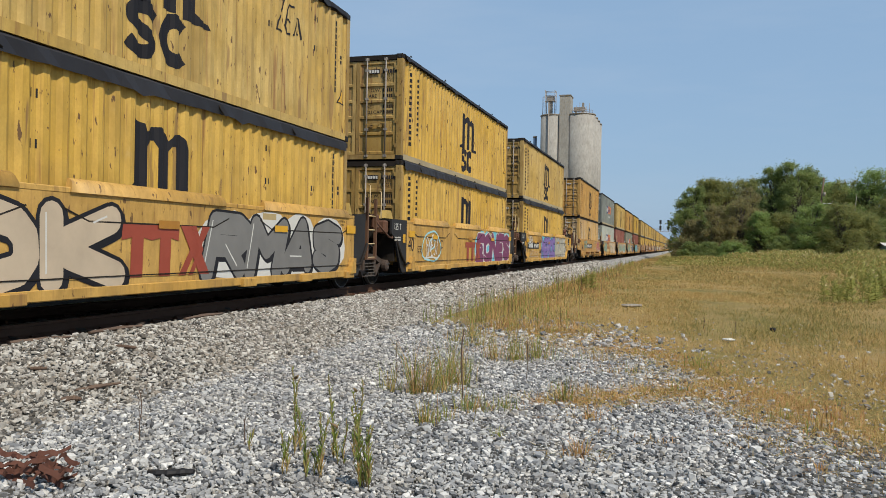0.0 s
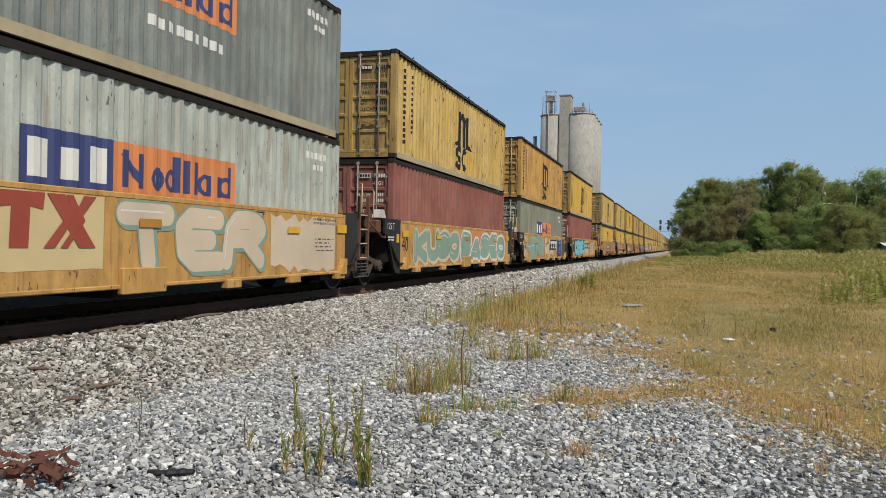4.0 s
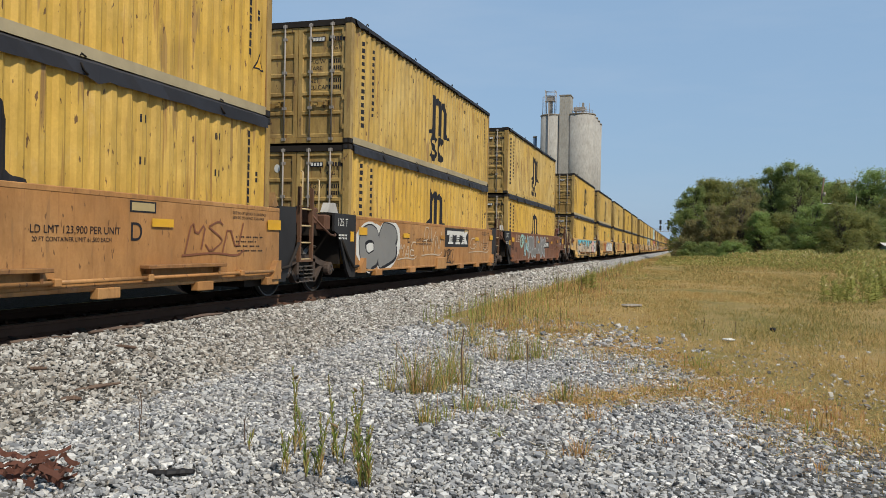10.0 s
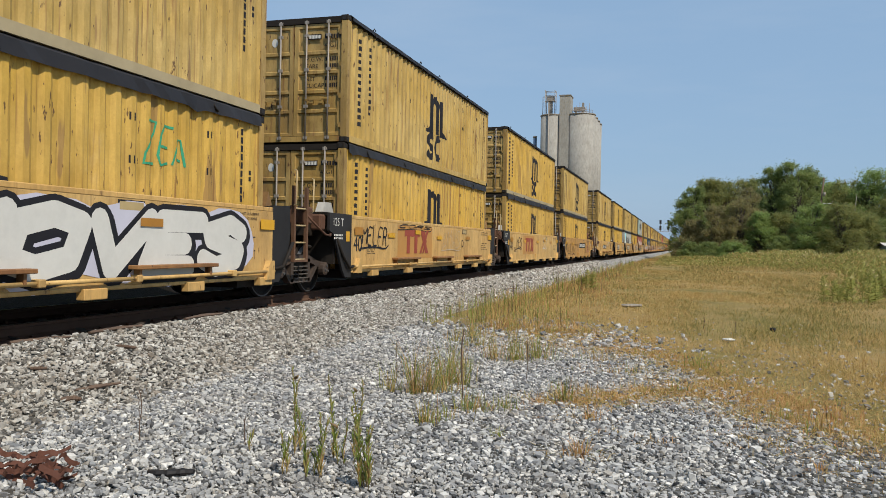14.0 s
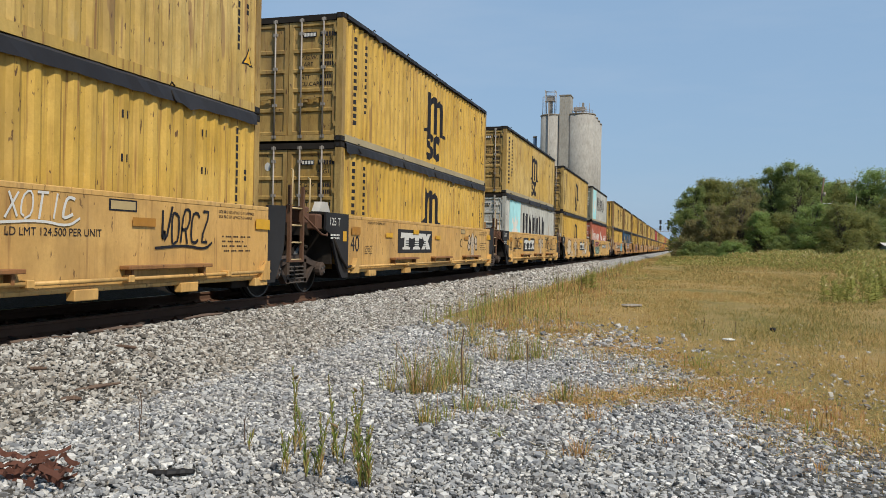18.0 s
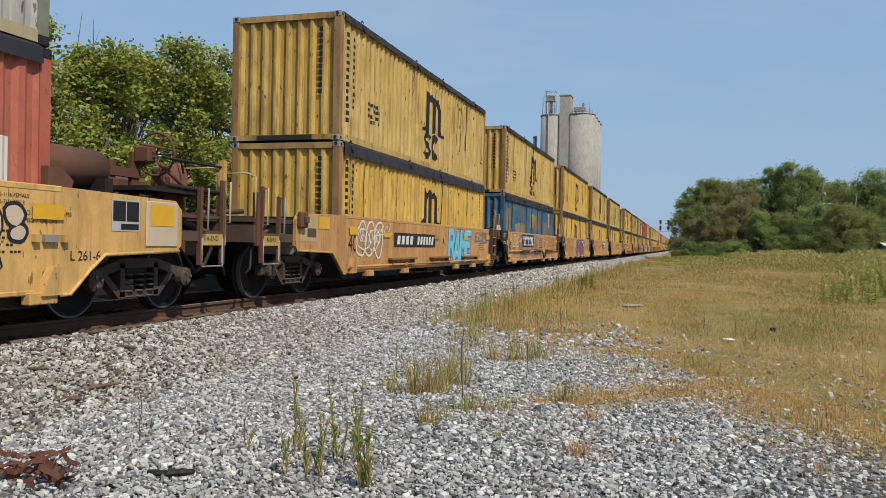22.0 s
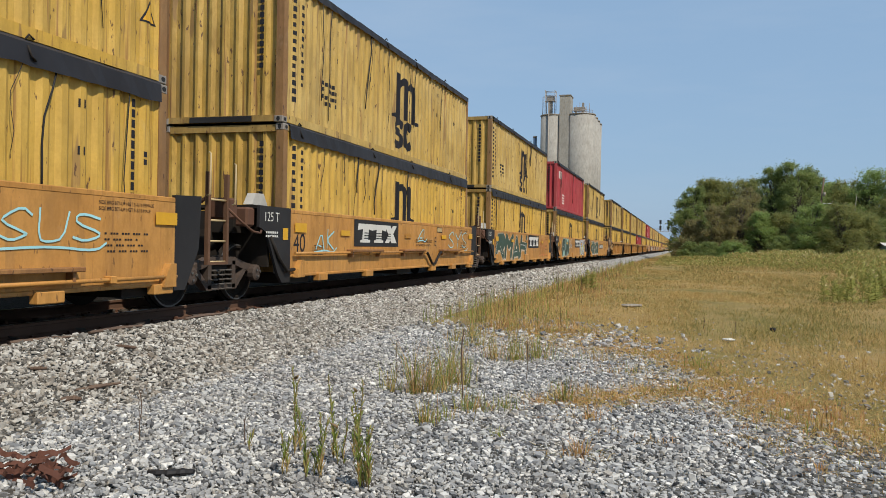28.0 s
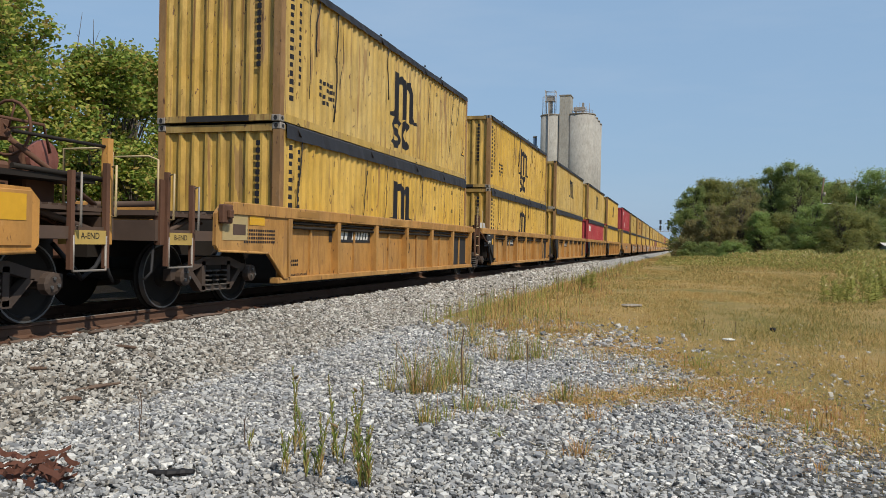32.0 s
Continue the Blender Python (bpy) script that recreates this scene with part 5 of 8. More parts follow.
def emblem_plate(car, y0, y1, red=False, z0=0.75, z1=1.32):
    """The owner's emblem: two hammers and a cross, on a black plate or in dark red."""
    x, w, h = SIDE + 0.005, y1 - y0, z1 - z0
    at = lambda a, c: (y0 + a * w, z0 + c * h)
    mark = REDMARK if red else WHITE
    if not red:
        part("emblem_plate", lambda bm: rect(bm, y0, y1, z0, z1, x), BLACK, car, "black painted plate")

    def make(bm):
        lo, hi, foot = (0.0, 1.0, 0.0) if red else (0.15, 0.86, 0.10)
        bar = 0.26 if red else 0.20
        spots = ((0.0, 0.32), (0.30, 0.62)) if red else ((0.07, 0.40), (0.36, 0.70))
        for k, (a, b) in enumerate(spots):
            m, t = (a + b) / 2, 0.062
            xx = x + 0.003 + 0.001 * k
            flat(bm, [at(a, hi - bar - 0.05), at(a + 0.012, hi), at(b, hi), at(b - 0.012, hi - bar - 0.05), at(m + t, hi - bar), at(m + t - 0.01, lo + foot), at(m + t + 0.035, lo + foot), at(m + t + 0.03, lo),
                      at(m - t - 0.05, lo), at(m - t - 0.05, lo + foot), at(m - t - 0.01, lo + foot), at(m - t, hi - bar)], xx)
        a, b = (0.63, 1.0) if red else (0.66, 0.95)
        flat(bm, [at(a, hi), at(a + 0.13, hi), at(b, lo), at(b - 0.13, lo)], x + 0.006)
        if red:
            for d in (0.0, 0.085):
                flat(bm, [at(a + 0.05 + d, hi), at(a + 0.105 + d, hi), at(a + 0.20 + d, 0.52), at(a + 0.07 + d, lo), at(a + 0.015 + d, lo), at(a + 0.145 + d, 0.52)] if d else [at(b - 0.10, hi), at(b, hi), at(a + 0.24, 0.52), at(a + 0.17, 0.44)], x + 0.007 + 0.001 * (d > 0))
            flat(bm, [at(a - 0.02, lo), at(a + 0.06, lo), at(a + 0.17, 0.44), at(a + 0.13, 0.56)], x + 0.009)
        else:
            flat(bm, [at(b - 0.10, hi), at(b, hi), at(a + 0.10, lo), at(a, lo)], x + 0.007)
            for k in range(3):
                rect(bm, y0 + 0.20 * w, y0 + 0.80 * w, z0 + (0.30 + 0.10 * k) * h, z0 + (0.335 + 0.10 * k) * h, x + 0.009, 1)
    part("car_emblem", make, [mark, BLACK], car, "dark red painted emblem" if red else "white striped emblem")


def wobble(rng, cy, cz, ry, rz, n=16, amp=0.12):
    ph = [rng.uniform(0, 6.28) for _ in range(3)]
    out = []
    for i in range(n):
        a = 2 * math.pi * i / n
        k = 1 + amp * (math.sin(2 * a + ph[0]) + 0.6 * math.sin(3 * a + ph[1]) + 0.4 * math.sin(5 * a + ph[2]))
        out.append((cy + ry * k * math.cos(a), cz + rz * k * math.sin(a)))
    return out


def fan(bm, pts, x, mi):
    cy, cz = sum(p[0] for p in pts) / len(pts), sum(p[1] for p in pts) / len(pts)
    for i in range(len(pts)):
        flat(bm, ((cy, cz), pts[i], pts[(i + 1) % len(pts)]), x, mi)


# strokes of the sprayed shapes: points on a grid four wide and six high
SHAPES = {"A": "002640|1131", "B": "00063645340333423100", "C": "452605012041", "D": "00062644422000", "E": "46060040|0333", "F": "460600|0333", "G": "4526050120414323",
          "H": "0006|4046|0343", "I": "2026", "K": "0006|460340", "L": "060040", "M": "0006234640", "N": "00064046", "O": "20010526454120", "P": "00063645443303",
          "R": "00063645443303|2340", "S": "4526050442412001", "T": "0646|2620", "U": "0601204146", "V": "062046", "W": "0610233046", "X": "0640|0046", "Y": "0623|4623|2320",
          "Z": "06460040", "J": "46412001", "2": "052645340040", "7": "064620"}


def sprayed_lines(text, y0, y1, z0, z1, rng, slant=0.0, wild=0.08, round_off=True):
    """The strokes of a row of shapes, stretched into the given space."""
    out, cell = [], (y1 - y0) / max(1, len(text))
    for k, ch in enumerate(text):
        up, tip = rng.uniform(-0.05, 0.05) * (z1 - z0), rng.uniform(-0.10, 0.10)
        for st in SHAPES.get(ch, "").split("|"):
            st = st.replace(" ", "")
            pts = []
            for a, c in zip(st[::2], st[1::2]):
                u, v = int(a) / 4 + rng.uniform(-wild, wild), int(c) / 6 + rng.uniform(-wild, wild) * 0.7
                pts.append((y0 + cell * (k + 0.12 + 0.76 * u) + (slant + tip) * (v - 0.5) * cell, z0 + v * (z1 - z0) + up))
            if len(pts) > 1:
                out.append(soften(pts, 1) if round_off and len(pts) > 2 else pts)
    return out


def dot(bm, y, z, r, x, mi, n=10):
    flat(bm, [(y + r * math.cos(6.2832 * i / n), z + r * math.sin(6.2832 * i / n)) for i in range(n)], x, mi)


class Layers:
    """Painted lines on a side wall, each a hair above the last."""

    def __init__(self, bm, x):
        self.bm, self.x, self.lo, self.hi = bm, x, 0.30, 1.455

    def clamp(self, pts, m=0.0):
        return [(min(max(y, 0.02 + m), BOX_L - 0.02 - m), min(max(z, self.lo + m), self.hi - m)) for y, z in pts]

    def line(self, pts, w, mi, caps=True):
        """A line of width w; a broad one is made of short bars with round joints."""
        pts = self.clamp(pts, w / 2)
        if not caps or w < 0.09:
            self.x += 0.00006
            stroke(self.bm, pts, w, self.x, mi)
            return
        for p, q in zip(pts, pts[1:]):
            if math.hypot(q[0] - p[0], q[1] - p[1]) < 1e-4:
                continue
            self.x += 0.00002
            stroke(self.bm, [p, q], w, self.x, mi)
        for p in pts:
            self.x += 0.00002
            dot(self.bm, *p, w / 2, self.x, mi, 12)

    def blob(self, pts, mi):
        self.x += 0.00006
        fan(self.bm, self.clamp(pts), self.x, mi)


def graffiti(car, y0, y1, fill, line, extra=None, text="OSO", seed=0, z0=0.44, z1=1.42, label="", fat=0.30, edge=0.07, sharp=False, slant=0.0, glow=0.0):
    """A sprayed piece: fat shapes with an outline, a cloud or a halo behind them and bright accents."""
    rng = random.Random(seed * 7 + int(y0 * 10))
    w = (y1 - y0) / len(text)
    fat = min(fat * w, 0.30 * (z1 - z0))
    margin = fat / 2 + edge

    def make(bm):
        lay = Layers(bm, SIDE + 0.006)
        rows = sprayed_lines(text, y0, y1, z0 + margin, z1 - margin, rng, slant, 0.05, not sharp)
        if extra:
            for k in range(len(text)):
                lay.blob(wobble(rng, y0 + w * (k + 0.5), (z0 + z1) / 2, w * 0.72, (z1 - z0) * 0.52, 18, 0.10), 2)
        if glow:
            for pts in rows:
                lay.line(pts, fat + 2 * edge + glow, 2)
        for pts in rows:
            lay.line([(y + 0.05, z - 0.04) for y, z in pts], fat + 1.6 * edge, 1)
        for pts in rows:
            lay.line(pts, fat + 2 * edge, 1)
        for pts in rows:
            lay.line(pts, fat, 0)
        for pts in rows:
            n = max(2, len(pts) // 3)
            if fat > 0.16 and rng.random() < 0.7:
                lay.line([(y - fat * 0.24, z + fat * 0.12) for y, z in pts[:n]], 0.022, 3)
    part("graffiti", make, [fill, line, extra or line, WHITE], car, label or "sprayed graffiti shapes")


def tag(car, y0, y1, mat, text, z0, z1, seed=0, w=0.028, slant=0.25, flourish=True):
    """A quick thin signature sprayed in one colour."""
    rng = random.Random(seed * 13 + int(y0 * 10))

    def make(bm):
        lay = Layers(bm, SIDE + 0.011)
        for pts in sprayed_lines(text, y0, y1, z0, z1, rng, slant, 0.12):
            lay.line(pts, w * rng.uniform(0.8, 1.25), 0, False)
        if flourish:
            lay.line(soften([(y0 - 0.1, z0 - 0.06), ((y0 + y1) / 2, z0 - 0.02), (y1 - 0.1, z0 - 0.08), (y1 + 0.08, z0 + 0.02)]), w, 0, False)
    part("sprayed_tag", make, mat, car, "thin sprayed scrawl")


def loops(car, y0, y1, z0, z1, mat, seed, n=3, w=0.035):
    """Outlines of fat round shapes, not filled in."""
    rng = random.Random(seed)

    def make(bm):
        lay = Layers(bm, SIDE + 0.010)
        d = (y1 - y0) / n
        for k in range(n):
            c = y0 + d * (k + 0.5)
            p = wobble(rng, c, (z0 + z1) / 2, d * 0.55, (z1 - z0) * 0.46, 26, 0.10)
            lay.line(p + p[:1], w, 0, False)
            q = wobble(rng, c + rng.uniform(-0.1, 0.1) * d, z0 + (z1 - z0) * rng.uniform(0.4, 0.7), d * 0.18, (z1 - z0) * 0.15, 14, 0.1)
            lay.line(q + q[:1], w * 0.8, 0, False)
    part("graffiti_outline", make, mat, car, "outlined round graffiti, not filled in")


def swatch(car, y0, y1, z0, z1, mat, label, ragged=0.04, seed=0):
    """A patch of paint with uneven edges."""
    rng = random.Random(seed + int(y0 * 31))

    def make(bm):
        n = max(4, int((y1 - y0) / 0.16))
        up = [(y0 + (y1 - y0) * i / n, min(1.455, z1 + rng.uniform(-ragged, ragged))) for i in range(n + 1)]
        dn = [(y0 + (y1 - y0) * i / n + rng.uniform(-0.02, 0.02), max(0.405, z0 + rng.uniform(-ragged, ragged))) for i in range(n + 1)]
        for i in range(n):
            flat(bm, (dn[i], dn[i + 1], up[i + 1], up[i]), SIDE + 0.003)
    part("paint_patch", make, mat, car, label)


def figure(car, y, z0, z1, seed=0, w=0.9):
    """A sprayed bud with curled arms, cream with a dark outline."""
    h = z1 - z0

    def make(bm):
        lay = Layers(bm, SIDE + 0.006)
        body = [(-0.26, 0.0), (-0.16, 0.35), (-0.26, 0.62), (-0.14, 0.86), (0.0, 1.0), (0.14, 0.86), (0.26, 0.62), (0.16, 0.35), (0.26, 0.0)]
        for grow, mi in ((0.05, 1), (0.0, 0)):
            lay.blob(soften([(y + w * a * (1 + grow * 3), z0 + h * c * (1 + grow * 0.4)) for a, c in body + body[:1]], 1), mi)
            for sgn in (-1, 1):
                lay.blob(wobble(random.Random(seed), y + sgn * w * 0.44, z0 + h * 0.72, w * (0.15 + grow), h * (0.12 + grow), 14, 0.08), mi)
                lay.blob(wobble(random.Random(seed + 1), y + sgn * w * 0.50, z0 + h * 0.50, w * (0.12 + grow), h * (0.09 + grow), 14, 0.08), mi)
        lay.line(soften([(y - 0.12 * w, z0 + 0.74 * h), (y - 0.03 * w, z0 + 0.52 * h), (y - 0.10 * w, z0 + 0.2 * h)]), 0.02, 1, False)
        lay.line(soften([(y + 0.12 * w, z0 + 0.74 * h), (y + 0.04 * w, z0 + 0.55 * h)]), 0.02, 1, False)
    part("sprayed_figure", make, [CREAM, INK], car, "cream sprayed bud shape with a black outline")


# ======== the train, unit by unit ========
S = SPRAY
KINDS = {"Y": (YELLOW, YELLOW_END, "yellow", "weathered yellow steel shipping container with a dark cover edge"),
         "T": (TAN, TAN, "yellow", "brown-stained yellow steel shipping container"),
         "G": (GREY, GREY, "blocks", "dark grey steel shipping container with an emblem panel"),
         "P": (STRIPPED, STRIPPED, "yellow", "tan shipping container with paint peeling in pale strips"),
         "H": (SAGE_GREY, SAGE_GREY, "blocks", "pale grey streaked shipping container with an emblem panel"),
         "O": (OLIVE, OLIVE, "blocks", "olive grey shipping container with an emblem panel"),
         "M": (MAROON, MAROON, "none", "dull maroon shipping container"),
         "W": (PALE, PALE, "star", "off-white shipping container with a pale blue star square"),
         "S": (PALE, OLIVE, "star", "light grey shipping container with a pale blue star square"),
         "K": (BRICK, BRICK, "script", "faded brick-red shipping container with white lettering"),
         "B": (BLUE, BLUE, "peeled", "faded blue shipping container with a torn black cover"),
         "R": (RED, RED, "pale_tag", "bright red shipping container with a black cover")}
LOADS = {3: "TP", 4: "GH", 5: "YM", 6: "TO", 7: "YM", 20: "YW", 22: "SK", 24: "YB", 31: "RY", 36: "YR", 38: "RY", 40: "TY", 45: "YM", 52: "RY"}
BLK = INK


PIPES = {4: "", 6: "", 9: "high", 10: "low", 11: "", 15: "low", 20: "low", 24: "high", 29: "high"}
GREENSPRAY = plain("green_spray", (0.03, 0.30, 0.16), 0.6, 0.0, 0.3, 3.0)
LEMON = plain("lemon_spray", (0.68, 0.66, 0.03), 0.6, 0.0, 0.2, 3.0)
MID = plain("mid_grey_spray", (0.17, 0.165, 0.155), 0.6, 0.0, 0.5, 3.0)
SAGE = plain("sage_spray", (0.20, 0.285, 0.225), 0.6, 0.0, 0.4, 3.0)
SALMON = plain("salmon_spray", (0.62, 0.22, 0.16), 0.6, 0.0, 0.3, 3.0)
AQUA = plain("aqua_spray", (0.13, 0.47, 0.58), 0.6, 0.0, 0.25, 3.0)
WINE = plain("wine_spray", (0.17, 0.035, 0.10), 0.6, 0.0, 0.4, 3.0)
PINE = plain("dark_pine_spray", (0.030, 0.060, 0.040), 0.6, 0.0, 0.5, 3.0)
PANEL = plain("fresh_cream_panel", (0.52, 0.40, 0.20), 0.6, 0.0, 0.3, 3.0)
TANPANEL = plain("tan_repaint_panel", (0.44, 0.22, 0.055), 0.6, 0.0, 0.3, 3.0)


def stencil(car, text, size, y, z):
    words(text, size, INK, car, (SIDE + 0.006, y, z))


def load_limit(car, y, z, figure_text, second="20 FT CONTAINER LIMIT 61,500 EACH"):
    stencil(car, "LD LMT " + figure_text + " PER UNIT", 0.085, y, z + 0.09)
    if second:
        stencil(car, second, 0.05, y + 0.03, z)


def decorate(n, car):
    """What is painted on the side of each car."""
    e, p, g = emblem_plate, number_plate_bars, graffiti
    if n == 0:
        g(car, 1.3, 5.2, CREAM, BLK, None, "DOK", 1, 0.34, 1.45, "cream and black bubble graffiti", 0.42, 0.05)
        e(car, 5.15, 7.0, True, 0.50, 1.16)
        g(car, 6.95, 11.45, MID, BLK, WHITE, "RMAS", 2, 0.34, 1.42, "dark grey graffiti with a white cloud", 0.30, 0.04, True, 0.12)
    elif n == 1:
        loops(car, 1.33, 2.7, 0.43, 1.38, S["sky"], 3, 1, 0.05); tag(car, 1.5, 2.6, WHITE, "GNEST", 0.66, 1.2, 1, 0.045)
        stencil(car, "C", 0.24, 2.8, 0.86); e(car, 5.46, 7.4, True, 0.47, 1.06)
        g(car, 6.85, 11.9, WINE, WHITE, AQUA, "EONES", 3, 0.34, 1.45, "wine red graffiti with white outlines and cyan edges", 0.40, 0.035, True, 0.15)
    elif n == 2:
        p(car, 0.45, 3.22, 0.86, 1.13); tag(car, 1.0, 3.0, CREAM, "UPTOWN", 0.55, 0.76, 2); tag(car, 0.5, 1.5, WHITE, "LOSON", 1.15, 1.4, 3, 0.04); tag(car, 2.8, 3.9, S["brown"], "UJEY", 1.2, 1.44, 4); tag(car, 3.36, 4.0, BLK, "GUAM", 0.72, 0.84, 5)
        g(car, 3.95, 8.0, S["purple"], S["navy"], S["cyan"], "MEROE", 4, 0.34, 1.44, "purple graffiti with dark outlines and a cyan halo", 0.36, 0.04, True, 0.18, 0.10)
        g(car, 8.1, 11.9, S["stone"], MID, S["grey"], "GUANE", 5, 0.40, 1.44, "stone grey graffiti with dark outlines", 0.34, 0.03, True)
    elif n == 3:
        loops(car, 1.37, 1.9, 0.80, 1.42, SAGE, 8, 1, 0.10); swatch(car, 2.1, 3.1, 0.92, 1.44, SAGE, "grey-green patch of paint"); p(car, 2.91, 6.04, 0.89, 1.23)
        stencil(car, "B", 0.22, 6.7, 0.94); tag(car, 7.1, 8.85, CREAM, "LKO", 0.95, 1.4, 6); g(car, 9.37, 12.0, S["rose"], S["stone"], None, "SOL", 6, 0.72, 1.44, "faded rose graffiti", 0.44, 0.03)
    elif n == 4:
        g(car, 0.51, 3.1, SAGE, MID, None, "EAVE", 7, 0.60, 1.42, "grey-green graffiti", 0.36, 0.03, True); swatch(car, 3.12, 5.3, 0.62, 1.45, PANEL, "cream repainted panel", 0.01); e(car, 3.16, 5.16, True, 0.86, 1.44)
        g(car, 5.5, 9.0, CREAM, SAGE, None, "TER", 8, 0.5, 1.43, "cream and grey-green graffiti", 0.30, 0.03); swatch(car, 9.2, 11.7, 0.5, 1.40, CREAM, "cream smear of paint", 0.10)
    elif n == 5:
        g(car, 1.0, 5.2, SAGE, CREAM, None, "KUSO", 9, label="grey-green graffiti with cream edges"); g(car, 5.4, 11.5, SAGE, WHITE, S["orange"], "BASEO", 10, label="grey-green graffiti on an orange cloud")
    elif n == 6:
        swatch(car, 0.1, 0.66, 0.5, 1.40, CREAM, "cream smear of paint", 0.12); g(car, 0.68, 3.9, SAGE, SAGE, None, "HER", 11, 0.44, 1.44, "flat grey-green graffiti", 0.50, 0.0, True); swatch(car, 3.9, 5.0, 0.55, 1.35, SAGE, "grey-green patch of paint", 0.16); stencil(car, "E", 0.23, 3.74, 0.92)
        g(car, 5.3, 6.85, CREAM, CREAM, None, "RK", 12, 0.42, 1.40, "cream graffiti", 0.26, 0.0, True); e(car, 6.84, 9.23, False, 0.80, 1.32); swatch(car, 6.9, 8.0, 0.62, 0.92, CREAM, "cream paint running down", 0.14, 5)
        g(car, 9.14, 10.7, S["navy"], BLK, S["lilac"], "SO", 12, 0.42, 1.40, "dark blue bubble graffiti with a pale edge", 0.34, 0.03, False, 0.0, 0.06); g(car, 11.0, 12.15, PINE, S["green"], None, "SU", 13, 0.4, 1.44, "dark green graffiti", 0.34, 0.03)
    elif n == 7:
        swatch(car, 0.05, 1.3, 0.42, 1.42, PINE, "dark green ground of a graffiti", 0.1); swatch(car, 1.3, 6.2, 0.42, 1.45, BLK, "black ground of a graffiti", 0.02); g(car, 1.25, 6.3, AQUA, BLK, None, "KEREU", 15, 0.40, 1.46, "large aqua graffiti with a black outline", 0.44, 0.03)
        for k in range(6):
            part("graffiti_spot", lambda bm: dot(bm, 1.75 + 0.80 * k, 0.62 + 0.62 * ((k * 3) % 4) / 4, 0.10 + 0.03 * (k % 3), SIDE + 0.026, 0, 12), SALMON, car, "salmon pink spot")
        swatch(car, 6.55, 8.7, 0.52, 1.36, CREAM, "cream smear of paint", 0.12); p(car, 6.50, 9.70, 0.88, 1.25); g(car, 9.85, 12.0, CREAM, CREAM, None, "LINE", 16, 0.5, 1.40, "cream painted graffiti", 0.30, 0.0, True)
    elif n == 8:
        tag(car, 0.15, 1.2, WHITE, "VB", 0.97, 1.36, 7); tag(car, 1.3, 2.6, WHITE, "SWE", 0.9, 1.34, 8); tag(car, 2.2, 5.6, MID, "ZAMSO", 0.66, 1.42, 9, 0.03, 0.1, False); p(car, 2.75, 6.02, 0.89, 1.22)
        stencil(car, "B", 0.22, 6.1, 0.94); g(car, 6.35, 8.6, PANEL, BLK, None, "ASG", 17, 0.60, 1.36, "cream scribbled graffiti", 0.08, 0.008); tag(car, 9.8, 11.9, CREAM, "RYUM", 0.8, 1.38, 10)
    elif n == 9:
        swatch(car, 1.55, 5.6, 0.42, 1.45, PANEL, "cream painted panel", 0.01); swatch(car, 5.6, 6.6, 0.42, 0.72, S["grey"], "grey patch of paint", 0.02)
        for ya, yb, za, m in ((1.56, 1.78, 0.74, MID), (1.9, 2.25, 0.74, S["grey"]), (2.42, 2.62, 0.74, MID), (2.75, 3.0, 0.74, S["grey"]), (1.6, 5.5, 0.43, S["grey"]), (3.2, 3.45, 0.43, MID), (4.3, 4.5, 0.43, MID)):
            part("graffiti_bar", lambda bm: rect(bm, ya, yb, za, 1.44 if za > 0.5 else 0.71 if yb - ya < 1 else 0.70, SIDE + (0.008 if yb - ya > 1 else 0.011)), m, car, "grey painted bar")
        e(car, 3.21, 5.21, True, 0.88, 1.44); tag(car, 0.74, 1.5, WHITE, "RYU", 1.22, 1.42, 11, 0.035); tag(car, 5.85, 7.3, CREAM, "WSO", 0.92, 1.3, 12); tag(car, 7.4, 8.6, BLK, "WORCI", 1.2, 1.4, 13)
        load_limit(car, 7.0, 0.94, "123,900"); stencil(car, "C", 0.24, 8.4, 0.93); tag(car, 9.8, 11.4, CREAM, "NYT", 0.85, 1.3, 14)
    elif n == 10:
        g(car, 0.4, 2.7, S["grey"], BLK, SALMON, "SAW", 20, 0.45, 1.455, "grey and brick red graffiti", 0.42, 0.03, True, 0.2); swatch(car, 2.74, 4.78, 0.62, 1.45, PANEL, "cream repainted panel", 0.01); e(car, 2.79, 4.74, True, 0.89, 1.44)
        tag(car, 4.82, 5.06, BLK, "S", 0.62, 1.42, 15, 0.06, 0, False); tag(car, 5.1, 6.3, S["sky"], "BO", 0.92, 1.42, 16, 0.03, 0, False); load_limit(car, 6.9, 0.93, "123,900"); stencil(car, "D", 0.23, 8.45, 0.95); tag(car, 9.6, 11.0, S["brown"], "MSN", 0.82, 1.25, 17)
    elif n == 11:
        g(car, 0.2, 2.45, MID, BLK, WHITE, "OB", 21, 0.42, 1.455, "brown and grey bubble graffiti with a white outline", 0.46, 0.03, False, 0.0, 0.10); stencil(car, "E", 0.24, 3.2, 1.0); tag(car, 2.6, 3.8, CREAM, "MAE", 0.66, 1.0, 18); tag(car, 4.4, 6.0, CREAM, "RYN", 0.74, 1.38, 19)
        load_limit(car, 3.83, 0.95, "123,900"); e(car, 6.40, 8.96, False, 0.91, 1.45); tag(car, 6.3, 7.3, BLK, "WORCZ", 0.50, 0.85, 20); tag(car, 9.1, 11.6, CREAM, "GNU", 0.8, 1.2, 21)
    elif n == 12:
        loops(car, 1.9, 2.55, 0.95, 1.44, S["teal"], 22, 1, 0.12); tag(car, 2.7, 3.7, S["sky"], "XNW", 0.6, 1.42, 22, 0.05, 0.1, False); g(car, 3.7, 8.05, MID, S["grey"], None, "RUNK", 23, 0.44, 1.45, "dark grey graffiti", 0.44, 0.05, True)
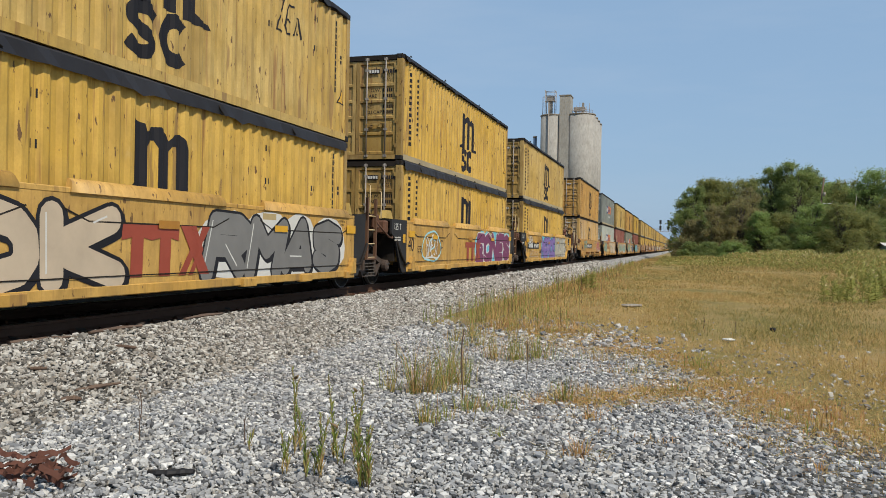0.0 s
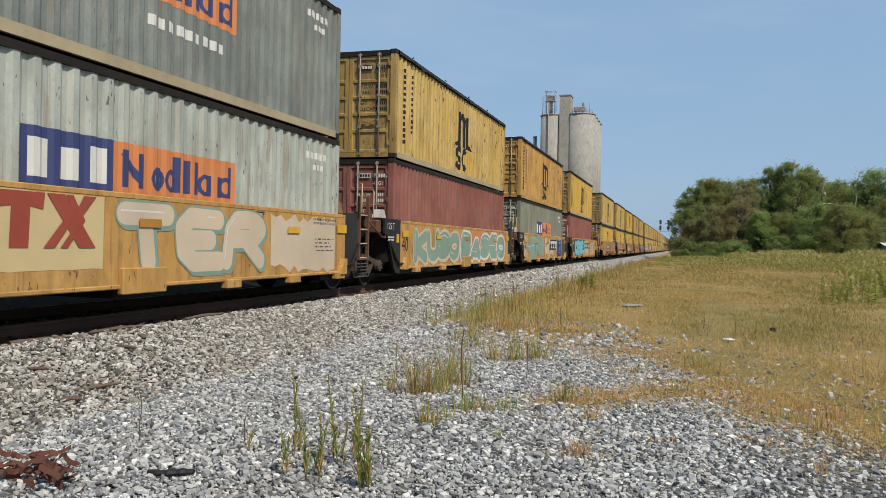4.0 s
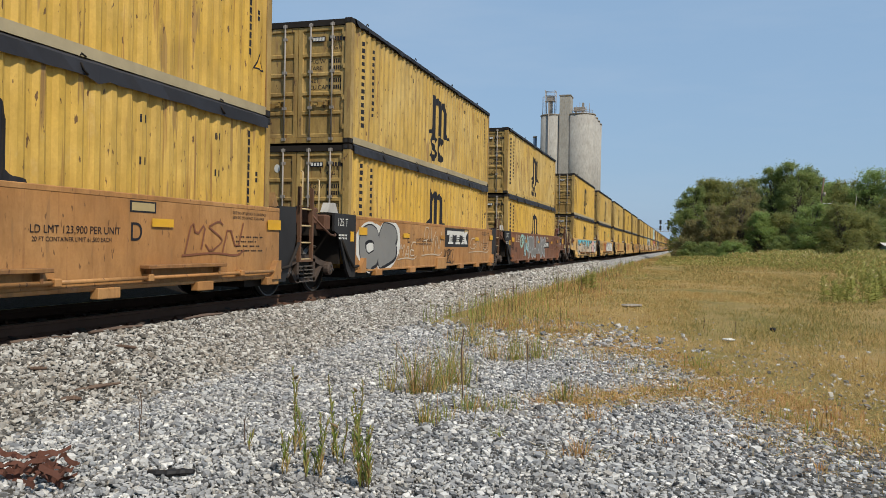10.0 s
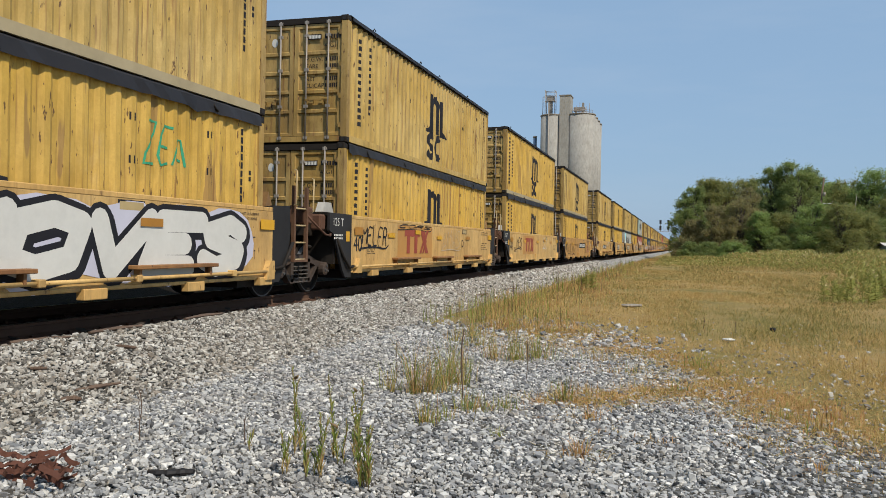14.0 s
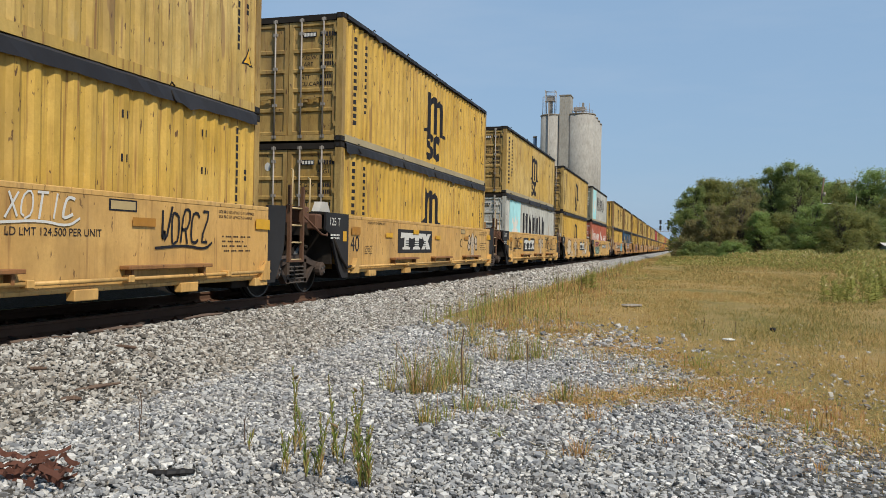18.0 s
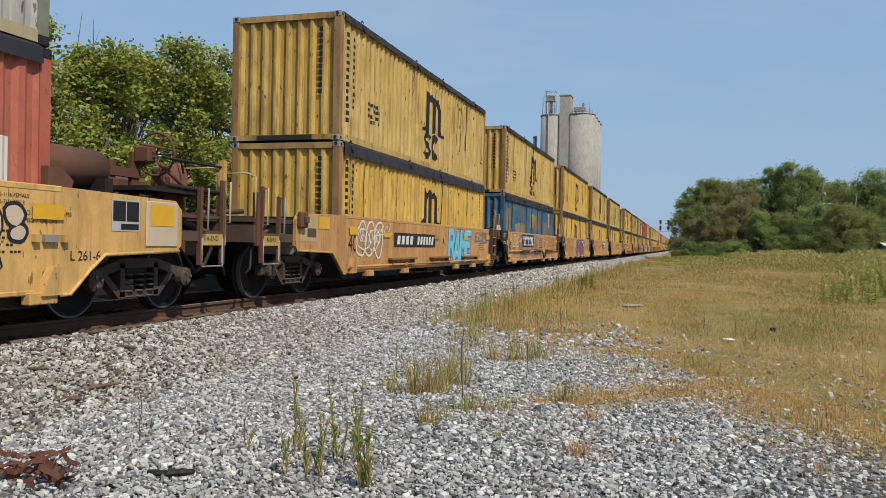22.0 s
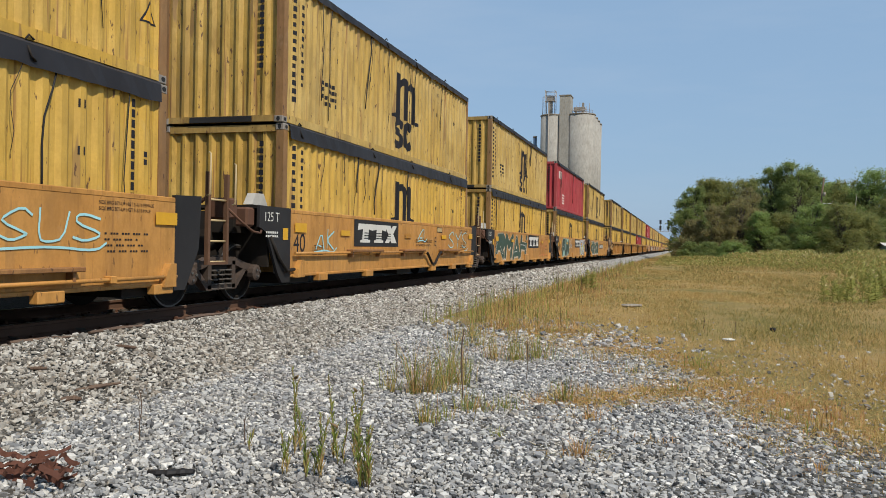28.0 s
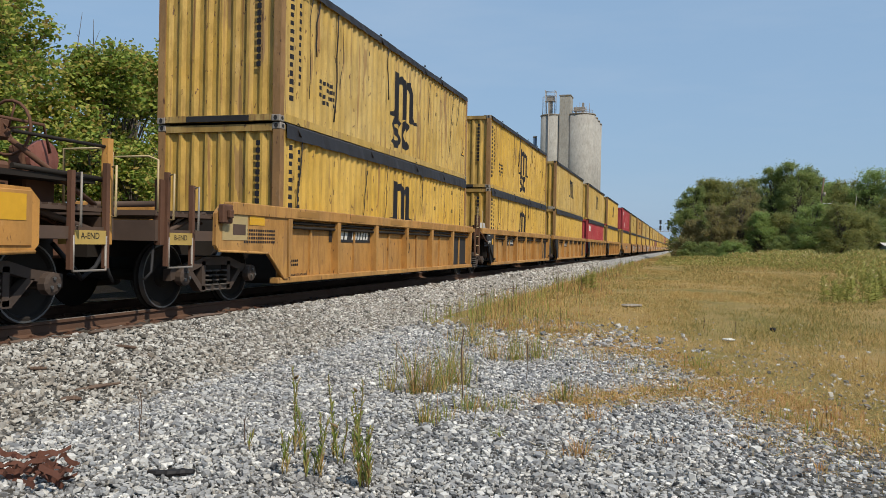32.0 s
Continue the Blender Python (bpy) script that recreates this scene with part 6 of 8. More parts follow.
        swatch(car, 3.53, 4.82, 0.85, 1.11, PANEL, "cream repainted panel", 0.005, 3); load_limit(car, 3.6, 0.90, "123,900"); p(car, 6.04, 9.26, 0.90, 1.20); tag(car, 9.5, 11.5, S["brown"], "KAOS", 0.85, 1.35, 23); tag(car, 1.0, 1.8, CREAM, "KIOO", 1.2, 1.4, 24)
    elif n == 13:
        swatch(car, 0.9, 11.95, 0.42, 1.04, CREAM, "cream lower half of a graffiti", 0.02); swatch(car, 0.95, 11.9, 1.045, 1.45, AQUA, "pale aqua upper half of a graffiti", 0.015, 4)
        g(car, 1.2, 9.2, CREAM, BLK, None, "HNIUK", 24, 0.42, 1.44, "cream graffiti with tall black strokes on aqua", 0.30, 0.10, True, 0.12); g(car, 9.34, 10.7, S["pink"], MID, None, "E", 25, 0.46, 1.42, "pink graffiti shape", 0.30, 0.02, True); g(car, 10.8, 11.9, WHITE, BLK, None, "O", 26, 0.44, 1.42, "white and black graffiti", 0.30, 0.06)
        p(car, 2.25, 5.49, 0.88, 1.20); load_limit(car, 6.63, 0.92, "124,600", "")
    elif n == 14:
        tag(car, 0.8, 2.35, BLK, "METER", 0.84, 1.32, 26, 0.035); swatch(car, 2.75, 5.4, 0.62, 1.42, TANPANEL, "tan repainted panel", 0.003); e(car, 3.22, 5.19, True, 0.74, 1.32)
        g(car, 5.65, 11.3, WHITE, BLK, S["lilac"], "HOVES", 27, 0.42, 1.44, "white zigzag graffiti with black edges on lilac", 0.26, 0.07, True, 0.25); tag(car, 5.7, 6.6, S["violet"], "OFN", 1.2, 1.4, 28)
    elif n == 15:
        tag(car, 0.54, 2.02, BLK, "MELER", 0.92, 1.32, 28, 0.035); swatch(car, 2.75, 5.4, 0.62, 1.42, TANPANEL, "tan repainted panel", 0.003); e(car, 3.2, 5.08, True, 0.74, 1.32); tag(car, 2.8, 5.3, BLK, "CORS", 1.36, 1.44, 29, 0.02); tag(car, 6.36, 8.2, CREAM, "AMWS", 0.86, 1.42, 30, 0.02); stencil(car, "D", 0.23, 8.37, 0.90)
    elif n == 16:
        tag(car, 1.3, 2.4, BLK, "MES", 0.9, 1.3, 31); swatch(car, 2.75, 5.4, 0.62, 1.42, TANPANEL, "tan repainted panel", 0.003); e(car, 3.2, 5.08, True, 0.74, 1.32); tag(car, 7.6, 8.6, WHITE, "SO", 0.9, 1.35, 32)
    elif n == 17:
        tag(car, 2.9, 4.1, BLK, "PEN", 0.58, 1.0, 33, 0.04); tag(car, 0.5, 2.4, BLK, "CLAYK", 0.6, 1.2, 34); load_limit(car, 3.6, 0.97, "124,600", ""); stencil(car, "A", 0.24, 5.33, 0.93); stencil(car, "GWG52", 0.08, 8.2, 1.33); p(car, 6.25, 9.48, 0.92, 1.24); tag(car, 9.5, 10.3, BLK, "MGS", 0.66, 1.44, 35); tag(car, 10.4, 11.6, S["rose"], "PABS", 0.7, 1.3, 36)
    elif n == 18:
        p(car, 2.52, 5.77, 0.88, 1.21); stencil(car, "B", 0.24, 6.43, 0.89); load_limit(car, 6.95, 0.90, "124,500", ""); tag(car, 6.95, 7.9, WHITE, "XOTIC", 1.17, 1.44, 37); tag(car, 9.4, 10.5, BLK, "WORCZ", 0.92, 1.36, 38, 0.035)
    elif n == 19:
        e(car, 2.89, 5.54); stencil(car, "C", 0.24, 8.37, 0.91); figure(car, 9.85, 0.46, 1.38, 34); stencil(car, "LOAD LIMIT 124,500 PER UNIT", 0.055, 1.0, 1.38)
    elif n == 20:
        tag(car, 1.0, 2.4, BLK, "TOKST", 0.92, 1.3, 35, 0.04); e(car, 2.93, 5.55); figure(car, 7.2, 0.58, 1.45, 36, 0.95); stencil(car, "D", 0.24, 8.42, 0.89); tag(car, 8.8, 9.6, BLK, "MODE", 0.8, 1.44, 39, 0.035); tag(car, 9.7, 10.9, BLK, "WORCZ", 0.85, 1.3, 37, 0.03)
    elif n == 21:
        g(car, 0.9, 2.4, CREAM, BLK, None, "S", 38, 0.46, 1.44, "cream and white bubble graffiti", 0.30, 0.04); tag(car, 2.4, 3.3, WHITE, "GROZA", 0.5, 0.72, 40); stencil(car, "E", 0.23, 3.53, 0.91); figure(car, 4.55, 0.44, 1.42, 39, 1.15); tag(car, 5.0, 5.8, BLK, "MODE", 0.48, 0.86, 41, 0.035)
        e(car, 6.71, 9.30, False, 0.76, 1.33); tag(car, 8.1, 9.2, WHITE, "GRBTO", 0.55, 0.72, 42); g(car, 9.4, 10.5, WHITE, BLK, None, "J", 43, 0.5, 1.42, "white graffiti hook", 0.24, 0.03)
    elif n == 22:
        swatch(car, 0.95, 4.0, 1.05, 1.42, S["rose"], "wine red upper part of a graffiti", 0.03); swatch(car, 0.92, 4.15, 0.44, 1.045, SAGE, "grey-green lower part of a graffiti", 0.03); loops(car, 0.87, 4.19, 0.42, 1.45, BLK, 41, 1, 0.07); tag(car, 1.4, 3.7, BLK, "ESG", 0.75, 1.2, 44, 0.06, 0.1, False)
        tag(car, 0.5, 1.07, WHITE, "OSH", 1.30, 1.46, 45); load_limit(car, 4.25, 0.96, "124,500", ""); tag(car, 4.3, 5.6, BLK, "RALE", 1.2, 1.4, 46); stencil(car, "A", 0.24, 5.55, 0.91); p(car, 6.43, 9.72, 0.90, 1.23); figure(car, 11.2, 0.6, 1.42, 42, 0.8); stencil(car, "GWG52", 0.08, 8.3, 1.33)
    elif n == 23:
        loops(car, 0.53, 2.0, 0.66, 1.46, WHITE, 43, 3, 0.05); loops(car, 0.6, 1.8, 0.8, 1.3, WHITE, 47, 2, 0.03); tag(car, 1.7, 2.5, WHITE, "WN", 1.2, 1.42, 48); p(car, 2.75, 5.98, 0.89, 1.23); stencil(car, "A", 0.2, 6.67, 0.96)
        g(car, 7.25, 9.75, AQUA, S["blue"], None, "RAME", 44, 0.44, 1.45, "cyan graffiti with a blue outline", 0.32, 0.03, True, 0.1); tag(car, 10.3, 12.0, S["blue"], "EASBO", 1.14, 1.38, 49)
    elif n == 24:
        tag(car, 0.9, 2.0, WHITE, "STAK", 1.0, 1.42, 46, 0.035); e(car, 2.80, 5.47, False, 0.92, 1.455); loops(car, 2.2, 6.85, 0.5, 1.42, S["blue"], 50, 5, 0.06); tag(car, 6.9, 7.8, BLK, "RMC", 0.95, 1.4, 51); stencil(car, "E", 0.24, 8.3, 0.95); loops(car, 9.2, 11.0, 0.95, 1.42, S["brown"], 47, 2)
    elif n == 25:
        loops(car, 0.4, 3.3, 0.43, 1.44, S["brown"], 48, 2, 0.045); stencil(car, "D", 0.23, 3.38, 0.94); tag(car, 3.75, 4.8, WHITE, "ACUEK", 1.02, 1.36, 52); load_limit(car, 4.0, 0.93, "124,000"); e(car, 6.75, 9.2, False, 0.90, 1.45)
        g(car, 4.85, 9.39, S["brown"], S["blue"], None, "URGENT", 49, 0.43, 1.45, "brown graffiti with a violet-blue outline", 0.26, 0.05, False, 0.05); loops(car, 9.86, 10.7, 0.57, 1.45, WHITE, 50, 1, 0.04)
    elif n == 26:
        loops(car, 0.3, 2.95, 0.43, 1.44, S["brown"], 51, 2, 0.045); stencil(car, "C", 0.22, 3.41, 0.94); load_limit(car, 3.99, 0.92, "124,000"); e(car, 6.55, 9.16, False, 0.89, 1.455)
    elif n == 27:
        tag(car, 0.9, 1.9, S["brown"], "SOB", 0.8, 1.3, 52); p(car, 6.45, 9.73, 0.89, 1.22); stencil(car, "B", 0.23, 5.6, 0.93)
    elif n == 28:
        p(car, 2.49, 5.76, 0.87, 1.23); stencil(car, "A", 0.24, 6.44, 0.95); load_limit(car, 6.91, 0.93, "124,100"); tag(car, 9.3, 10.8, S["sky"], "SUS", 0.9, 1.25, 53); stencil(car, "PLATE", 0.07, 1.3, 1.05); stencil(car, "H", 0.09, 1.42, 0.92)
    elif n == 29:
        tag(car, 1.0, 1.8, S["sky"], "AK", 0.85, 1.2, 54); e(car, 2.74, 5.38, False, 0.90, 1.455); stencil(car, "E", 0.24, 8.24, 0.93); load_limit(car, 6.65, 0.92, "124,100"); tag(car, 6.9, 7.5, S["sky"], "A", 1.1, 1.4, 55); tag(car, 9.5, 11.6, S["sky"], "SYS", 0.85, 1.35, 56)
    elif n == 30:
        g(car, 0.3, 6.1, PINE, CREAM, None, "RMAH", 54, 0.42, 1.455, "dark green graffiti with cream edges", 0.52, 0.03, True, 0.1); load_limit(car, 3.9, 0.93, "124,100"); e(car, 6.50, 9.09, False, 0.89, 1.455); tag(car, 9.4, 10.8, S["orange"], "NSO", 0.6, 1.35, 57, 0.045); tag(car, 10.6, 11.9, S["orange"], "HYB", 0.6, 1.4, 58)
    elif n == 31:
        g(car, 1.4, 3.95, PINE, MID, S["teal"], "FUN", 56, 0.44, 1.455, "dark green graffiti with a turquoise halo", 0.46, 0.025, False, 0.05, 0.10); tag(car, 4.25, 5.2, WHITE, "SKO", 1.0, 1.42, 59); load_limit(car, 4.23, 0.93, "124,100"); e(car, 6.77, 9.25, False, 0.94, 1.455)
        swatch(car, 9.27, 11.8, 0.45, 1.45, WHITE, "white painted ground of a graffiti", 0.02); [part("graffiti_spot", lambda bm: fan(bm, wobble(random.Random(k), 9.55 + 0.34 * k, 0.66 + 0.5 * ((k * 2) % 3) / 2, 0.15, 0.2, 12, 0.15), SIDE + 0.0045, 0), LEMON, car, "lemon yellow blotch") for k in range(7)]; g(car, 9.3, 11.75, S["lilac"], BLK, None, "XDKX", 57, 0.46, 1.44, "white graffiti with black lines on lemon blotches", 0.20, 0.028, True)
    elif n == 32:
        g(car, 0.6, 5.65, PINE, WHITE, None, "KEMOS", 58, 0.43, 1.455, "dark green bubble graffiti with a white outline", 0.46, 0.05); stencil(car, "B", 0.22, 5.7, 0.96); p(car, 6.46, 9.75, 0.88, 1.22); stencil(car, "GWG52E", 0.08, 8.4, 1.33)
    elif n % 3 == 0:
        g(car, 2.0, 5.0, S["grey"], BLK, None, "SOK", n)
        p(car, 6.45, 9.7)
    else:
        (e if n % 2 else p)(car, 2.9, 5.5)


def build_unit(n):
    k, j = divmod(n - 3, 5)
    near = n < NEAR_UNITS
    mat = RUSTCAR if n == 12 else CAR_PAINT[0] if n == 17 else CAR_PAINT[k if -1 <= k <= 6 else (3, 1, 5, 0, 4, 2)[k % 6]]
    ribbed = k == 6
    car = new("well_car")
    if ribbed:
        ribbed_side(car, mat, near)
    else:
        smooth_side(car, mat, near, k == -1, PIPES.get(n, ("low", "low", "", "", "")[j]), k in (2, 3))
    wheels = []
    if j == 0:
        set_end(car, mat, False, near, False)
        wheels += truck(car, -1.66, "a", near)
        if not ribbed:
            part("end_plate", lambda bm: slab(bm, [(BOX_L, 0.3), (BOX_L + 0.25, 0.3), (BOX_L + 0.55, 0.85), (BOX_L + 0.6, 1.58), (BOX_L, 1.56)], SIDE - 0.05, SIDE), BLACK, car, "black end plate", "jq_first")
    else:
        joint_end(car, near, j == 4, k < 0)
        wheels += truck(car, -GAP / 2, "b", near)
    if j == 4:
        set_end(car, mat, True, near, True)
        wheels += truck(car, BOX_L + 1.70, "c", near)
    if ribbed:
        number_plate_bars(car, 1.9, 4.0, 0.98, 1.26)
        for c in car.children:
            if c.name.startswith("car_mark"):
                c.location.x = -0.115
        if n == 33:
            words("40", 0.26, INK, car, (SIDE - 0.11, 6.3, 0.75))
    else:
        decorate(n, car)
    age = {12: "rust-brown", 1: "orange-brown", 4: "brown-orange", 5: "orange", 6: "old ribbed yellow"}
    tone = age.get(n, age.get(k, "faded yellow"))
    tagged(car, tone + " articulated well car on rails, carrying two stacked containers", "rail car", "well cars of the train")
    loads = []
    code = LOADS.get(n, "YY")
    end = "doors" if n < 23 else "wall"
    for lower in (True, False):
        col, endcol, marks, label = KINDS[code[1] if lower else code[0]]
        c = container(col, endcol, end, marks, lower, near, seed=n * 2 + lower, label=label, tarp=not near or col not in (STRIPPED, MAROON, GREY, OLIVE, SAGE_GREY), tiny=n > 46, scrawl={(14, True): GREENSPRAY, (0, False): INK}.get((n, lower)))
        loads.append((c, FLOOR + (0 if lower else BOX_H + 0.012)))
    return car, loads, wheels


TRAIN = {n: build_unit(n) for n in UNITS}


def motions():
    """The whole train rolls towards and past the camera; the wheels turn while they are near."""
    rng = random.Random(11)
    for n, (car, loads, wheels) in TRAIN.items():
        s = unit_start(n)
        walk(car, [(t, pose(TRACK_X, s - travelled(t), RAIL_Z)) for t in TIMES])
        for c, z in loads:
            dx, dy = rng.uniform(-0.015, 0.015), rng.uniform(-0.03, 0.03)
            walk(c, [(t, pose(TRACK_X + dx, s + dy - travelled(t), RAIL_Z + z)) for t in TIMES])
        if n >= NEAR_UNITS:
            continue
        for w in wheels:
            y, z = w.location.y, w.location.z
            t_in, t_out = (s + y - 26.0) / 16.55, (s + y - 4.0) / 16.55
            f0, f1 = max(0, round(t_in * FPS)), min(round(CLIP * FPS), round(t_out * FPS))
            if f1 <= f0:
                continue
            rows = [(f / FPS, pose(0, y, z, math.degrees(travelled(f / FPS) / WHEEL_R) % 360)) for f in range(f0, f1 + 1)]
            if f0 > 0:
                rows.insert(0, (0.0, rows[0][1]))
            if f1 < CLIP * FPS:
                rows.append((CLIP, rows[-1][1]))
            walk(w, rows)

# ======== loose stones ========
def stone_material(name, cols):
    m, N, L, b = material(name, 0.85)
    b.inputs["Specular IOR Level"].default_value = 0.25
    geo = N.new("ShaderNodeNewGeometry")
    r = N.new("ShaderNodeValToRGB")
    r.color_ramp.interpolation = "LINEAR"
    els = r.color_ramp.elements
    els[0].color, els[1].color = (*cols[0], 1), (*cols[-1], 1)
    for i, c in enumerate(cols[1:-1]):
        els.new((i + 1) / (len(cols) - 1)).color = (*c, 1)
    L.new(geo.outputs["Random Per Island"], r.inputs[0])
    v = coords(N, L, (1, 1, 1), world_space=True)
    n = noise_at(N, L, v, 45.0, 4, 0.7)
    w = noise_at(N, L, v, 0.8, 3)
    col = mixer(N, L, ramp(N, L, n, 0.3, 0.75, 0, 0.4), r.outputs[0], (0.10, 0.10, 0.10))
    col = mixer(N, L, ramp(N, L, w, 0.45, 0.75, 0, 0.3), col, (0.21, 0.17, 0.12))
    L.new(col, b.inputs["Base Color"])
    return m


def ground_z(x, y):
    """ground_height for arrays."""
    a = np.abs(x - TRACK_X)
    bank = np.where(x < TRACK_X, 0.43 + 0.05 * np.minimum(4.5, a - 1.7), np.maximum(0.0, 0.43 * (1 - (a - 1.7) / 1.35)))
    return np.where(a < 1.7, 0.30 + 0.13 * np.clip((a - 1.38) / 0.22, 0, 1), bank)


CHIP = np.array([(-1, -1, -0.62), (1, -1, -0.62), (1, 1, -0.62), (-1, 1, -0.62), (0, -1.414, 0.62), (1.414, 0, 0.62), (0, 1.414, 0.62), (-1.414, 0, 0.62)]) * (0.66, 0.66, 1.0)
CHIPF = np.array([(0, 2, 1), (0, 3, 2), (4, 5, 6), (4, 6, 7), (0, 1, 4), (1, 5, 4), (1, 2, 5), (2, 6, 5), (2, 3, 6), (3, 7, 6), (3, 0, 7), (0, 4, 7)])


def turns(rg, n):
    q = rg.normal(size=(n, 4))
    q /= np.linalg.norm(q, axis=1)[:, None]
    w, x, y, z = q.T
    return np.stack([np.stack([1 - 2 * (y * y + z * z), 2 * (x * y - z * w), 2 * (x * z + y * w)], 1),
                     np.stack([2 * (x * y + z * w), 1 - 2 * (x * x + z * z), 2 * (y * z - x * w)], 1),
                     np.stack([2 * (x * z - y * w), 2 * (y * z + x * w), 1 - 2 * (x * x + y * y)], 1)], 1)


def scatter_stones(name, x0, x1, y0, y1, cell, keep, mat, seed, label, size=1.0):
    rg = np.random.default_rng(seed)
    gx, gy = np.meshgrid(np.arange(x0, x1, cell), np.arange(y0, y1, cell))
    x = gx.ravel() + rg.uniform(-0.5, 0.5, gx.size) * cell
    y = gy.ravel() + rg.uniform(-0.5, 0.5, gx.size) * cell
    ok = keep(x, y, rg)
    x, y = x[ok], y[ok]
    n = len(x)
    r = cell * size * 0.55 * np.clip(rg.lognormal(0, 0.38, n), 0.5, 2.3)
    sh = CHIP[None] * rg.uniform(0.74, 1.14, (n, 8, 3)) * np.stack([r, r * rg.uniform(0.65, 1, n), r * rg.uniform(0.5, 0.9, n)], 1)[:, None]
    tilt = turns(rg, n) * 0.5
    spin = rg.uniform(0, 6.283, n)
    c, s = np.cos(spin), np.sin(spin)
    zero, one = np.zeros(n), np.ones(n)
    rot = np.stack([np.stack([c, -s, zero], 1), np.stack([s, c, zero], 1), np.stack([zero, zero, one], 1)], 1)
    m = rot + tilt * 0.8
    v = np.einsum("nij,nkj->nki", m, sh)
    v[:, :, 0] += x[:, None]
    v[:, :, 1] += y[:, None]
    v[:, :, 2] += (ground_z(x, y) + r * rg.uniform(-0.1, 0.85, n))[:, None]
    f = (CHIPF[None] + (np.arange(n) * 8)[:, None, None]).reshape(-1, 3)
    ob = new(name, raw_mesh(name, v.reshape(-1, 3), f, [mat]))
    return tagged(ob, label, "gravel", kind="stuff")


def in_view(x, y, margin=0.4):
    return (x > -1.06 * y - margin) & (x < 0.225 * y + margin)


def blend_edge(x, y, rg, soft):
    e = np.minimum(13.9, 10.9 - 2.6 * x)
    wob = np.sin(x * 2.1 + y * 0.7) * 0.35 + np.sin(x * 5.3 - y * 1.9) * 0.3 + np.sin(y * 3.1) * 0.25 + np.sin(x * 9.1 + y * 4.3) * 0.3
    return y + wob + rg.normal(0, soft, len(x)) < e


BLUESTONE = stone_material("blue_grey_stone", [(0.0576, 0.0595, 0.0634), (0.24, 0.248, 0.257), (0.442, 0.444, 0.442), (0.576, 0.571, 0.547), (0.336, 0.341, 0.346), (0.163, 0.168, 0.178), (0.826, 0.811, 0.768), (0.298, 0.274, 0.24)])
BALLAST = stone_material("pale_ballast_stone", [(0.0744, 0.067, 0.0577), (0.27, 0.251, 0.223), (0.437, 0.414, 0.372), (0.558, 0.535, 0.484), (0.251, 0.209, 0.163), (0.484, 0.46, 0.419), (0.744, 0.721, 0.66)])
# oily stones in the same near-black as the shade-darkened track bed
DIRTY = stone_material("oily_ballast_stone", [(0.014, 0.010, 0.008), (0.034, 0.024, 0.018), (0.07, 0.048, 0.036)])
RUST_CHIPS = stone_material("rusty_chips", [(0.05, 0.025, 0.015), (0.12, 0.055, 0.03), (0.20, 0.10, 0.055), (0.08, 0.06, 0.045)])
toe = lambda x: x > -4.75
scatter_stones("gravel", -4.9, 2.7, 2.6, 12.0, 0.0265, lambda x, y, rg: toe(x + rg.normal(0, 0.12, len(x))) & in_view(x, y) & blend_edge(x, y, rg, 0.5), BLUESTONE, 1, "blue-grey crushed stone covering the ground")
scatter_stones("gravel_beside", -4.9, 3.4, -3.5, 9.0, 0.062, lambda x, y, rg: toe(x) & ((y < 2.6) | ~in_view(x, y)) & blend_edge(x, y, rg, 0.5), BLUESTONE, 12, "blue-grey crushed stone covering the ground about", 1.0)
scatter_stones("gravel_behind", -4.8, 0.5, 12.0, 16.5, 0.045, lambda x, y, rg: toe(x + rg.normal(0, 0.12, len(x))) & blend_edge(x, y, rg, 1.2), BLUESTONE, 2, "blue-grey crushed stone with grass coming through")
scatter_stones("ballast", -6.3, -4.6, 4.0, 16.0, 0.031, lambda x, y, rg: (x + rg.normal(0, 0.1, len(x)) < -4.7) & in_view(x, y), BALLAST, 3, "pale crushed stone ballast on the bank of the track")
scatter_stones("ballast_behind", -6.3, -4.7, 16.0, 28.0, 0.042, lambda x, y, rg: x < 9, BALLAST, 4, "pale crushed stone ballast further along the track", 1.0)
scatter_stones("ballast_far", -6.3, -4.7, 28.0, 62.0, 0.065, lambda x, y, rg: rg.random(len(x)) < np.clip(45 / y, 0.45, 1), BALLAST, 7, "pale crushed stone ballast far along the track", 1.05)
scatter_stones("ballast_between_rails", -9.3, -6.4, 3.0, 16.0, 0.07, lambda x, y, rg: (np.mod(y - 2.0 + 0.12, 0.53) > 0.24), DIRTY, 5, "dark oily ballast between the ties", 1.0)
scatter_stones("rusty_debris", -6.66, -6.22, 4.5, 45.0, 0.055, lambda x, y, rg: (x + rg.normal(0, 0.1, len(x)) < -6.38) & (rg.random(len(x)) < 0.25 + 0.35 * (np.sin(y * 2.3) + np.sin(y * 5.9) > 0.4)), RUST_CHIPS, 8, "rusty brown debris and splinters at the ends of the ties", 1.0)
scatter_stones("stray_stones", -3.6, 3.2, 6.5, 18.0, 0.085, lambda x, y, rg: ~blend_edge(x, y, rg, 0.8) & (rg.random(len(x)) < np.clip(0.45 - (y - 8) * 0.06, 0.03, 0.45)) & in_view(x, y), BALLAST, 6, "scattered stones among dry grass", 0.36)


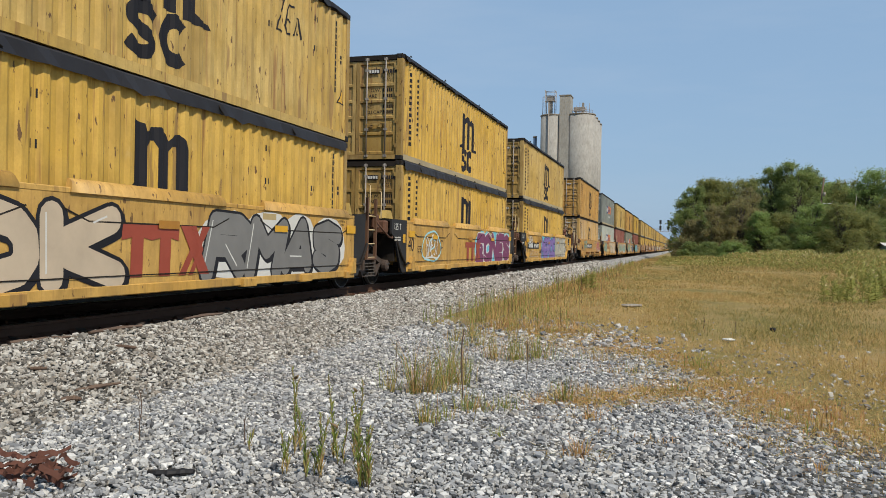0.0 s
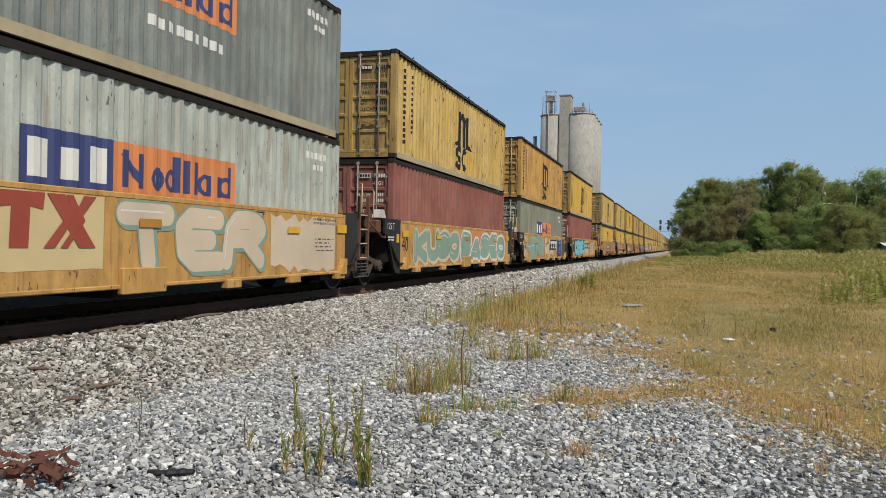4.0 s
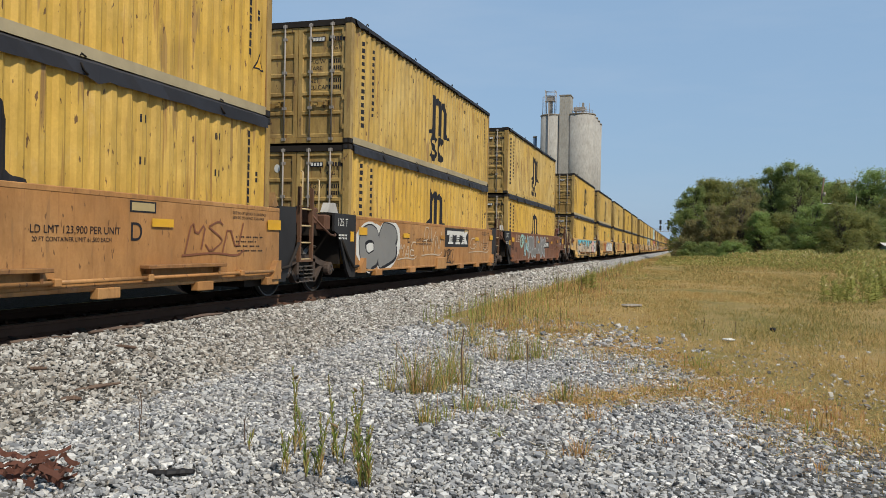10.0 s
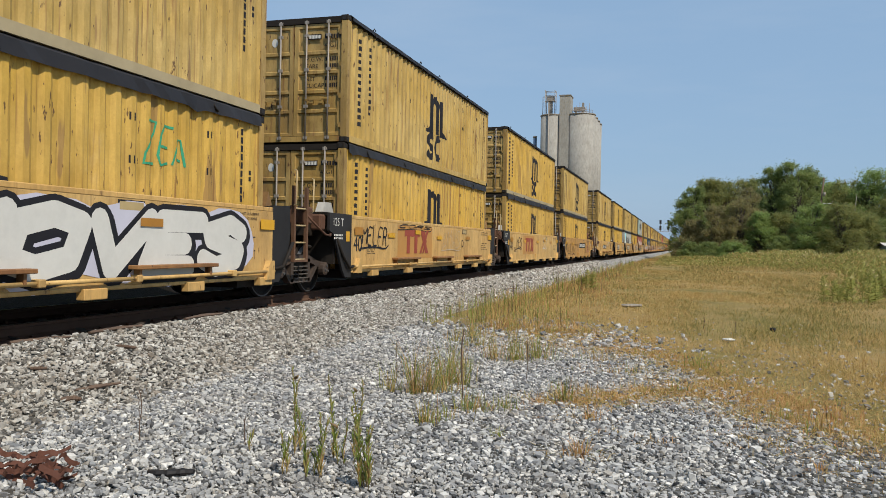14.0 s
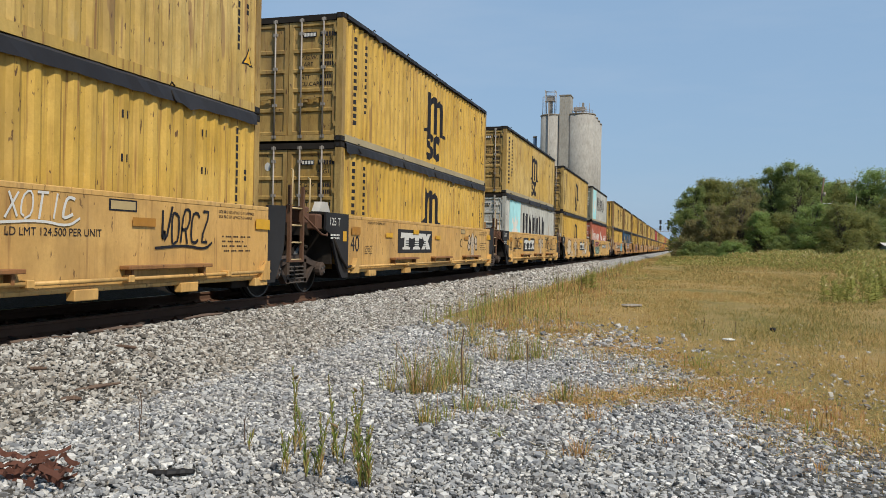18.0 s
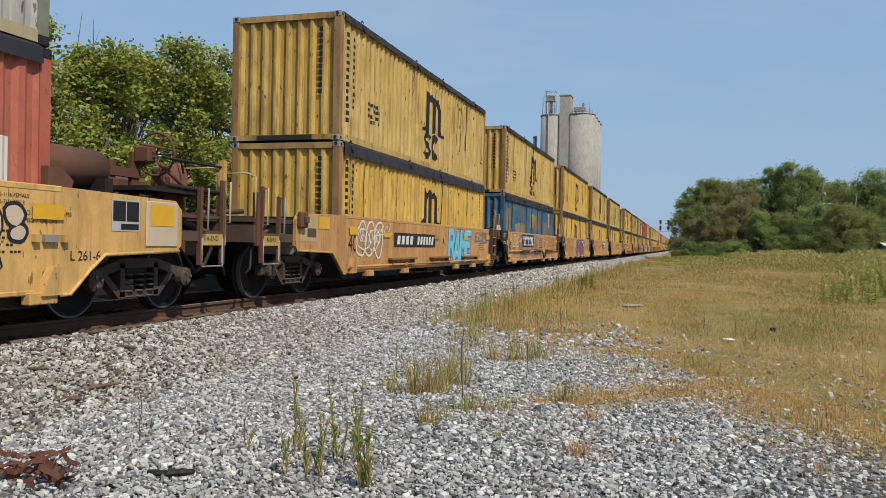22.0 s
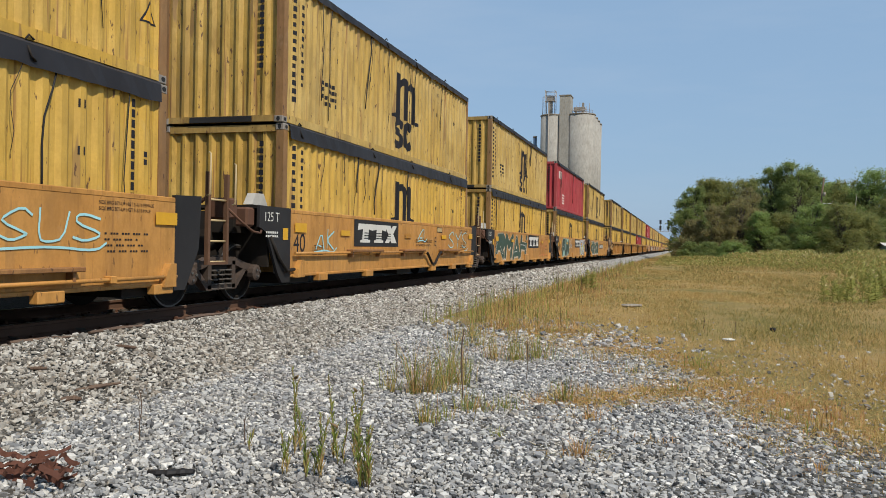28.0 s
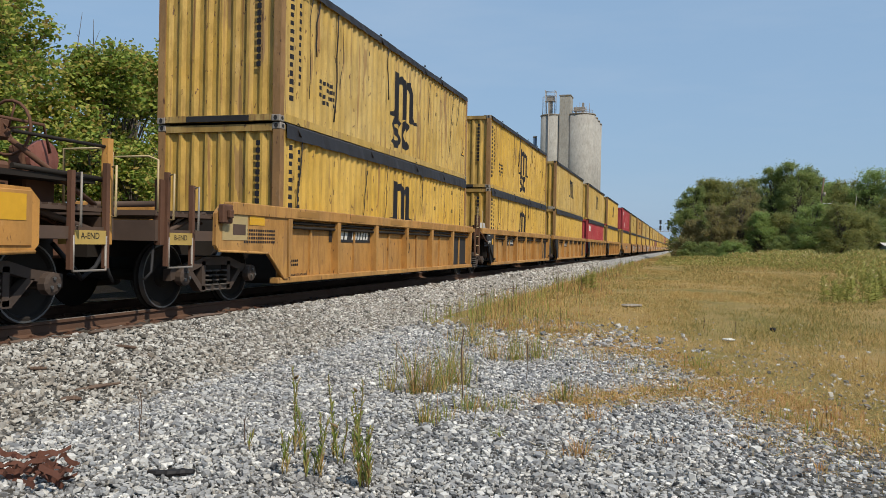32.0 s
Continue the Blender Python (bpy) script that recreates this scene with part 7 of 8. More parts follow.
# ======== grass ========
def blade_field(name, x, y, h, w, mats, seed, label, lean=0.35, category="grass", pick=None, fan=None):
    """Bent blades at x, y; pick gives each blade's material, fan the way that it leans."""
    rg = np.random.default_rng(seed)
    n = len(x)
    mats = mats if isinstance(mats, list) else [mats]
    z = ground_z(x, y) - 0.01
    a = rg.uniform(0, 6.283, n)
    dx, dy = np.cos(a), np.sin(a)
    la = rg.uniform(0, 6.283, n) if fan is None else fan + rg.normal(0, 0.7, n)
    le = np.abs(rg.normal(0, lean, n)) * h
    lx, ly = np.cos(la) * le, np.sin(la) * le
    droop = 1 / np.sqrt(1 + (le / h) ** 2)
    p = np.zeros((n, 5, 3))
    for i, (t, ww, bend) in enumerate(((0, 0.5, 0), (0, -0.5, 0), (0.6, 0.4, 0.36), (0.6, -0.4, 0.36), (1, 0, 1))):
        p[:, i, 0] = x + dx * w * ww + lx * bend
        p[:, i, 1] = y + dy * w * ww + ly * bend
        p[:, i, 2] = z + h * t * (1 - (1 - droop) * bend)
    f = (np.array([(0, 1, 3), (0, 3, 2), (2, 3, 4)])[None] + (np.arange(n) * 5)[:, None, None]).reshape(-1, 3)
    me = raw_mesh(name, p.reshape(-1, 3), f, mats)
    if pick is not None:
        me.polygons.foreach_set("material_index", np.repeat(pick.astype(np.int32), 3))
    return tagged(new(name, me), label, category, kind="stuff")


STRAW = leafy("dry_straw", [(0.38, 0.21, 0.08), (0.49, 0.335, 0.125), (0.60, 0.45, 0.21), (0.44, 0.315, 0.11), (0.29, 0.225, 0.065)], 0.75, 0.2)
FRESH = leafy("fresh_grass", [(0.13, 0.19, 0.04), (0.22, 0.28, 0.06), (0.34, 0.35, 0.09), (0.42, 0.34, 0.12)], 0.6, 0.25)
RUST_GRASS = leafy("reddish_grass", [(0.42, 0.19, 0.08), (0.52, 0.29, 0.12), (0.60, 0.40, 0.18), (0.46, 0.25, 0.10)], 0.75, 0.2)
WEEDY = leafy("tall_weeds", [(0.19, 0.225, 0.055), (0.27, 0.295, 0.075), (0.36, 0.35, 0.105), (0.43, 0.39, 0.14)], 0.7, 0.45)
OLIVE_GRASS = leafy("olive_grass", [(0.17, 0.165, 0.05), (0.245, 0.22, 0.07), (0.32, 0.265, 0.095), (0.14, 0.15, 0.042)], 0.75, 0.25)
DARK_STALK = leafy("dead_stalks", [(0.16, 0.11, 0.06), (0.24, 0.17, 0.09), (0.11, 0.10, 0.045)], 0.8, 0.1)
GOLD = leafy("yellow_flower_heads", [(0.62, 0.54, 0.20), (0.52, 0.46, 0.17), (0.68, 0.61, 0.36)], 0.8, 0.4)


def value_noise(x, y, seed):
    """Smooth noise from 0 to 1 for arrays."""
    xi, yi = np.floor(x), np.floor(y)
    fx, fy = x - xi, y - yi
    fx, fy = fx * fx * (3 - 2 * fx), fy * fy * (3 - 2 * fy)
    h = lambda i, k: np.mod(np.sin(i * 127.1 + k * 311.7 + seed * 74.7) * 43758.5453, 1.0)
    return (h(xi, yi) * (1 - fx) + h(xi + 1, yi) * fx) * (1 - fy) + (h(xi, yi + 1) * (1 - fx) + h(xi + 1, yi + 1) * fx) * fy


def patchy(x, y, seed=1.0):
    n = 0.5 * value_noise(x * 0.6 + y * 0.13, y * 0.6 - x * 0.17, seed) + 0.32 * value_noise(x * 1.7 - y * 0.4, y * 1.7 + x * 0.3, seed + 3) + 0.18 * value_noise(x * 4.1 + y, y * 4.1 - x, seed + 5)
    return np.clip((n - 0.28) / 0.44, 0, 1)


def choose(rg, n, weights):
    return rg.choice(len(weights), n, p=np.array(weights) / sum(weights))


def flecks(name, x, y, z, size, mats, pick, seed, label, category="weeds", flat_leaf=0.6):
    """Small loose leaves at x, y, z."""
    rg = np.random.default_rng(seed)
    n = len(x)
    quad = np.array(((-0.5, 0, 0), (0, -0.3, 0.05), (0.55, 0, 0), (0, 0.3, 0.05)))
    v = np.einsum("nij,kj->nki", turns(rg, n), quad) * size[:, None, None]
    v[:, :, 2] *= 1 + 0.6 * (1 - flat_leaf)
    v += np.stack([x, y, z], 1)[:, None, :]
    f = (np.array([(0, 1, 2), (0, 2, 3)])[None] + (np.arange(n) * 4)[:, None, None]).reshape(-1, 3)
    me = raw_mesh(name, v.reshape(-1, 3), f, mats)
    me.polygons.foreach_set("material_index", np.repeat(pick.astype(np.int32), 2))
    return tagged(new(name, me), label, category, kind="stuff")


def grow_grass():
    rg = np.random.default_rng(21)
    # short grass of the field, tan and olive in patches, thin towards the gravel
    y = 6.6 + 50 * rg.random(330000) ** 1.45
    x = -4.4 + rg.random(len(y)) * (0.225 * y + 5.8)
    past = y - np.minimum(13.9, 10.9 - 2.6 * x)
    wear = np.exp(-((x - (-0.9 + 0.02 * (y - 20))) / 0.35) ** 2) + np.exp(-((x - (0.75 + 0.03 * (y - 20))) / 0.35) ** 2)
    dense = np.clip(0.30 + past * 0.16, 0.0, 1.0) * (0.25 + 0.75 * patchy(x * 1.2, y * 0.9)) * (1 - 0.45 * np.clip(wear, 0, 1))
    ok = ~blend_edge(x, y, rg, 0.6) & (rg.random(len(x)) < dense)
    x, y, past = x[ok], y[ok], past[ok]
    far = np.clip(y / 11, 0.8, 4)
    h = (0.03 + 0.075 * rg.random(len(x)) ** 1.5) * (0.55 + 0.9 * patchy(x * 0.9, y * 0.5, 4.0)) * np.clip(0.5 + past * 0.15, 0.5, 1.2)
    green = np.clip(patchy(x * 0.4, y * 0.2, 12.0) * 1.1 - 0.35 + np.clip((y - 12) / 70, 0, 0.25), 0.04, 0.7) * np.clip(past * 0.25, 0.25, 1)
    u = rg.random(len(x))
    pick = np.where(u < green, 1, np.where(u > 0.985, 2, 0))
    blade_field("field_grass", x, y, h, 0.0045 * far + 0.001, [STRAW, OLIVE_GRASS, RUST_GRASS], 22, "short dry field grass in tan and olive patches", 2.2, pick=pick)
    # straw lying in islands on the gravel and along its edge
    xs, ys, ps = [], [], []
    spots = [(-1.05 + 0.11 * k, 7.65 + 0.1 * k, 0.16, 900) for k in range(11)] + [(-0.68, 5.74, 0.09, 120), (-0.74, 6.98, 0.10, 110), (0.92, 5.9, 0.07, 80), (1.35, 7.3, 0.14, 260), (1.15, 7.6, 0.18, 260), (-0.5, 6.5, 0.08, 60), (0.45, 8.6, 0.16, 200), (-0.2, 6.35, 0.06, 50)]
    for _ in range(190):
        cx = rg.uniform(-3.0, 1.8)
        cy = min(13.9, 10.9 - 2.6 * cx) - np.abs(rg.normal(0, 1.2)) + 0.5
        spots.append((cx, cy, rg.uniform(0.06, 0.28), int(rg.uniform(150, 700))))
    for k, (cx, cy, s, m) in enumerate(spots):
        xs.append(rg.normal(cx, s * 1.5, m))
        ys.append(rg.normal(cy, s, m))
        ps.append(choose(rg, m, (3, 0.6, 4) if k % 2 == 0 else (6, 1.3, 1.5)))
    x, y, pick = np.concatenate(xs), np.concatenate(ys), np.concatenate(ps)
    blade_field("straw_on_gravel", x, y, 0.02 + 0.08 * rg.random(len(x)) ** 1.6, np.full(len(x), 0.006), [STRAW, FRESH, RUST_GRASS], 26, "dry tan and reddish grass creeping over the gravel", 3.0, pick=pick)
    # knee-high clumps along the foot of the bank
    cy = 13.6 + 95 * rg.random(620) ** 2.0
    cx = -4.5 + np.abs(rg.normal(0, 1.15, 620)) + 1.35 * np.clip(1 - (cy - 13.6) / 5, 0, 1)
    ok = (cx < -1.0) & (patchy(cx * 1.1, cy * 0.7, 15.0) > 0.36)
    cx, cy = cx[ok], cy[ok]
    size = (0.14 + 0.42 * rg.random(len(cx)) ** 1.5) * np.clip(1.15 - (cx + 4.4) * 0.2, 0.5, 1)
    hue = rg.random(len(cx))
    m = 34
    r, a = np.abs(rg.normal(0, 0.13, (len(cx), m))), rg.uniform(0, 6.283, (len(cx), m))
    x, y = (cx[:, None] + r * np.cos(a)).ravel(), (cy[:, None] + 1.5 * r * np.sin(a)).ravel()
    hh = (size[:, None] * rg.uniform(0.15, 1.0, (len(cx), m)) ** 0.9).ravel()
    u, hu = rg.random(len(x)), np.repeat(hue, m)
    pick = np.where(u < 0.12, 3, np.where(hu < 0.5, np.where(u < 0.72, 0, 2), np.where(hu < 0.72, np.where(u < 0.6, 2, 0), np.where(u < 0.6, 1, 0))))
    blade_field("tall_dry_grass", x, y, hh, 0.0035 + 0.00028 * y, [STRAW, FRESH, RUST_GRASS, DARK_STALK], 24, "knee-high dry grass clumps along the foot of the ballast", 0.62, pick=pick, fan=a.ravel())
    n = 1500
    y = 14 + 60 * rg.random(n) ** 1.6
    x = -4.6 + np.abs(rg.normal(0, 1.0, n))
    ok = patchy(x * 1.4, y, 31.0) > 0.45
    x, y = x[ok], y[ok]
    blade_field("green_stalks", x, y, 0.3 + 0.38 * rg.random(len(x)), 0.005 + 0.0003 * y, [FRESH, DARK_STALK], 25, "green and brown stalks among the dry grass", 0.16, pick=choose(rg, len(x), (2, 1)))
    # rough meadow, taller and paler with the distance
    y = 17 + 90 * rg.random(150000) ** 1.25
    x = -3.6 + rg.random(len(y)) * (0.235 * y + 5.4)
    rough_ = patchy(x * 0.45 + 3, y * 0.22, 41.0) * np.clip((y - 15) / 16, 0.15, 1) * np.clip((x + 2.5) / 3.5, 0.35, 1)
    ok = rg.random(len(x)) < 0.15 + 0.85 * rough_
    x, y, rough_ = x[ok], y[ok], rough_[ok]
    u, g = rg.random(len(x)), patchy(x * 0.3, y * 0.14, 47.0)
    pick = np.where(u < 0.15 + 0.5 * g * np.clip(y / 60, 0.3, 1), 1, np.where(u > 0.94, 2, 0))
    blade_field("meadow_grass", x, y, (0.04 + 0.20 * rg.random(len(x)) ** 1.6) * (0.3 + 0.9 * rough_) * np.clip(0.5 + (y - 20) / 50, 0.5, 1.2), 0.004 + 0.00042 * y, [STRAW, OLIVE_GRASS, DARK_STALK], 23, "rough yellow and olive meadow grass", 1.1, pick=pick)
    # weeds before the wood, breast-high, in uneven drifts
    y = 30 + 78 * rg.random(230000) ** 0.8
    x = -2.5 + rg.random(len(y)) * (0.24 * y + 3.5)
    start = 74 - 3.0 * np.clip(x - 3, 0, 14) + 8 * (patchy(x * 0.35, y * 0.1, 51.0) - 0.5)
    drift = np.clip((y - start) / 22, 0, 1)
    ok = rg.random(len(x)) < drift * (0.4 + 0.6 * patchy(x * 0.6, y * 0.2, 53.0))
    x, y, drift = x[ok], y[ok], drift[ok]
    top = (0.35 + 1.0 * drift) * (0.45 + 0.75 * patchy(x * 0.55, y * 0.25, 57.0)) * np.clip(0.35 + x / 14, 0.3, 1.1)
    t = rg.random(len(x)) ** 0.6
    yellow = patchy(x * 0.5, y * 0.2, 61.0) * 0.6 + 0.1
    u = rg.random(len(x))
    pick = np.where((t > 0.85) & (rg.random(len(x)) < 0.5 * yellow), 1, np.where(u < 0.34, 2, np.where(u > 0.8, 3, 0)))
    flecks("tall_weeds", x, y, top * t + 0.03, (0.05 + 0.0011 * y) * rg.uniform(0.5, 1.2, len(x)), [WEEDY, GOLD, OLIVE_GRASS, STRAW], pick, 27, "breast-high yellow-green weeds in drifts before the wood", flat_leaf=0.2)


grow_grass()


def tuft(x, y, h, n, spread_r, hues, label, seed, w=0.005, lean=0.42):
    rg = np.random.default_rng(seed)
    n, h, spread_r = int(n * 0.7), h * 1.35, spread_r * 1.0
    r, a = np.abs(rg.normal(0, spread_r, n)), rg.uniform(0, 6.283, n)
    t = blade_field("grass_tuft", x + r * np.cos(a), y + r * np.sin(a), h * rg.uniform(0.12, 1, n) ** 1.2, np.full(n, w) * rg.uniform(0.6, 1.4, n), [STRAW, FRESH, RUST_GRASS, DARK_STALK], seed, label, lean, "grass tuft", choose(rg, n, hues), a)
    t["group"] = "grass tufts on the gravel"
    return t


HUES = {"s": (5, 1.5, 2.5, 1), "f": (2, 6, 1, 0.5), "r": (2, 0.5, 6, 0.6), "m": (2.5, 5.5, 2.2, 1)}
TUFT_LABELS = {"s": "dry straw-coloured grass tuft on gravel", "f": "green and yellow grass tuft on gravel", "r": "low reddish grass tuft on gravel", "m": "grass tuft with green tops and orange stems on gravel"}
TUFTS = ((-2.00, 6.29, 0.26, 150, 0.06, "f"), (-1.90, 6.5, 0.16, 90, 0.07, "f"), (-2.52, 7.49, 0.50, 200, 0.045, "m"), (-2.40, 7.6, 0.46, 190, 0.07, "m"), (-2.28, 7.7, 0.34, 170, 0.09, "m"), (-2.38, 8.21, 0.52, 190, 0.07, "f"), (-2.20, 8.2, 0.36, 150, 0.10, "m"),
         (-1.84, 6.93, 0.22, 170, 0.09, "f"), (-1.70, 7.0, 0.16, 110, 0.08, "m"), (-2.84, 7.66, 0.28, 70, 0.06, "f"), (-2.72, 7.5, 0.2, 60, 0.06, "f"), (-2.04, 10.16, 0.42, 300, 0.15, "f"), (-1.80, 10.5, 0.34, 240, 0.16, "m"), (-2.35, 10.2, 0.3, 150, 0.12, "s"), (-1.07, 7.69, 0.24, 190, 0.07, "m"),
         (-0.92, 8.1, 0.14, 160, 0.14, "s"), (-1.50, 7.07, 0.15, 130, 0.08, "f"), (-0.68, 5.74, 0.15, 130, 0.055, "r"), (-0.74, 6.98, 0.14, 120, 0.07, "r"), (-3.71, 14.86, 0.55, 240, 0.14, "f"), (-3.2, 12.4, 0.42, 220, 0.14, "m"), (-2.9, 11.4, 0.34, 200, 0.16, "f"), (-2.5, 9.2, 0.28, 150, 0.12, "m"), (-3.3, 11.8, 0.25, 120, 0.12, "s"),
         (-0.35, 8.4, 0.12, 170, 0.18, "s"), (0.0, 8.64, 0.16, 170, 0.14, "m"), (0.26, 10.5, 0.24, 200, 0.12, "f"), (0.9, 7.6, 0.12, 180, 0.13, "f"), (1.35, 7.75, 0.18, 190, 0.12, "r"), (1.15, 7.3, 0.14, 160, 0.12, "s"), (-1.35, 6.1, 0.10, 70, 0.05, "f"), (0.92, 5.92, 0.08, 70, 0.04, "r"), (-1.0, 10.6, 0.16, 200, 0.2, "s"), (-0.6, 9.7, 0.12, 120, 0.16, "f"), (-3.9, 17.6, 0.5, 220, 0.18, "m"), (-4.5, 15.6, 0.3, 120, 0.12, "f"), (-4.9, 17.7, 0.28, 90, 0.10, "f"))
for i, (tx, ty_, th, tn, tr_, tm) in enumerate(TUFTS):
    tuft(tx, ty_, th, tn, tr_, HUES[tm], TUFT_LABELS[tm], 300 + i)


def weed(x, y, h, seed, stems=1):
    """A narrow upright weed: stalks set with slender leaves that hug them."""
    rng = random.Random(seed)
    ob = tagged(new("weed_plant"), "slender green upright weed growing out of gravel", "weed", "upright weeds in the gravel")
    ob.location = (x, y, 0)
    for s in range(stems):
        bx, by = rng.uniform(-0.045, 0.045) * (stems > 1), rng.uniform(-0.045, 0.045) * (stems > 1)
        hh = h * (1 if s == 0 else rng.uniform(0.4, 0.95))
        lx, ly = rng.uniform(-0.07, 0.07), rng.uniform(-0.05, 0.05)
        wig = rng.uniform(-0.012, 0.012)
        at = lambda t: Vector((bx + lx * t * t + wig * math.sin(t * 7), by + ly * t * t, hh * t))
        part("stalk", lambda bm: pipe(bm, [at(t / 6) for t in range(7)], 0.003, 5), DARK_STALK, ob)

        def leaves(bm):
            m = int(62 * hh / 0.6)
            for i in range(m):
                t = 0.02 + 0.97 * (i / m) ** 1.15
                a = i * 2.4 + rng.uniform(-0.5, 0.5)
                ln = (0.13 - 0.09 * t) * rng.uniform(0.4, 1.25)
                p0 = at(t)
                out = rng.uniform(0.08, 0.30)
                d = Vector((math.cos(a) * out, math.sin(a) * out, 1)).normalized()
                side = Vector((-math.sin(a), math.cos(a), 0)) * 0.0036
                mid = p0 + d * ln * 0.5
                tip = p0 + d * ln + Vector((math.cos(a), math.sin(a), -0.3)) * rng.uniform(0, 0.02)
                v = [bm.verts.new(q) for q in (p0 - side * 0.5, p0 + side * 0.5, mid + side, tip, mid - side)]
                bm.faces.new(v).material_index = 1 if t < 0.22 and rng.random() < 0.55 else 0
        part("foliage", leaves, [FRESH, STRAW], ob)
    if h > 0.55:
        part("seed_bud", lambda bm: tube(bm, (bx, by, hh), (bx + lx, by + ly, hh + 0.025), 0.012, 7, 0.006), DARK_STALK, ob)
    return ob


for i, (wx, wy, wh, ws) in enumerate(((-2.55, 5.05, 0.62, 2), (-2.23, 4.58, 0.34, 3), (-2.40, 4.62, 0.28, 2), (-2.19, 4.93, 0.60, 3), (-2.08, 5.02, 0.56, 2), (-1.82, 4.48, 0.50, 3), (-2.9, 5.0, 0.16, 1), (-2.15, 4.62, 0.42, 2), (-1.79, 4.5, 0.40, 2))):
    weed(wx, wy, wh, 40 + i, ws)


def dead_stalk(x, y, h, seed, label="thin dead brown stalk standing in gravel"):
    rng = random.Random(seed)
    ob = tagged(new("dead_stalk"), label, "weed", "dead stalks")
    z0 = float(ground_z(np.array([x]), np.array([y]))[0])
    ob.location = (x, y, z0 - 0.01)
    part("stem", lambda bm: pipe(bm, [(rng.uniform(-0.012, 0.012), rng.uniform(-0.012, 0.012), h * k / 5) for k in range(6)], 0.0035 if h < 0.6 else 0.006, 5), TIE, ob)
    part("twig", lambda bm: [tube(bm, (0, 0, h * t), (rng.uniform(-0.03, 0.03), rng.uniform(-0.03, 0.03), h * t + 0.05), 0.002, 4) for t in (0.5, 0.65, 0.8, 0.9)], TIE, ob)


for i, (dx_, dy_, dh_) in enumerate(((-3.78, 4.95, 0.40), (-3.0, 5.1, 0.22), (-3.9, 25.3, 0.95), (-1.95, 7.2, 0.72), (-2.8, 38.4, 1.3), (-2.9, 8.0, 0.45), (-3.6, 17.5, 0.7), (-2.5, 21.0, 0.8), (0.4, 15.0, 0.3), (0.9, 14.5, 0.28), (-1.6, 8.6, 0.5), (-3.35, 22.6, 0.9), (-4.1, 30.0, 1.1), (-4.35, 33.0, 1.2), (-2.55, 27.0, 0.8))):
    dead_stalk(dx_, dy_, dh_, 60 + i)


def field_weed(x, y, h, seed):
    """A tall field weed: bare-footed stalks with narrow leaves and yellow heads."""
    rg, rng = np.random.default_rng(seed), random.Random(seed)
    ob = tagged(new("field_weed"), "tall yellow-green weed with pale flower heads in a field", "weed", "tall weeds in the field")
    ob.location = (x, y, 0)
    leaves, heads = [], []
    for s in range(rng.randint(3, 4)):
        bx, by, hh = rng.uniform(-0.3, 0.3), rng.uniform(-0.3, 0.3), h * rng.uniform(0.55, 1)
        lx = rng.uniform(-0.14, 0.14)
        part("stalk", lambda bm: pipe(bm, [(bx, by, 0), (bx + 0.3 * lx, by, hh * 0.6), (bx + lx, by, hh)], 0.008, 5), WEEDY, ob)
        n = 110
        t = rg.random(n) ** 0.7
        p = np.zeros((n, 3, 3))
        a, ln = rg.uniform(0, 6.28, n), rg.uniform(0.07, 0.22, n) * (1.1 - 0.6 * t)
        cx, cz = bx + lx * t * t, hh * t
        for k, (r, oz, sd) in enumerate(((0.0, 0, 0.0), (0.7, 0.35, 0.14), (1.0, 0.3, -0.05))):
            p[:, k] = np.stack([cx + np.cos(a) * ln * r - np.sin(a) * ln * sd, by + np.sin(a) * ln * r + np.cos(a) * ln * sd, cz + ln * oz], 1)
        leaves.append(p)
        n = 18
        c = np.stack([bx + lx + rg.normal(0, 0.035, n), by + rg.normal(0, 0.035, n), hh - 0.12 * rg.random(n)], 1)
        heads.append(c[:, None, :] + rg.normal(0, 0.022, (n, 3, 3)))
    for name, pieces, mat in (("foliage", leaves, WEEDY), ("flower_heads", heads, GOLD)):
        v = np.concatenate(pieces)
        o = new(name, raw_mesh(name, v.reshape(-1, 3), np.arange(len(v) * 3).reshape(-1, 3), [mat]))
        o.parent = ob
        tagged(o, kind="stuff")


weed_rng = random.Random(77)
for i in range(16):
    fy = 24 + 22 * weed_rng.random() ** 0.8
    fx = 0.222 * fy + 0.2 - 1.9 * weed_rng.random() ** 1.5
    field_weed(fx, fy, weed_rng.uniform(0.75, 1.35), 80 + i)
for i, (fx, fy, fh) in enumerate(((4.9, 25.5, 0.9), (5.3, 26.4, 1.1), (-3.1, 29.0, 0.8))):
    field_weed(fx, fy, fh, 150 + i)


# ======== trees ========
BARK = plain("tree_bark", (0.085, 0.068, 0.052), 0.9, 0.0, 0.5, 6.0)
LEAF_NEAR = leafy("broad_leaves", [(0.11, 0.175, 0.035), (0.19, 0.27, 0.05), (0.30, 0.36, 0.07), (0.44, 0.42, 0.10), (0.31, 0.20, 0.07)], 0.45, 0.4)
# distance haze is put into these four leaf colours: paler and less saturated
LEAF_HAZED = leafy("far_leaves", [(0.235, 0.30, 0.115), (0.27, 0.33, 0.12), (0.31, 0.36, 0.13), (0.285, 0.32, 0.125)], 0.8, 0.68)
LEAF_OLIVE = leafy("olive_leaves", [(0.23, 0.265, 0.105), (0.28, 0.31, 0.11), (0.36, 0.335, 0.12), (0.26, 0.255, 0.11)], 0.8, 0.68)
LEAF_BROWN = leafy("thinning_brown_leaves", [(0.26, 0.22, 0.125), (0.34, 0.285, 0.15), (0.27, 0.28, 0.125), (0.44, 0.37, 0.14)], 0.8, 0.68)
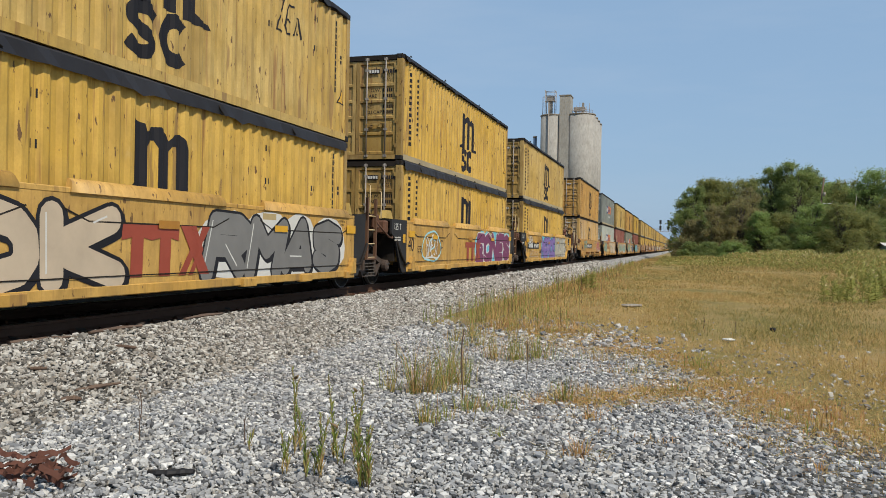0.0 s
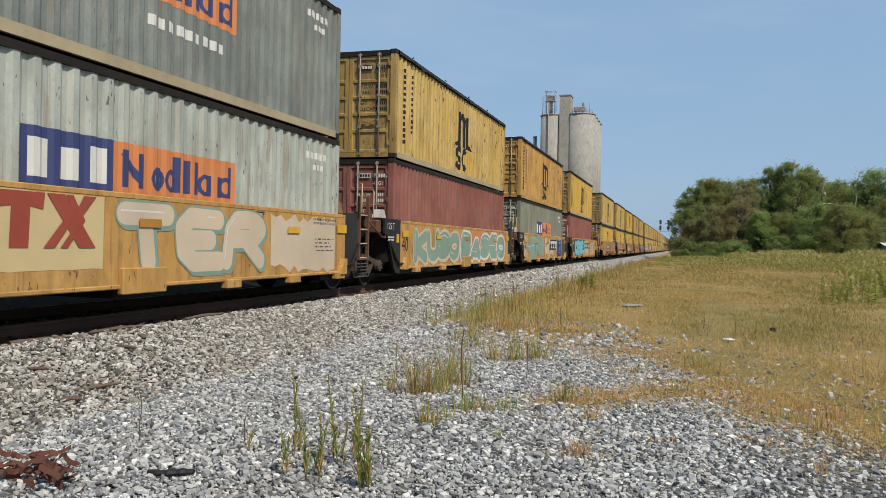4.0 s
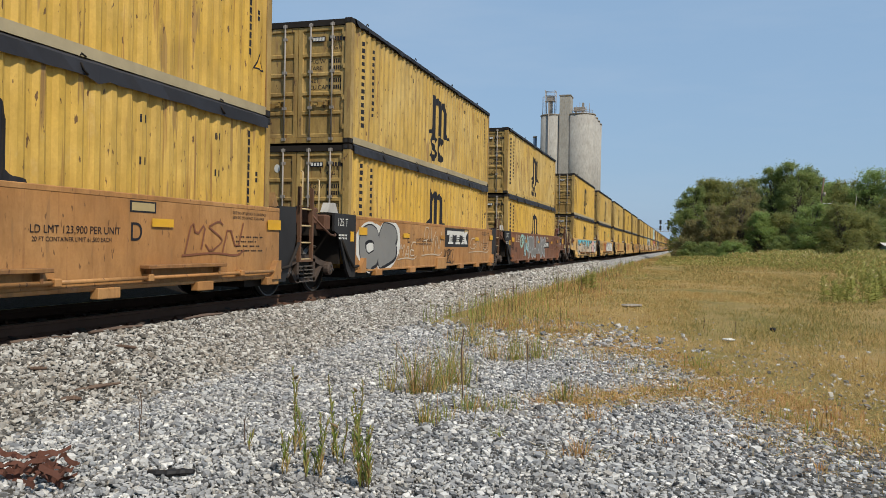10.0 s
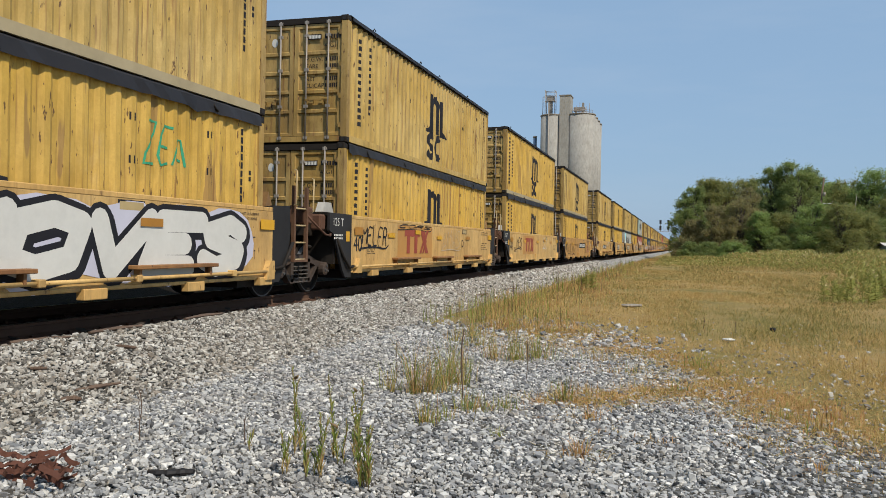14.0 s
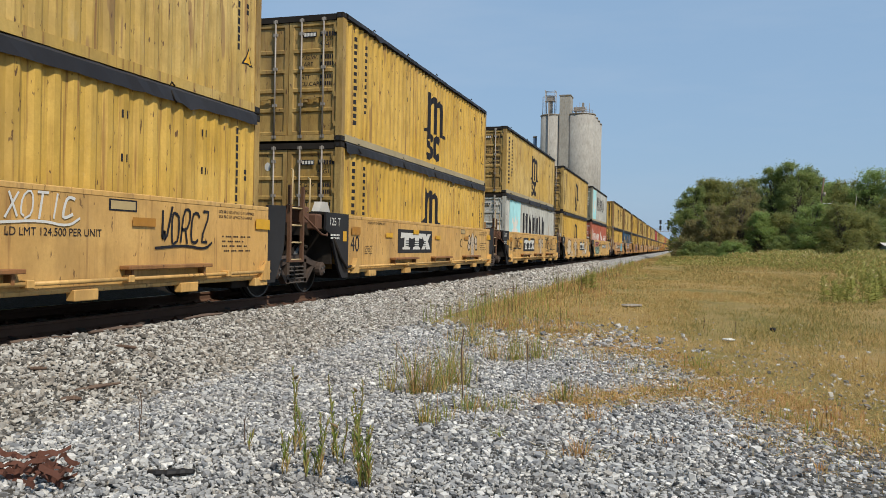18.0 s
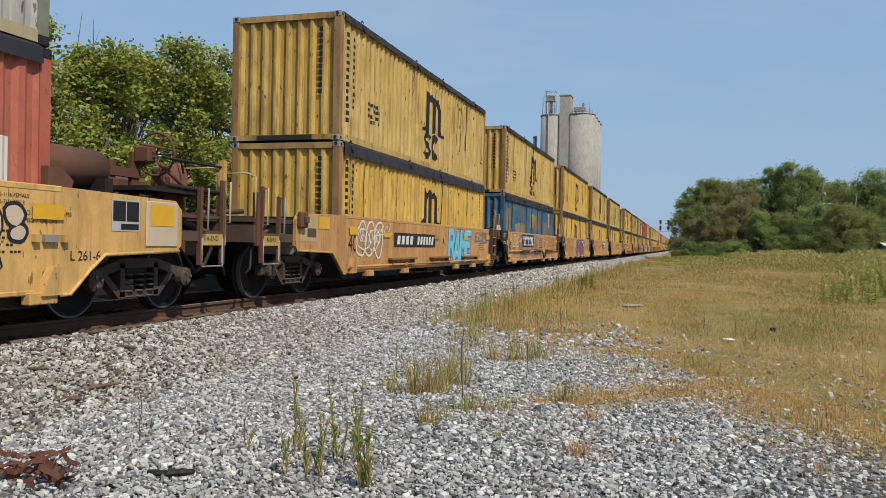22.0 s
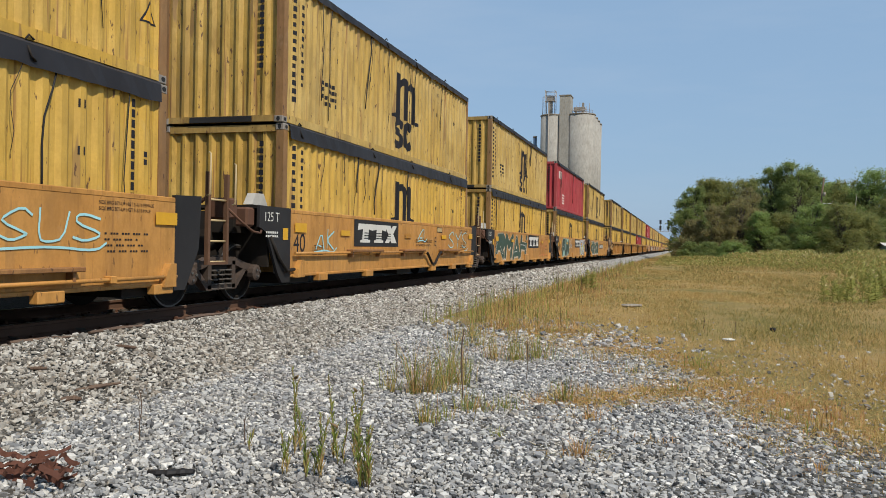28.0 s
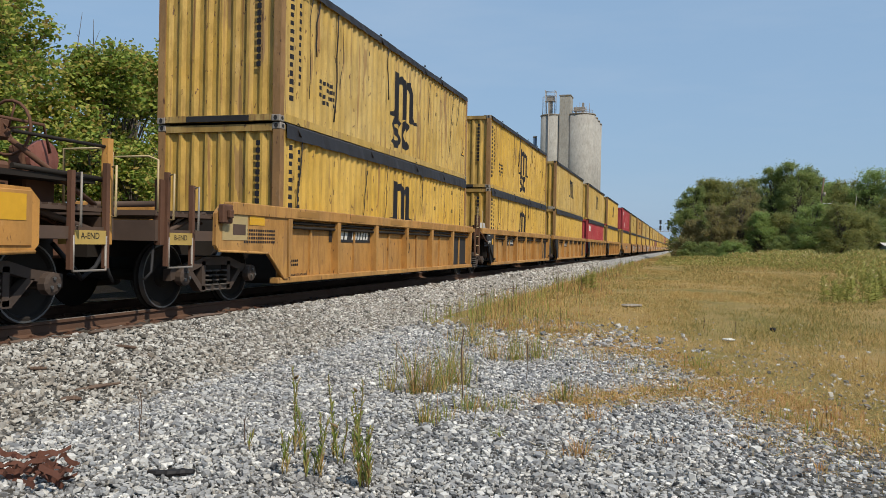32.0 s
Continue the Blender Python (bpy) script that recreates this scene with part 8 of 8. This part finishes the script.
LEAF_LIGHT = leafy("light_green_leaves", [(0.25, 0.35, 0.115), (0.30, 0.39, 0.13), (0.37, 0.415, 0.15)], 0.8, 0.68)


def tree(x, y, h, r, leaf, n, mat, seed, label, low=0.15, bare=0, name="tree", group="", fat=0.22, far=False):
    """A tapered trunk with limbs, and a crown of many small leaves on uneven lobes."""
    rng, rg = random.Random(seed), np.random.default_rng(seed)
    ob = tagged(new(name), label, "tree" if name == "tree" else "shrub", group)
    ob.location = (x, y, float(ground_z(np.array([x]), np.array([y]))[0]) - 0.05)
    lobes = []
    for i in range(rng.randint(120, 140) if far else rng.randint(36, 46)):
        t = rng.random()
        z = h * (low + (0.98 - low) * t)
        reach = r * (1 - 0.65 * max(0, t - 0.35) / 0.65) * (rng.uniform(0.1, 1.0) ** 0.6 if far else rng.uniform(0.25, 0.95))
        a = rng.uniform(0, 6.283)
        lr = r * (rng.uniform(0.10, 0.27) if far else rng.uniform(fat, fat + 0.2)) * (1 - 0.35 * t)
        lobes.append((math.cos(a) * reach, math.sin(a) * reach, min(z, h - lr * 0.8), lr))

    def trunk(bm):
        top = Vector((rng.uniform(-0.3, 0.3), rng.uniform(-0.3, 0.3), h * 0.72))
        w = 0.018 * h
        mid = top * 0.5 + Vector((rng.uniform(-0.2, 0.2), 0, 0))
        tube(bm, (0, 0, 0), mid, w, 8, w * 0.7)
        tube(bm, mid, top, w * 0.7, 8, w * 0.3)
    part("trunk", trunk, BARK, ob, "grey-brown trunk")

    def limbs(bm):
        for lx, ly, lz, lr in lobes:
            s = Vector((0, 0, max(0.3, lz * rng.uniform(0.35, 0.7))))
            e = Vector((lx, ly, lz))
            m = s.lerp(e, 0.5) + Vector((0, 0, 0.1 * r))
            tube(bm, s, m, 0.006 * h, 5, 0.004 * h)
            tube(bm, m, e, 0.004 * h, 5, 0.0015 * h)
        for k in range(bare):
            a = rng.uniform(0, 6.28)
            p = Vector((math.cos(a) * r * 0.3, math.sin(a) * r * 0.3, h * 0.7))
            for q in range(4):
                nxt = p + Vector((rng.uniform(-0.5, 0.5), rng.uniform(-0.5, 0.5), rng.uniform(0.5, 1.1)))
                tube(bm, p, nxt, 0.03 - 0.006 * q, 4, 0.024 - 0.006 * q)
                tube(bm, p, p + Vector((rng.uniform(-0.7, 0.7), rng.uniform(-0.7, 0.7), rng.uniform(0.3, 0.9))), 0.012, 4, 0.004)
                p = nxt
    part("branchwork", limbs, BARK, ob)
    L = np.array(lobes)
    pick = rg.choice(len(L), n, p=L[:, 3] ** 2 / (L[:, 3] ** 2).sum())
    d = rg.normal(size=(n, 3))
    d /= np.linalg.norm(d, axis=1)[:, None]
    rad = rg.random(n) ** 0.5 * (np.where(rg.random(n) < 0.35, rg.uniform(1.2, 2.3, n), rg.uniform(0.7, 1.4, n)) if far else rg.uniform(0.75, 1.15, n))
    c = L[pick, :3] + d * (L[pick, 3] * rad)[:, None] * np.array((1, 1, 0.85))
    c[:, 2] = np.maximum(c[:, 2], 0.05)
    a = turns(rg, n)
    a[:, :, 2] *= 1.0
    size = leaf * rg.uniform(0.6, 1.25, n)
    quad = np.array(((-0.5, 0, 0), (0, -0.38, 0.06), (0.55, 0, 0), (0, 0.38, 0.06)))
    v = np.einsum("nij,kj->nki", a, quad) * size[:, None, None]
    v[:, :, 2] *= 0.75
    v += c[:, None, :]
    if far:
        v = v[:, :3]
        f = np.arange(n * 3).reshape(-1, 3)
    else:
        f = (np.array([(0, 1, 2), (0, 2, 3)])[None] + (np.arange(n) * 4)[:, None, None]).reshape(-1, 3)
    o = new("crown", raw_mesh("crown", v.reshape(-1, 3), f, [mat]))
    o.parent = ob
    return ob


# broad-leaved trees behind the track
LEFT = ((-21.0, 19.0, 12.5, 3.2, 6), (-22.5, 21.5, 10.0, 3.0, 5), (-20.5, 24.2, 9.3, 2.9, 2), (-21.5, 27.0, 9.8, 3.0, 0), (-20.8, 30.2, 11.0, 3.0, 0), (-21.3, 33.4, 11.4, 3.1, 0),
        (-21.0, 36.6, 11.7, 3.0, 0), (-21.4, 39.6, 12.2, 2.9, 0), (-25.5, 20.5, 13.0, 3.4, 4), (-26.0, 26.0, 10.5, 3.2, 0), (-26.0, 33.0, 12.0, 3.4, 0), (-19.0, 16.0, 10.0, 3.0, 3))
for i, (lx, ly, lh, lr, lb) in enumerate(LEFT):
    tree(lx, ly, lh - (1.4 if ly > 23 else 0.6), lr * 1.12, 0.20, 17000 if lx > -24 else 9000, LEAF_NEAR, 500 + i, "broad-leaved tree with yellowing green leaves", 0.05, lb, group="trees behind the track")
for i in range(16):
    tree(-17.6 - 1.5 * (i % 3), 11.0 + i * 1.9, 3.2 + 1.6 * ((i * 7) % 5) / 4, 1.9, 0.19, 4200, LEAF_NEAR, 700 + i, "leafy green undergrowth behind the track", 0.0, name="shrub", group="undergrowth behind the track")


def hedge():
    rg = np.random.default_rng(91)
    n = 26000
    y = rg.uniform(-6, 120, n)
    x = -14.4 - np.abs(rg.normal(0, 1.0, n))
    top = 0.4 + 0.8 * value_noise(x * 0.5, y * 0.45, 2.0)
    z = top * rg.random(n) ** 0.7 + ground_z(x, y)
    a = turns(rg, n)
    quad = np.array(((-0.5, 0, 0), (0, -0.38, 0.06), (0.55, 0, 0)))
    v = np.einsum("nij,kj->nki", a, quad) * (0.26 * rg.uniform(0.6, 1.2, n))[:, None, None]
    v += np.stack([x, y, z], 1)[:, None, :]
    ob = new("weed_bank", raw_mesh("weed_bank", v.reshape(-1, 3), np.arange(n * 3).reshape(-1, 3), [LEAF_NEAR]))
    tagged(ob, "dense green weeds along the far side of the track", "weeds", kind="stuff")


hedge()
# wood at the right of the line
RIGHT = ((1.2, 119, 10.4, 3.1, "f"), (3.6, 124, 11.9, 3.7, "o"), (6.4, 128, 12.1, 4.2, "o"), (9.4, 130, 12.5, 4.2, "o"), (12.2, 122, 13.4, 4.0, "f"), (14.8, 120, 13.9, 4.2, "f"), (17.0, 123, 13.2, 3.6, "f"),
         (19.4, 127, 11.7, 4.2, "l"), (22.0, 124, 11.8, 4.4, "o"), (25.2, 122, 12.9, 4.6, "l"), (28.4, 119, 13.2, 5.0, "o"), (31.6, 121, 13.0, 5.0, "f"), (4.6, 140, 12.2, 4.5, "f"), (16.0, 140, 13.4, 5.0, "f"), (23.0, 138, 12.4, 5.0, "f"), (10.5, 139, 12.8, 5.0, "o"))
MATS = {"f": LEAF_HAZED, "o": LEAF_OLIVE, "b": LEAF_BROWN, "l": LEAF_LIGHT}
for i, (lx, ly, lh, lr, lm) in enumerate(RIGHT):
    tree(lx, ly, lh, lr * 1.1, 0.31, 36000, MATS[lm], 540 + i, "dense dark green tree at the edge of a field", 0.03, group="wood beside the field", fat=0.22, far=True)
SHRUBS = ((1.4, 112, 5.5, 2.2, "b"), (4.2, 111, 7.4, 2.8, "b"), (7.2, 112, 8.6, 3.0, "b"), (9.6, 110, 6.5, 2.4, "l"), (12.4, 111, 6.4, 2.8, "o"), (15.4, 108, 7.6, 3.0, "l"), (8.6, 116, 10.2, 2.8, "b"), (12.0, 108, 3.4, 2.2, "f"), (16.6, 107, 4.6, 2.6, "o"),
          (18.4, 106, 7.6, 3.2, "o"), (21.2, 108, 6.4, 3.0, "o"), (24.2, 110, 6.0, 3.0, "f"), (1.0, 108, 2.4, 1.4, "f"), (3.2, 107, 2.4, 1.8, "f"), (6.0, 106, 2.6, 2.0, "l"), (28.0, 109, 6.0, 3.2, "o"))
for i, (lx, ly, lh, lr, lm) in enumerate(SHRUBS):
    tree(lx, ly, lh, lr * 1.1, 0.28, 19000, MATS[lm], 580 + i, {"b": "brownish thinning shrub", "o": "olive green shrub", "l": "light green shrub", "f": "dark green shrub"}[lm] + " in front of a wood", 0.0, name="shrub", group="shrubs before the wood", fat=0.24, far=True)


# ======== grain silo, signals, poles, shed ========
def build_silo():
    ob = tagged(new("grain_silo"), "tall pale concrete grain silo with a lift tower", "silo")
    D = 215.0
    ob.location = (-0.1365 * D, D, 0)
    H = 36.6

    def cyl(bm, cx, cy, r, h):
        tube(bm, (cx, cy, 0), (cx, cy, h), r, 40)
    for row, (cx, r) in enumerate(((-5.1, 3.05), (2.75, 3.7))):
        for k in range(4):
            dx = 0.0
            c = part("silo_cell", lambda bm: cyl(bm, cx + dx, k * 5.7, r, H), CONCRETE, ob, "pale concrete cylinder with vertical stains")
            part("rim", lambda bm: tube(bm, (cx + dx, k * 5.7, H), (cx + dx, k * 5.7, H + 0.3), r + 0.12, 40), STEEL, c)
    part("roof_slab", lambda bm: box(bm, -5.2, 3.5, -1.6, 17.0, H + 0.05, H + 0.28), CONCRETE, ob)
    part("lift_tower", lambda bm: box(bm, -2.8, 0.1, -2.5, 2.0, 0, 41.7), CONCRETE, ob, "square concrete lift tower")
    part("tower_roof", lambda bm: box(bm, -2.95, 0.25, -2.65, 2.15, 41.7, 41.95), STEEL, ob)
    for k, x in enumerate((-2.75, 0.05)):
        part("corner_line", lambda bm: box(bm, x - 0.09, x + 0.09, -2.6, -2.49, 0, 37), STEEL, ob)
    part("down_pipe", lambda bm: tube(bm, (-5.6, -3.1, 5), (-5.6, -3.1, 40), 0.16, 8), STEEL, ob)
    part("down_pipe", lambda bm: tube(bm, (6.1, -0.6, 0), (6.1, -0.6, 36), 0.12, 8), STEEL, ob)
    leg = part("elevator_head", lambda bm: [box(bm, -6.6, -4.5, -0.9, 0.9, 40.8, 42.0), box(bm, -6.0, -5.1, -0.5, 0.5, 37.0, 40.8)], STEEL, ob, "grey steel elevator head")
    for a in (-6.9, -4.3):
        for b in (-1.1, 1.1):
            part("leg_post", lambda bm: tube(bm, (a, b, 36.8), (a, b, 43.6), 0.09, 5), STEEL, leg)
    for z in (40.7, 42.2, 43.3):
        part("leg_rail", lambda bm: [tube(bm, (-6.9, b, z), (-4.3, b, z), 0.07, 5) for b in (-1.1, 1.1)] + [tube(bm, (a, -1.1, z), (a, 1.1, z), 0.07, 5) for a in (-6.9, -4.3)], STEEL, leg)
    part("mast", lambda bm: [tube(bm, (-7.7, 0, 36.8), (-7.7, 0, 42.0), 0.1, 5), tube(bm, (-7.7, 0, 42), (-6.5, 0, 42), 0.08, 5)], STEEL, ob)
    rail = part("roof_railing", lambda bm: [tube(bm, (0.8, -2.2, z), (5.6, 1.0, z), 0.06, 5) for z in (37.7, 38.2)], STEEL, ob)
    for k in range(7):
        part("post", lambda bm: tube(bm, (0.8 + 0.8 * k, -2.2 + 0.53 * k, 36.9), (0.8 + 0.8 * k, -2.2 + 0.53 * k, 38.2 + (k % 3) * 0.9), 0.06, 5), STEEL, rail)
    part("conveyor_housing", lambda bm: [box(bm, 0.6, 3.6, 0.2, 1.6, 38.0, 39.0), box(bm, 0.9, 1.4, 0.4, 1.2, 36.9, 38.0), box(bm, 2.8, 3.3, 0.4, 1.2, 36.9, 40.2)], STEEL, ob, "grey roof conveyor")
    st = tagged(new("vent_stack"), "slim blue-grey metal vent stack beside the silo", "chimney")
    st.location = (-0.1815 * D, D, 0)
    part("pipe", lambda bm: tube(bm, (0, 0, 0), (0, 0, 31.0), 0.5, 14), STACK, st)
    part("cap", lambda bm: tube(bm, (0, 0, 31.0), (0, 0, 31.4), 0.55, 14), STEEL, st)


STACK = plain("blue_grey_metal", (0.12, 0.18, 0.26), 0.5, 0.3)
build_silo()


def build_signals():
    ob = tagged(new("signal_bridge"), "railway signal bridge with black signal heads over the track", "signal")
    D = 240.0
    ob.location = (0, D, 0)
    part("post", lambda bm: box(bm, -2.3, -2.1, -0.1, 0.1, 0, 7.2), STEEL, ob)
    part("post", lambda bm: box(bm, -14.0, -13.6, -0.2, 0.2, 0, 7.2), STEEL, ob)
    part("truss", lambda bm: [tube(bm, (-13.8, y, z), (-2.2, y, z), 0.045, 5) for y in (-0.4, 0.4) for z in (6.4, 7.2)] + [tube(bm, (-13.8 + k * 1.16, -0.4, 6.4 if k % 2 else 7.2), (-12.64 + k * 1.16, -0.4, 7.2 if k % 2 else 6.4), 0.03, 4) for k in range(10)], STEEL, ob)
    for x in (-6.23, -4.02):
        m = part("signal_mast", lambda bm: tube(bm, (x, 0, 6.4), (x, 0, 9.6), 0.08, 6), STEEL, ob)
        for z in (9.2, 7.5):
            part("signal_head", lambda bm: [box(bm, x - 0.3, x + 0.3, -0.4, -0.15, z - 0.6, z + 0.6, bev=0.05)], BLACK, m, "black signal head")


build_signals()


def build_pole(x, y, h, lean):
    ob = tagged(new("utility_pole"), "leaning wooden utility pole with a transformer", "utility pole")
    ob.location = (x, y, -0.1)
    part("pole", lambda bm: tube(bm, (0, 0, 0), (lean, 0, h), 0.13, 10, 0.09), TIE, ob)
    part("crossarm", lambda bm: box(bm, lean * 0.75 - 0.1, lean * 0.75 + 1.3, -0.05, 0.05, h * 0.70, h * 0.70 + 0.07), WHITE, ob)
    part("transformer", lambda bm: [tube(bm, (lean * 0.8 + 0.25, -0.2, h * 0.785), (lean * 0.8 + 0.29, -0.2, h * 0.83), 0.15, 12)], STEEL, ob, "grey transformer can")
    part("insulator", lambda bm: [tube(bm, (lean * 0.75 + k, 0, h * 0.70 + 0.12), (lean * 0.75 + k, 0, h * 0.70 + 0.3), 0.05, 6) for k in (0.3, 1.3)], STEEL, ob)


build_pole(16.4, 113.5, 11.2, 1.05)


def build_trunk(x, y, h):
    ob = tagged(new("dead_tree"), "bare pale dead tree trunk before the wood", "tree")
    ob.location = (x, y, 0)
    part("trunk", lambda bm: [tube(bm, (0, 0, 0), (0.3, 0, h * 0.6), 0.13, 8, 0.09), tube(bm, (0.3, 0, h * 0.6), (0.7, 0.1, h), 0.09, 8, 0.03)], TIMBER, ob)
    part("limb", lambda bm: tube(bm, (0.3, 0, h * 0.6), (-0.3, 0.1, h * 0.85), 0.05, 6, 0.02), TIMBER, ob)


TIMBER = plain("grey_dead_wood", (0.25, 0.22, 0.18), 0.9, 0.0, 0.4)
build_trunk(20.6, 113.0, 9.0)


def build_shed():
    ob = tagged(new("shed"), "small pale metal shed with a white roof behind tall weeds", "shed")
    ob.location = (22.55, 104.0, 0.0)
    wall = plain("pale_blue_metal_wall", (0.30, 0.36, 0.40), 0.6)
    part("wall", lambda bm: box(bm, 0.3, 4.0, 0.2, 4.0, 0, 2.3), wall, ob, "pale blue-grey wall")
    part("roof", lambda bm: [slab(bm, [(0.0, 2.3), (2.1, 2.65), (4.2, 2.3), (4.2, 2.38), (2.1, 2.73), (0.0, 2.38)], 0.0, 4.3)], WHITE, ob, "white metal roof")
    part("door", lambda bm: box(bm, 1.4, 2.4, 0.16, 0.2, 0.05, 2.0), STEEL, ob)


build_shed()


# ======== litter on the ground ========
def curled_scrap(x, y):
    rng = random.Random(5)
    ob = tagged(new("scrap_heap"), "heap of rusty brown curled bark and strap scraps on gravel", "debris")
    ob.location = (x, y, 0.0)
    for k in range(34):
        def strip(bm):
            a, c = rng.uniform(0, 6.28), Vector((rng.uniform(-0.30, 0.30), rng.uniform(-0.09, 0.09), rng.uniform(0.015, 0.13)))
            pts, w = [], rng.uniform(0.012, 0.03)
            p = c
            for i in range(7):
                pts.append(p.copy())
                a += rng.uniform(-0.9, 0.9)
                p = p + Vector((math.cos(a) * 0.045, math.sin(a) * 0.03, rng.uniform(-0.03, 0.03)))
                p.z = max(0.015, p.z)
            for q0, q1 in zip(pts, pts[1:]):
                v = [bm.verts.new(q) for q in (q0, q1, q1 + Vector((0, 0.012, w)), q0 + Vector((0, 0.012, w)))]
                bm.faces.new(v)
                u = [bm.verts.new(q.co + Vector((0.002, 0.006, 0.001))) for q in v]
                bm.faces.new(u[::-1])
        part("scrap_strip", strip, SCRAP, ob)


SCRAP = plain("rusty_bark", (0.10, 0.035, 0.02), 0.85, 0.0, 0.6, 20)
curled_scrap(-3.78, 3.92)


def lump(name, label, x, y, l, w, h, mat, rot, seed, cat="debris"):
    rng = random.Random(seed)
    ob = tagged(new(name), label, cat)
    ob.location = (x, y, float(ground_z(np.array([x]), np.array([y]))[0]) + 0.02)
    ob.rotation_euler = (0, rng.uniform(-0.05, 0.05), radians(rot))

    def body(bm):
        n, seg = 12, 8
        rings = []
        for i in range(n + 1):
            t = i / n
            k = (0.45 + 0.55 * math.sin(math.pi * min(1, max(0, 0.1 + 0.8 * t)))) * rng.uniform(0.75, 1.15)
            c = Vector((l * (t - 0.5), w * 0.3 * math.sin(t * 5 + seed), 0))
            rings.append([bm.verts.new(c + Vector((0, w / 2 * k * math.cos(a * 0.785), h / 2 * k * math.sin(a * 0.785) + h * 0.3))) for a in range(seg)])
        for a, b in zip(rings, rings[1:]):
            for i in range(seg):
                bm.faces.new((a[i], b[i], b[(i + 1) % seg], a[(i + 1) % seg]))
        bm.faces.new(rings[0])
        bm.faces.new(rings[-1][::-1])
        bmesh.ops.recalc_face_normals(bm, faces=bm.faces)
    part("body", body, mat, ob)


lump("rubber_scrap", "flat torn piece of black rubber on gravel", -3.05, 4.3, 0.29, 0.07, 0.05, BLACK, 12, 3)
lump("wood_splinter", "dark weathered splinter of wood on ballast", -5.10, 6.06, 0.45, 0.06, 0.04, TIE, 62, 4)
lump("wood_splinter", "dark weathered splinter of wood on ballast", -5.0, 5.64, 0.16, 0.07, 0.05, TIE, 30, 5)
lump("wood_splinter", "grey weathered stick of wood on ballast", -5.72, 7.2, 0.30, 0.05, 0.04, TIE, 10, 6)
lump("wood_splinter", "dark weathered splinter of wood on ballast", -5.6, 5.9, 0.14, 0.05, 0.04, TIE, 40, 7)
lump("wood_splinter", "dark stick lying on ballast", -5.16, 20.8, 0.9, 0.09, 0.07, TIE, 80, 8)
lump("wood_splinter", "dark stick lying on ballast", -5.1, 24.5, 0.8, 0.09, 0.07, TIE, 75, 9)
lump("wood_splinter", "dark piece of wood at the edge of the ties", -6.3, 19.9, 0.7, 0.14, 0.1, TIE, 85, 10)
lump("wood_splinter", "dark splinter lying along the ballast shoulder", -6.15, 7.6, 0.8, 0.07, 0.05, TIE, 85, 11)
lump("wood_splinter", "dark splinter lying along the ballast shoulder", -6.2, 9.4, 0.9, 0.08, 0.05, TIE, 92, 12)
lump("wood_splinter", "dark splinter lying along the ballast shoulder", -6.25, 6.6, 0.6, 0.08, 0.05, TIE, 70, 13)
lump("dark_clod", "small black clod lying in the grass", 1.63, 15.8, 0.10, 0.09, 0.09, BLACK, 0, 14)
lump("pale_rock", "flat pale rock lying in the grass", 0.76, 13.8, 0.2, 0.1, 0.05, WHITE, 10, 15, "rock")
lump("pale_rock", "pale tuft-covered rock in the grass", -1.2, 20.6, 0.5, 0.25, 0.1, TIMBER, 0, 16, "rock")


motions()
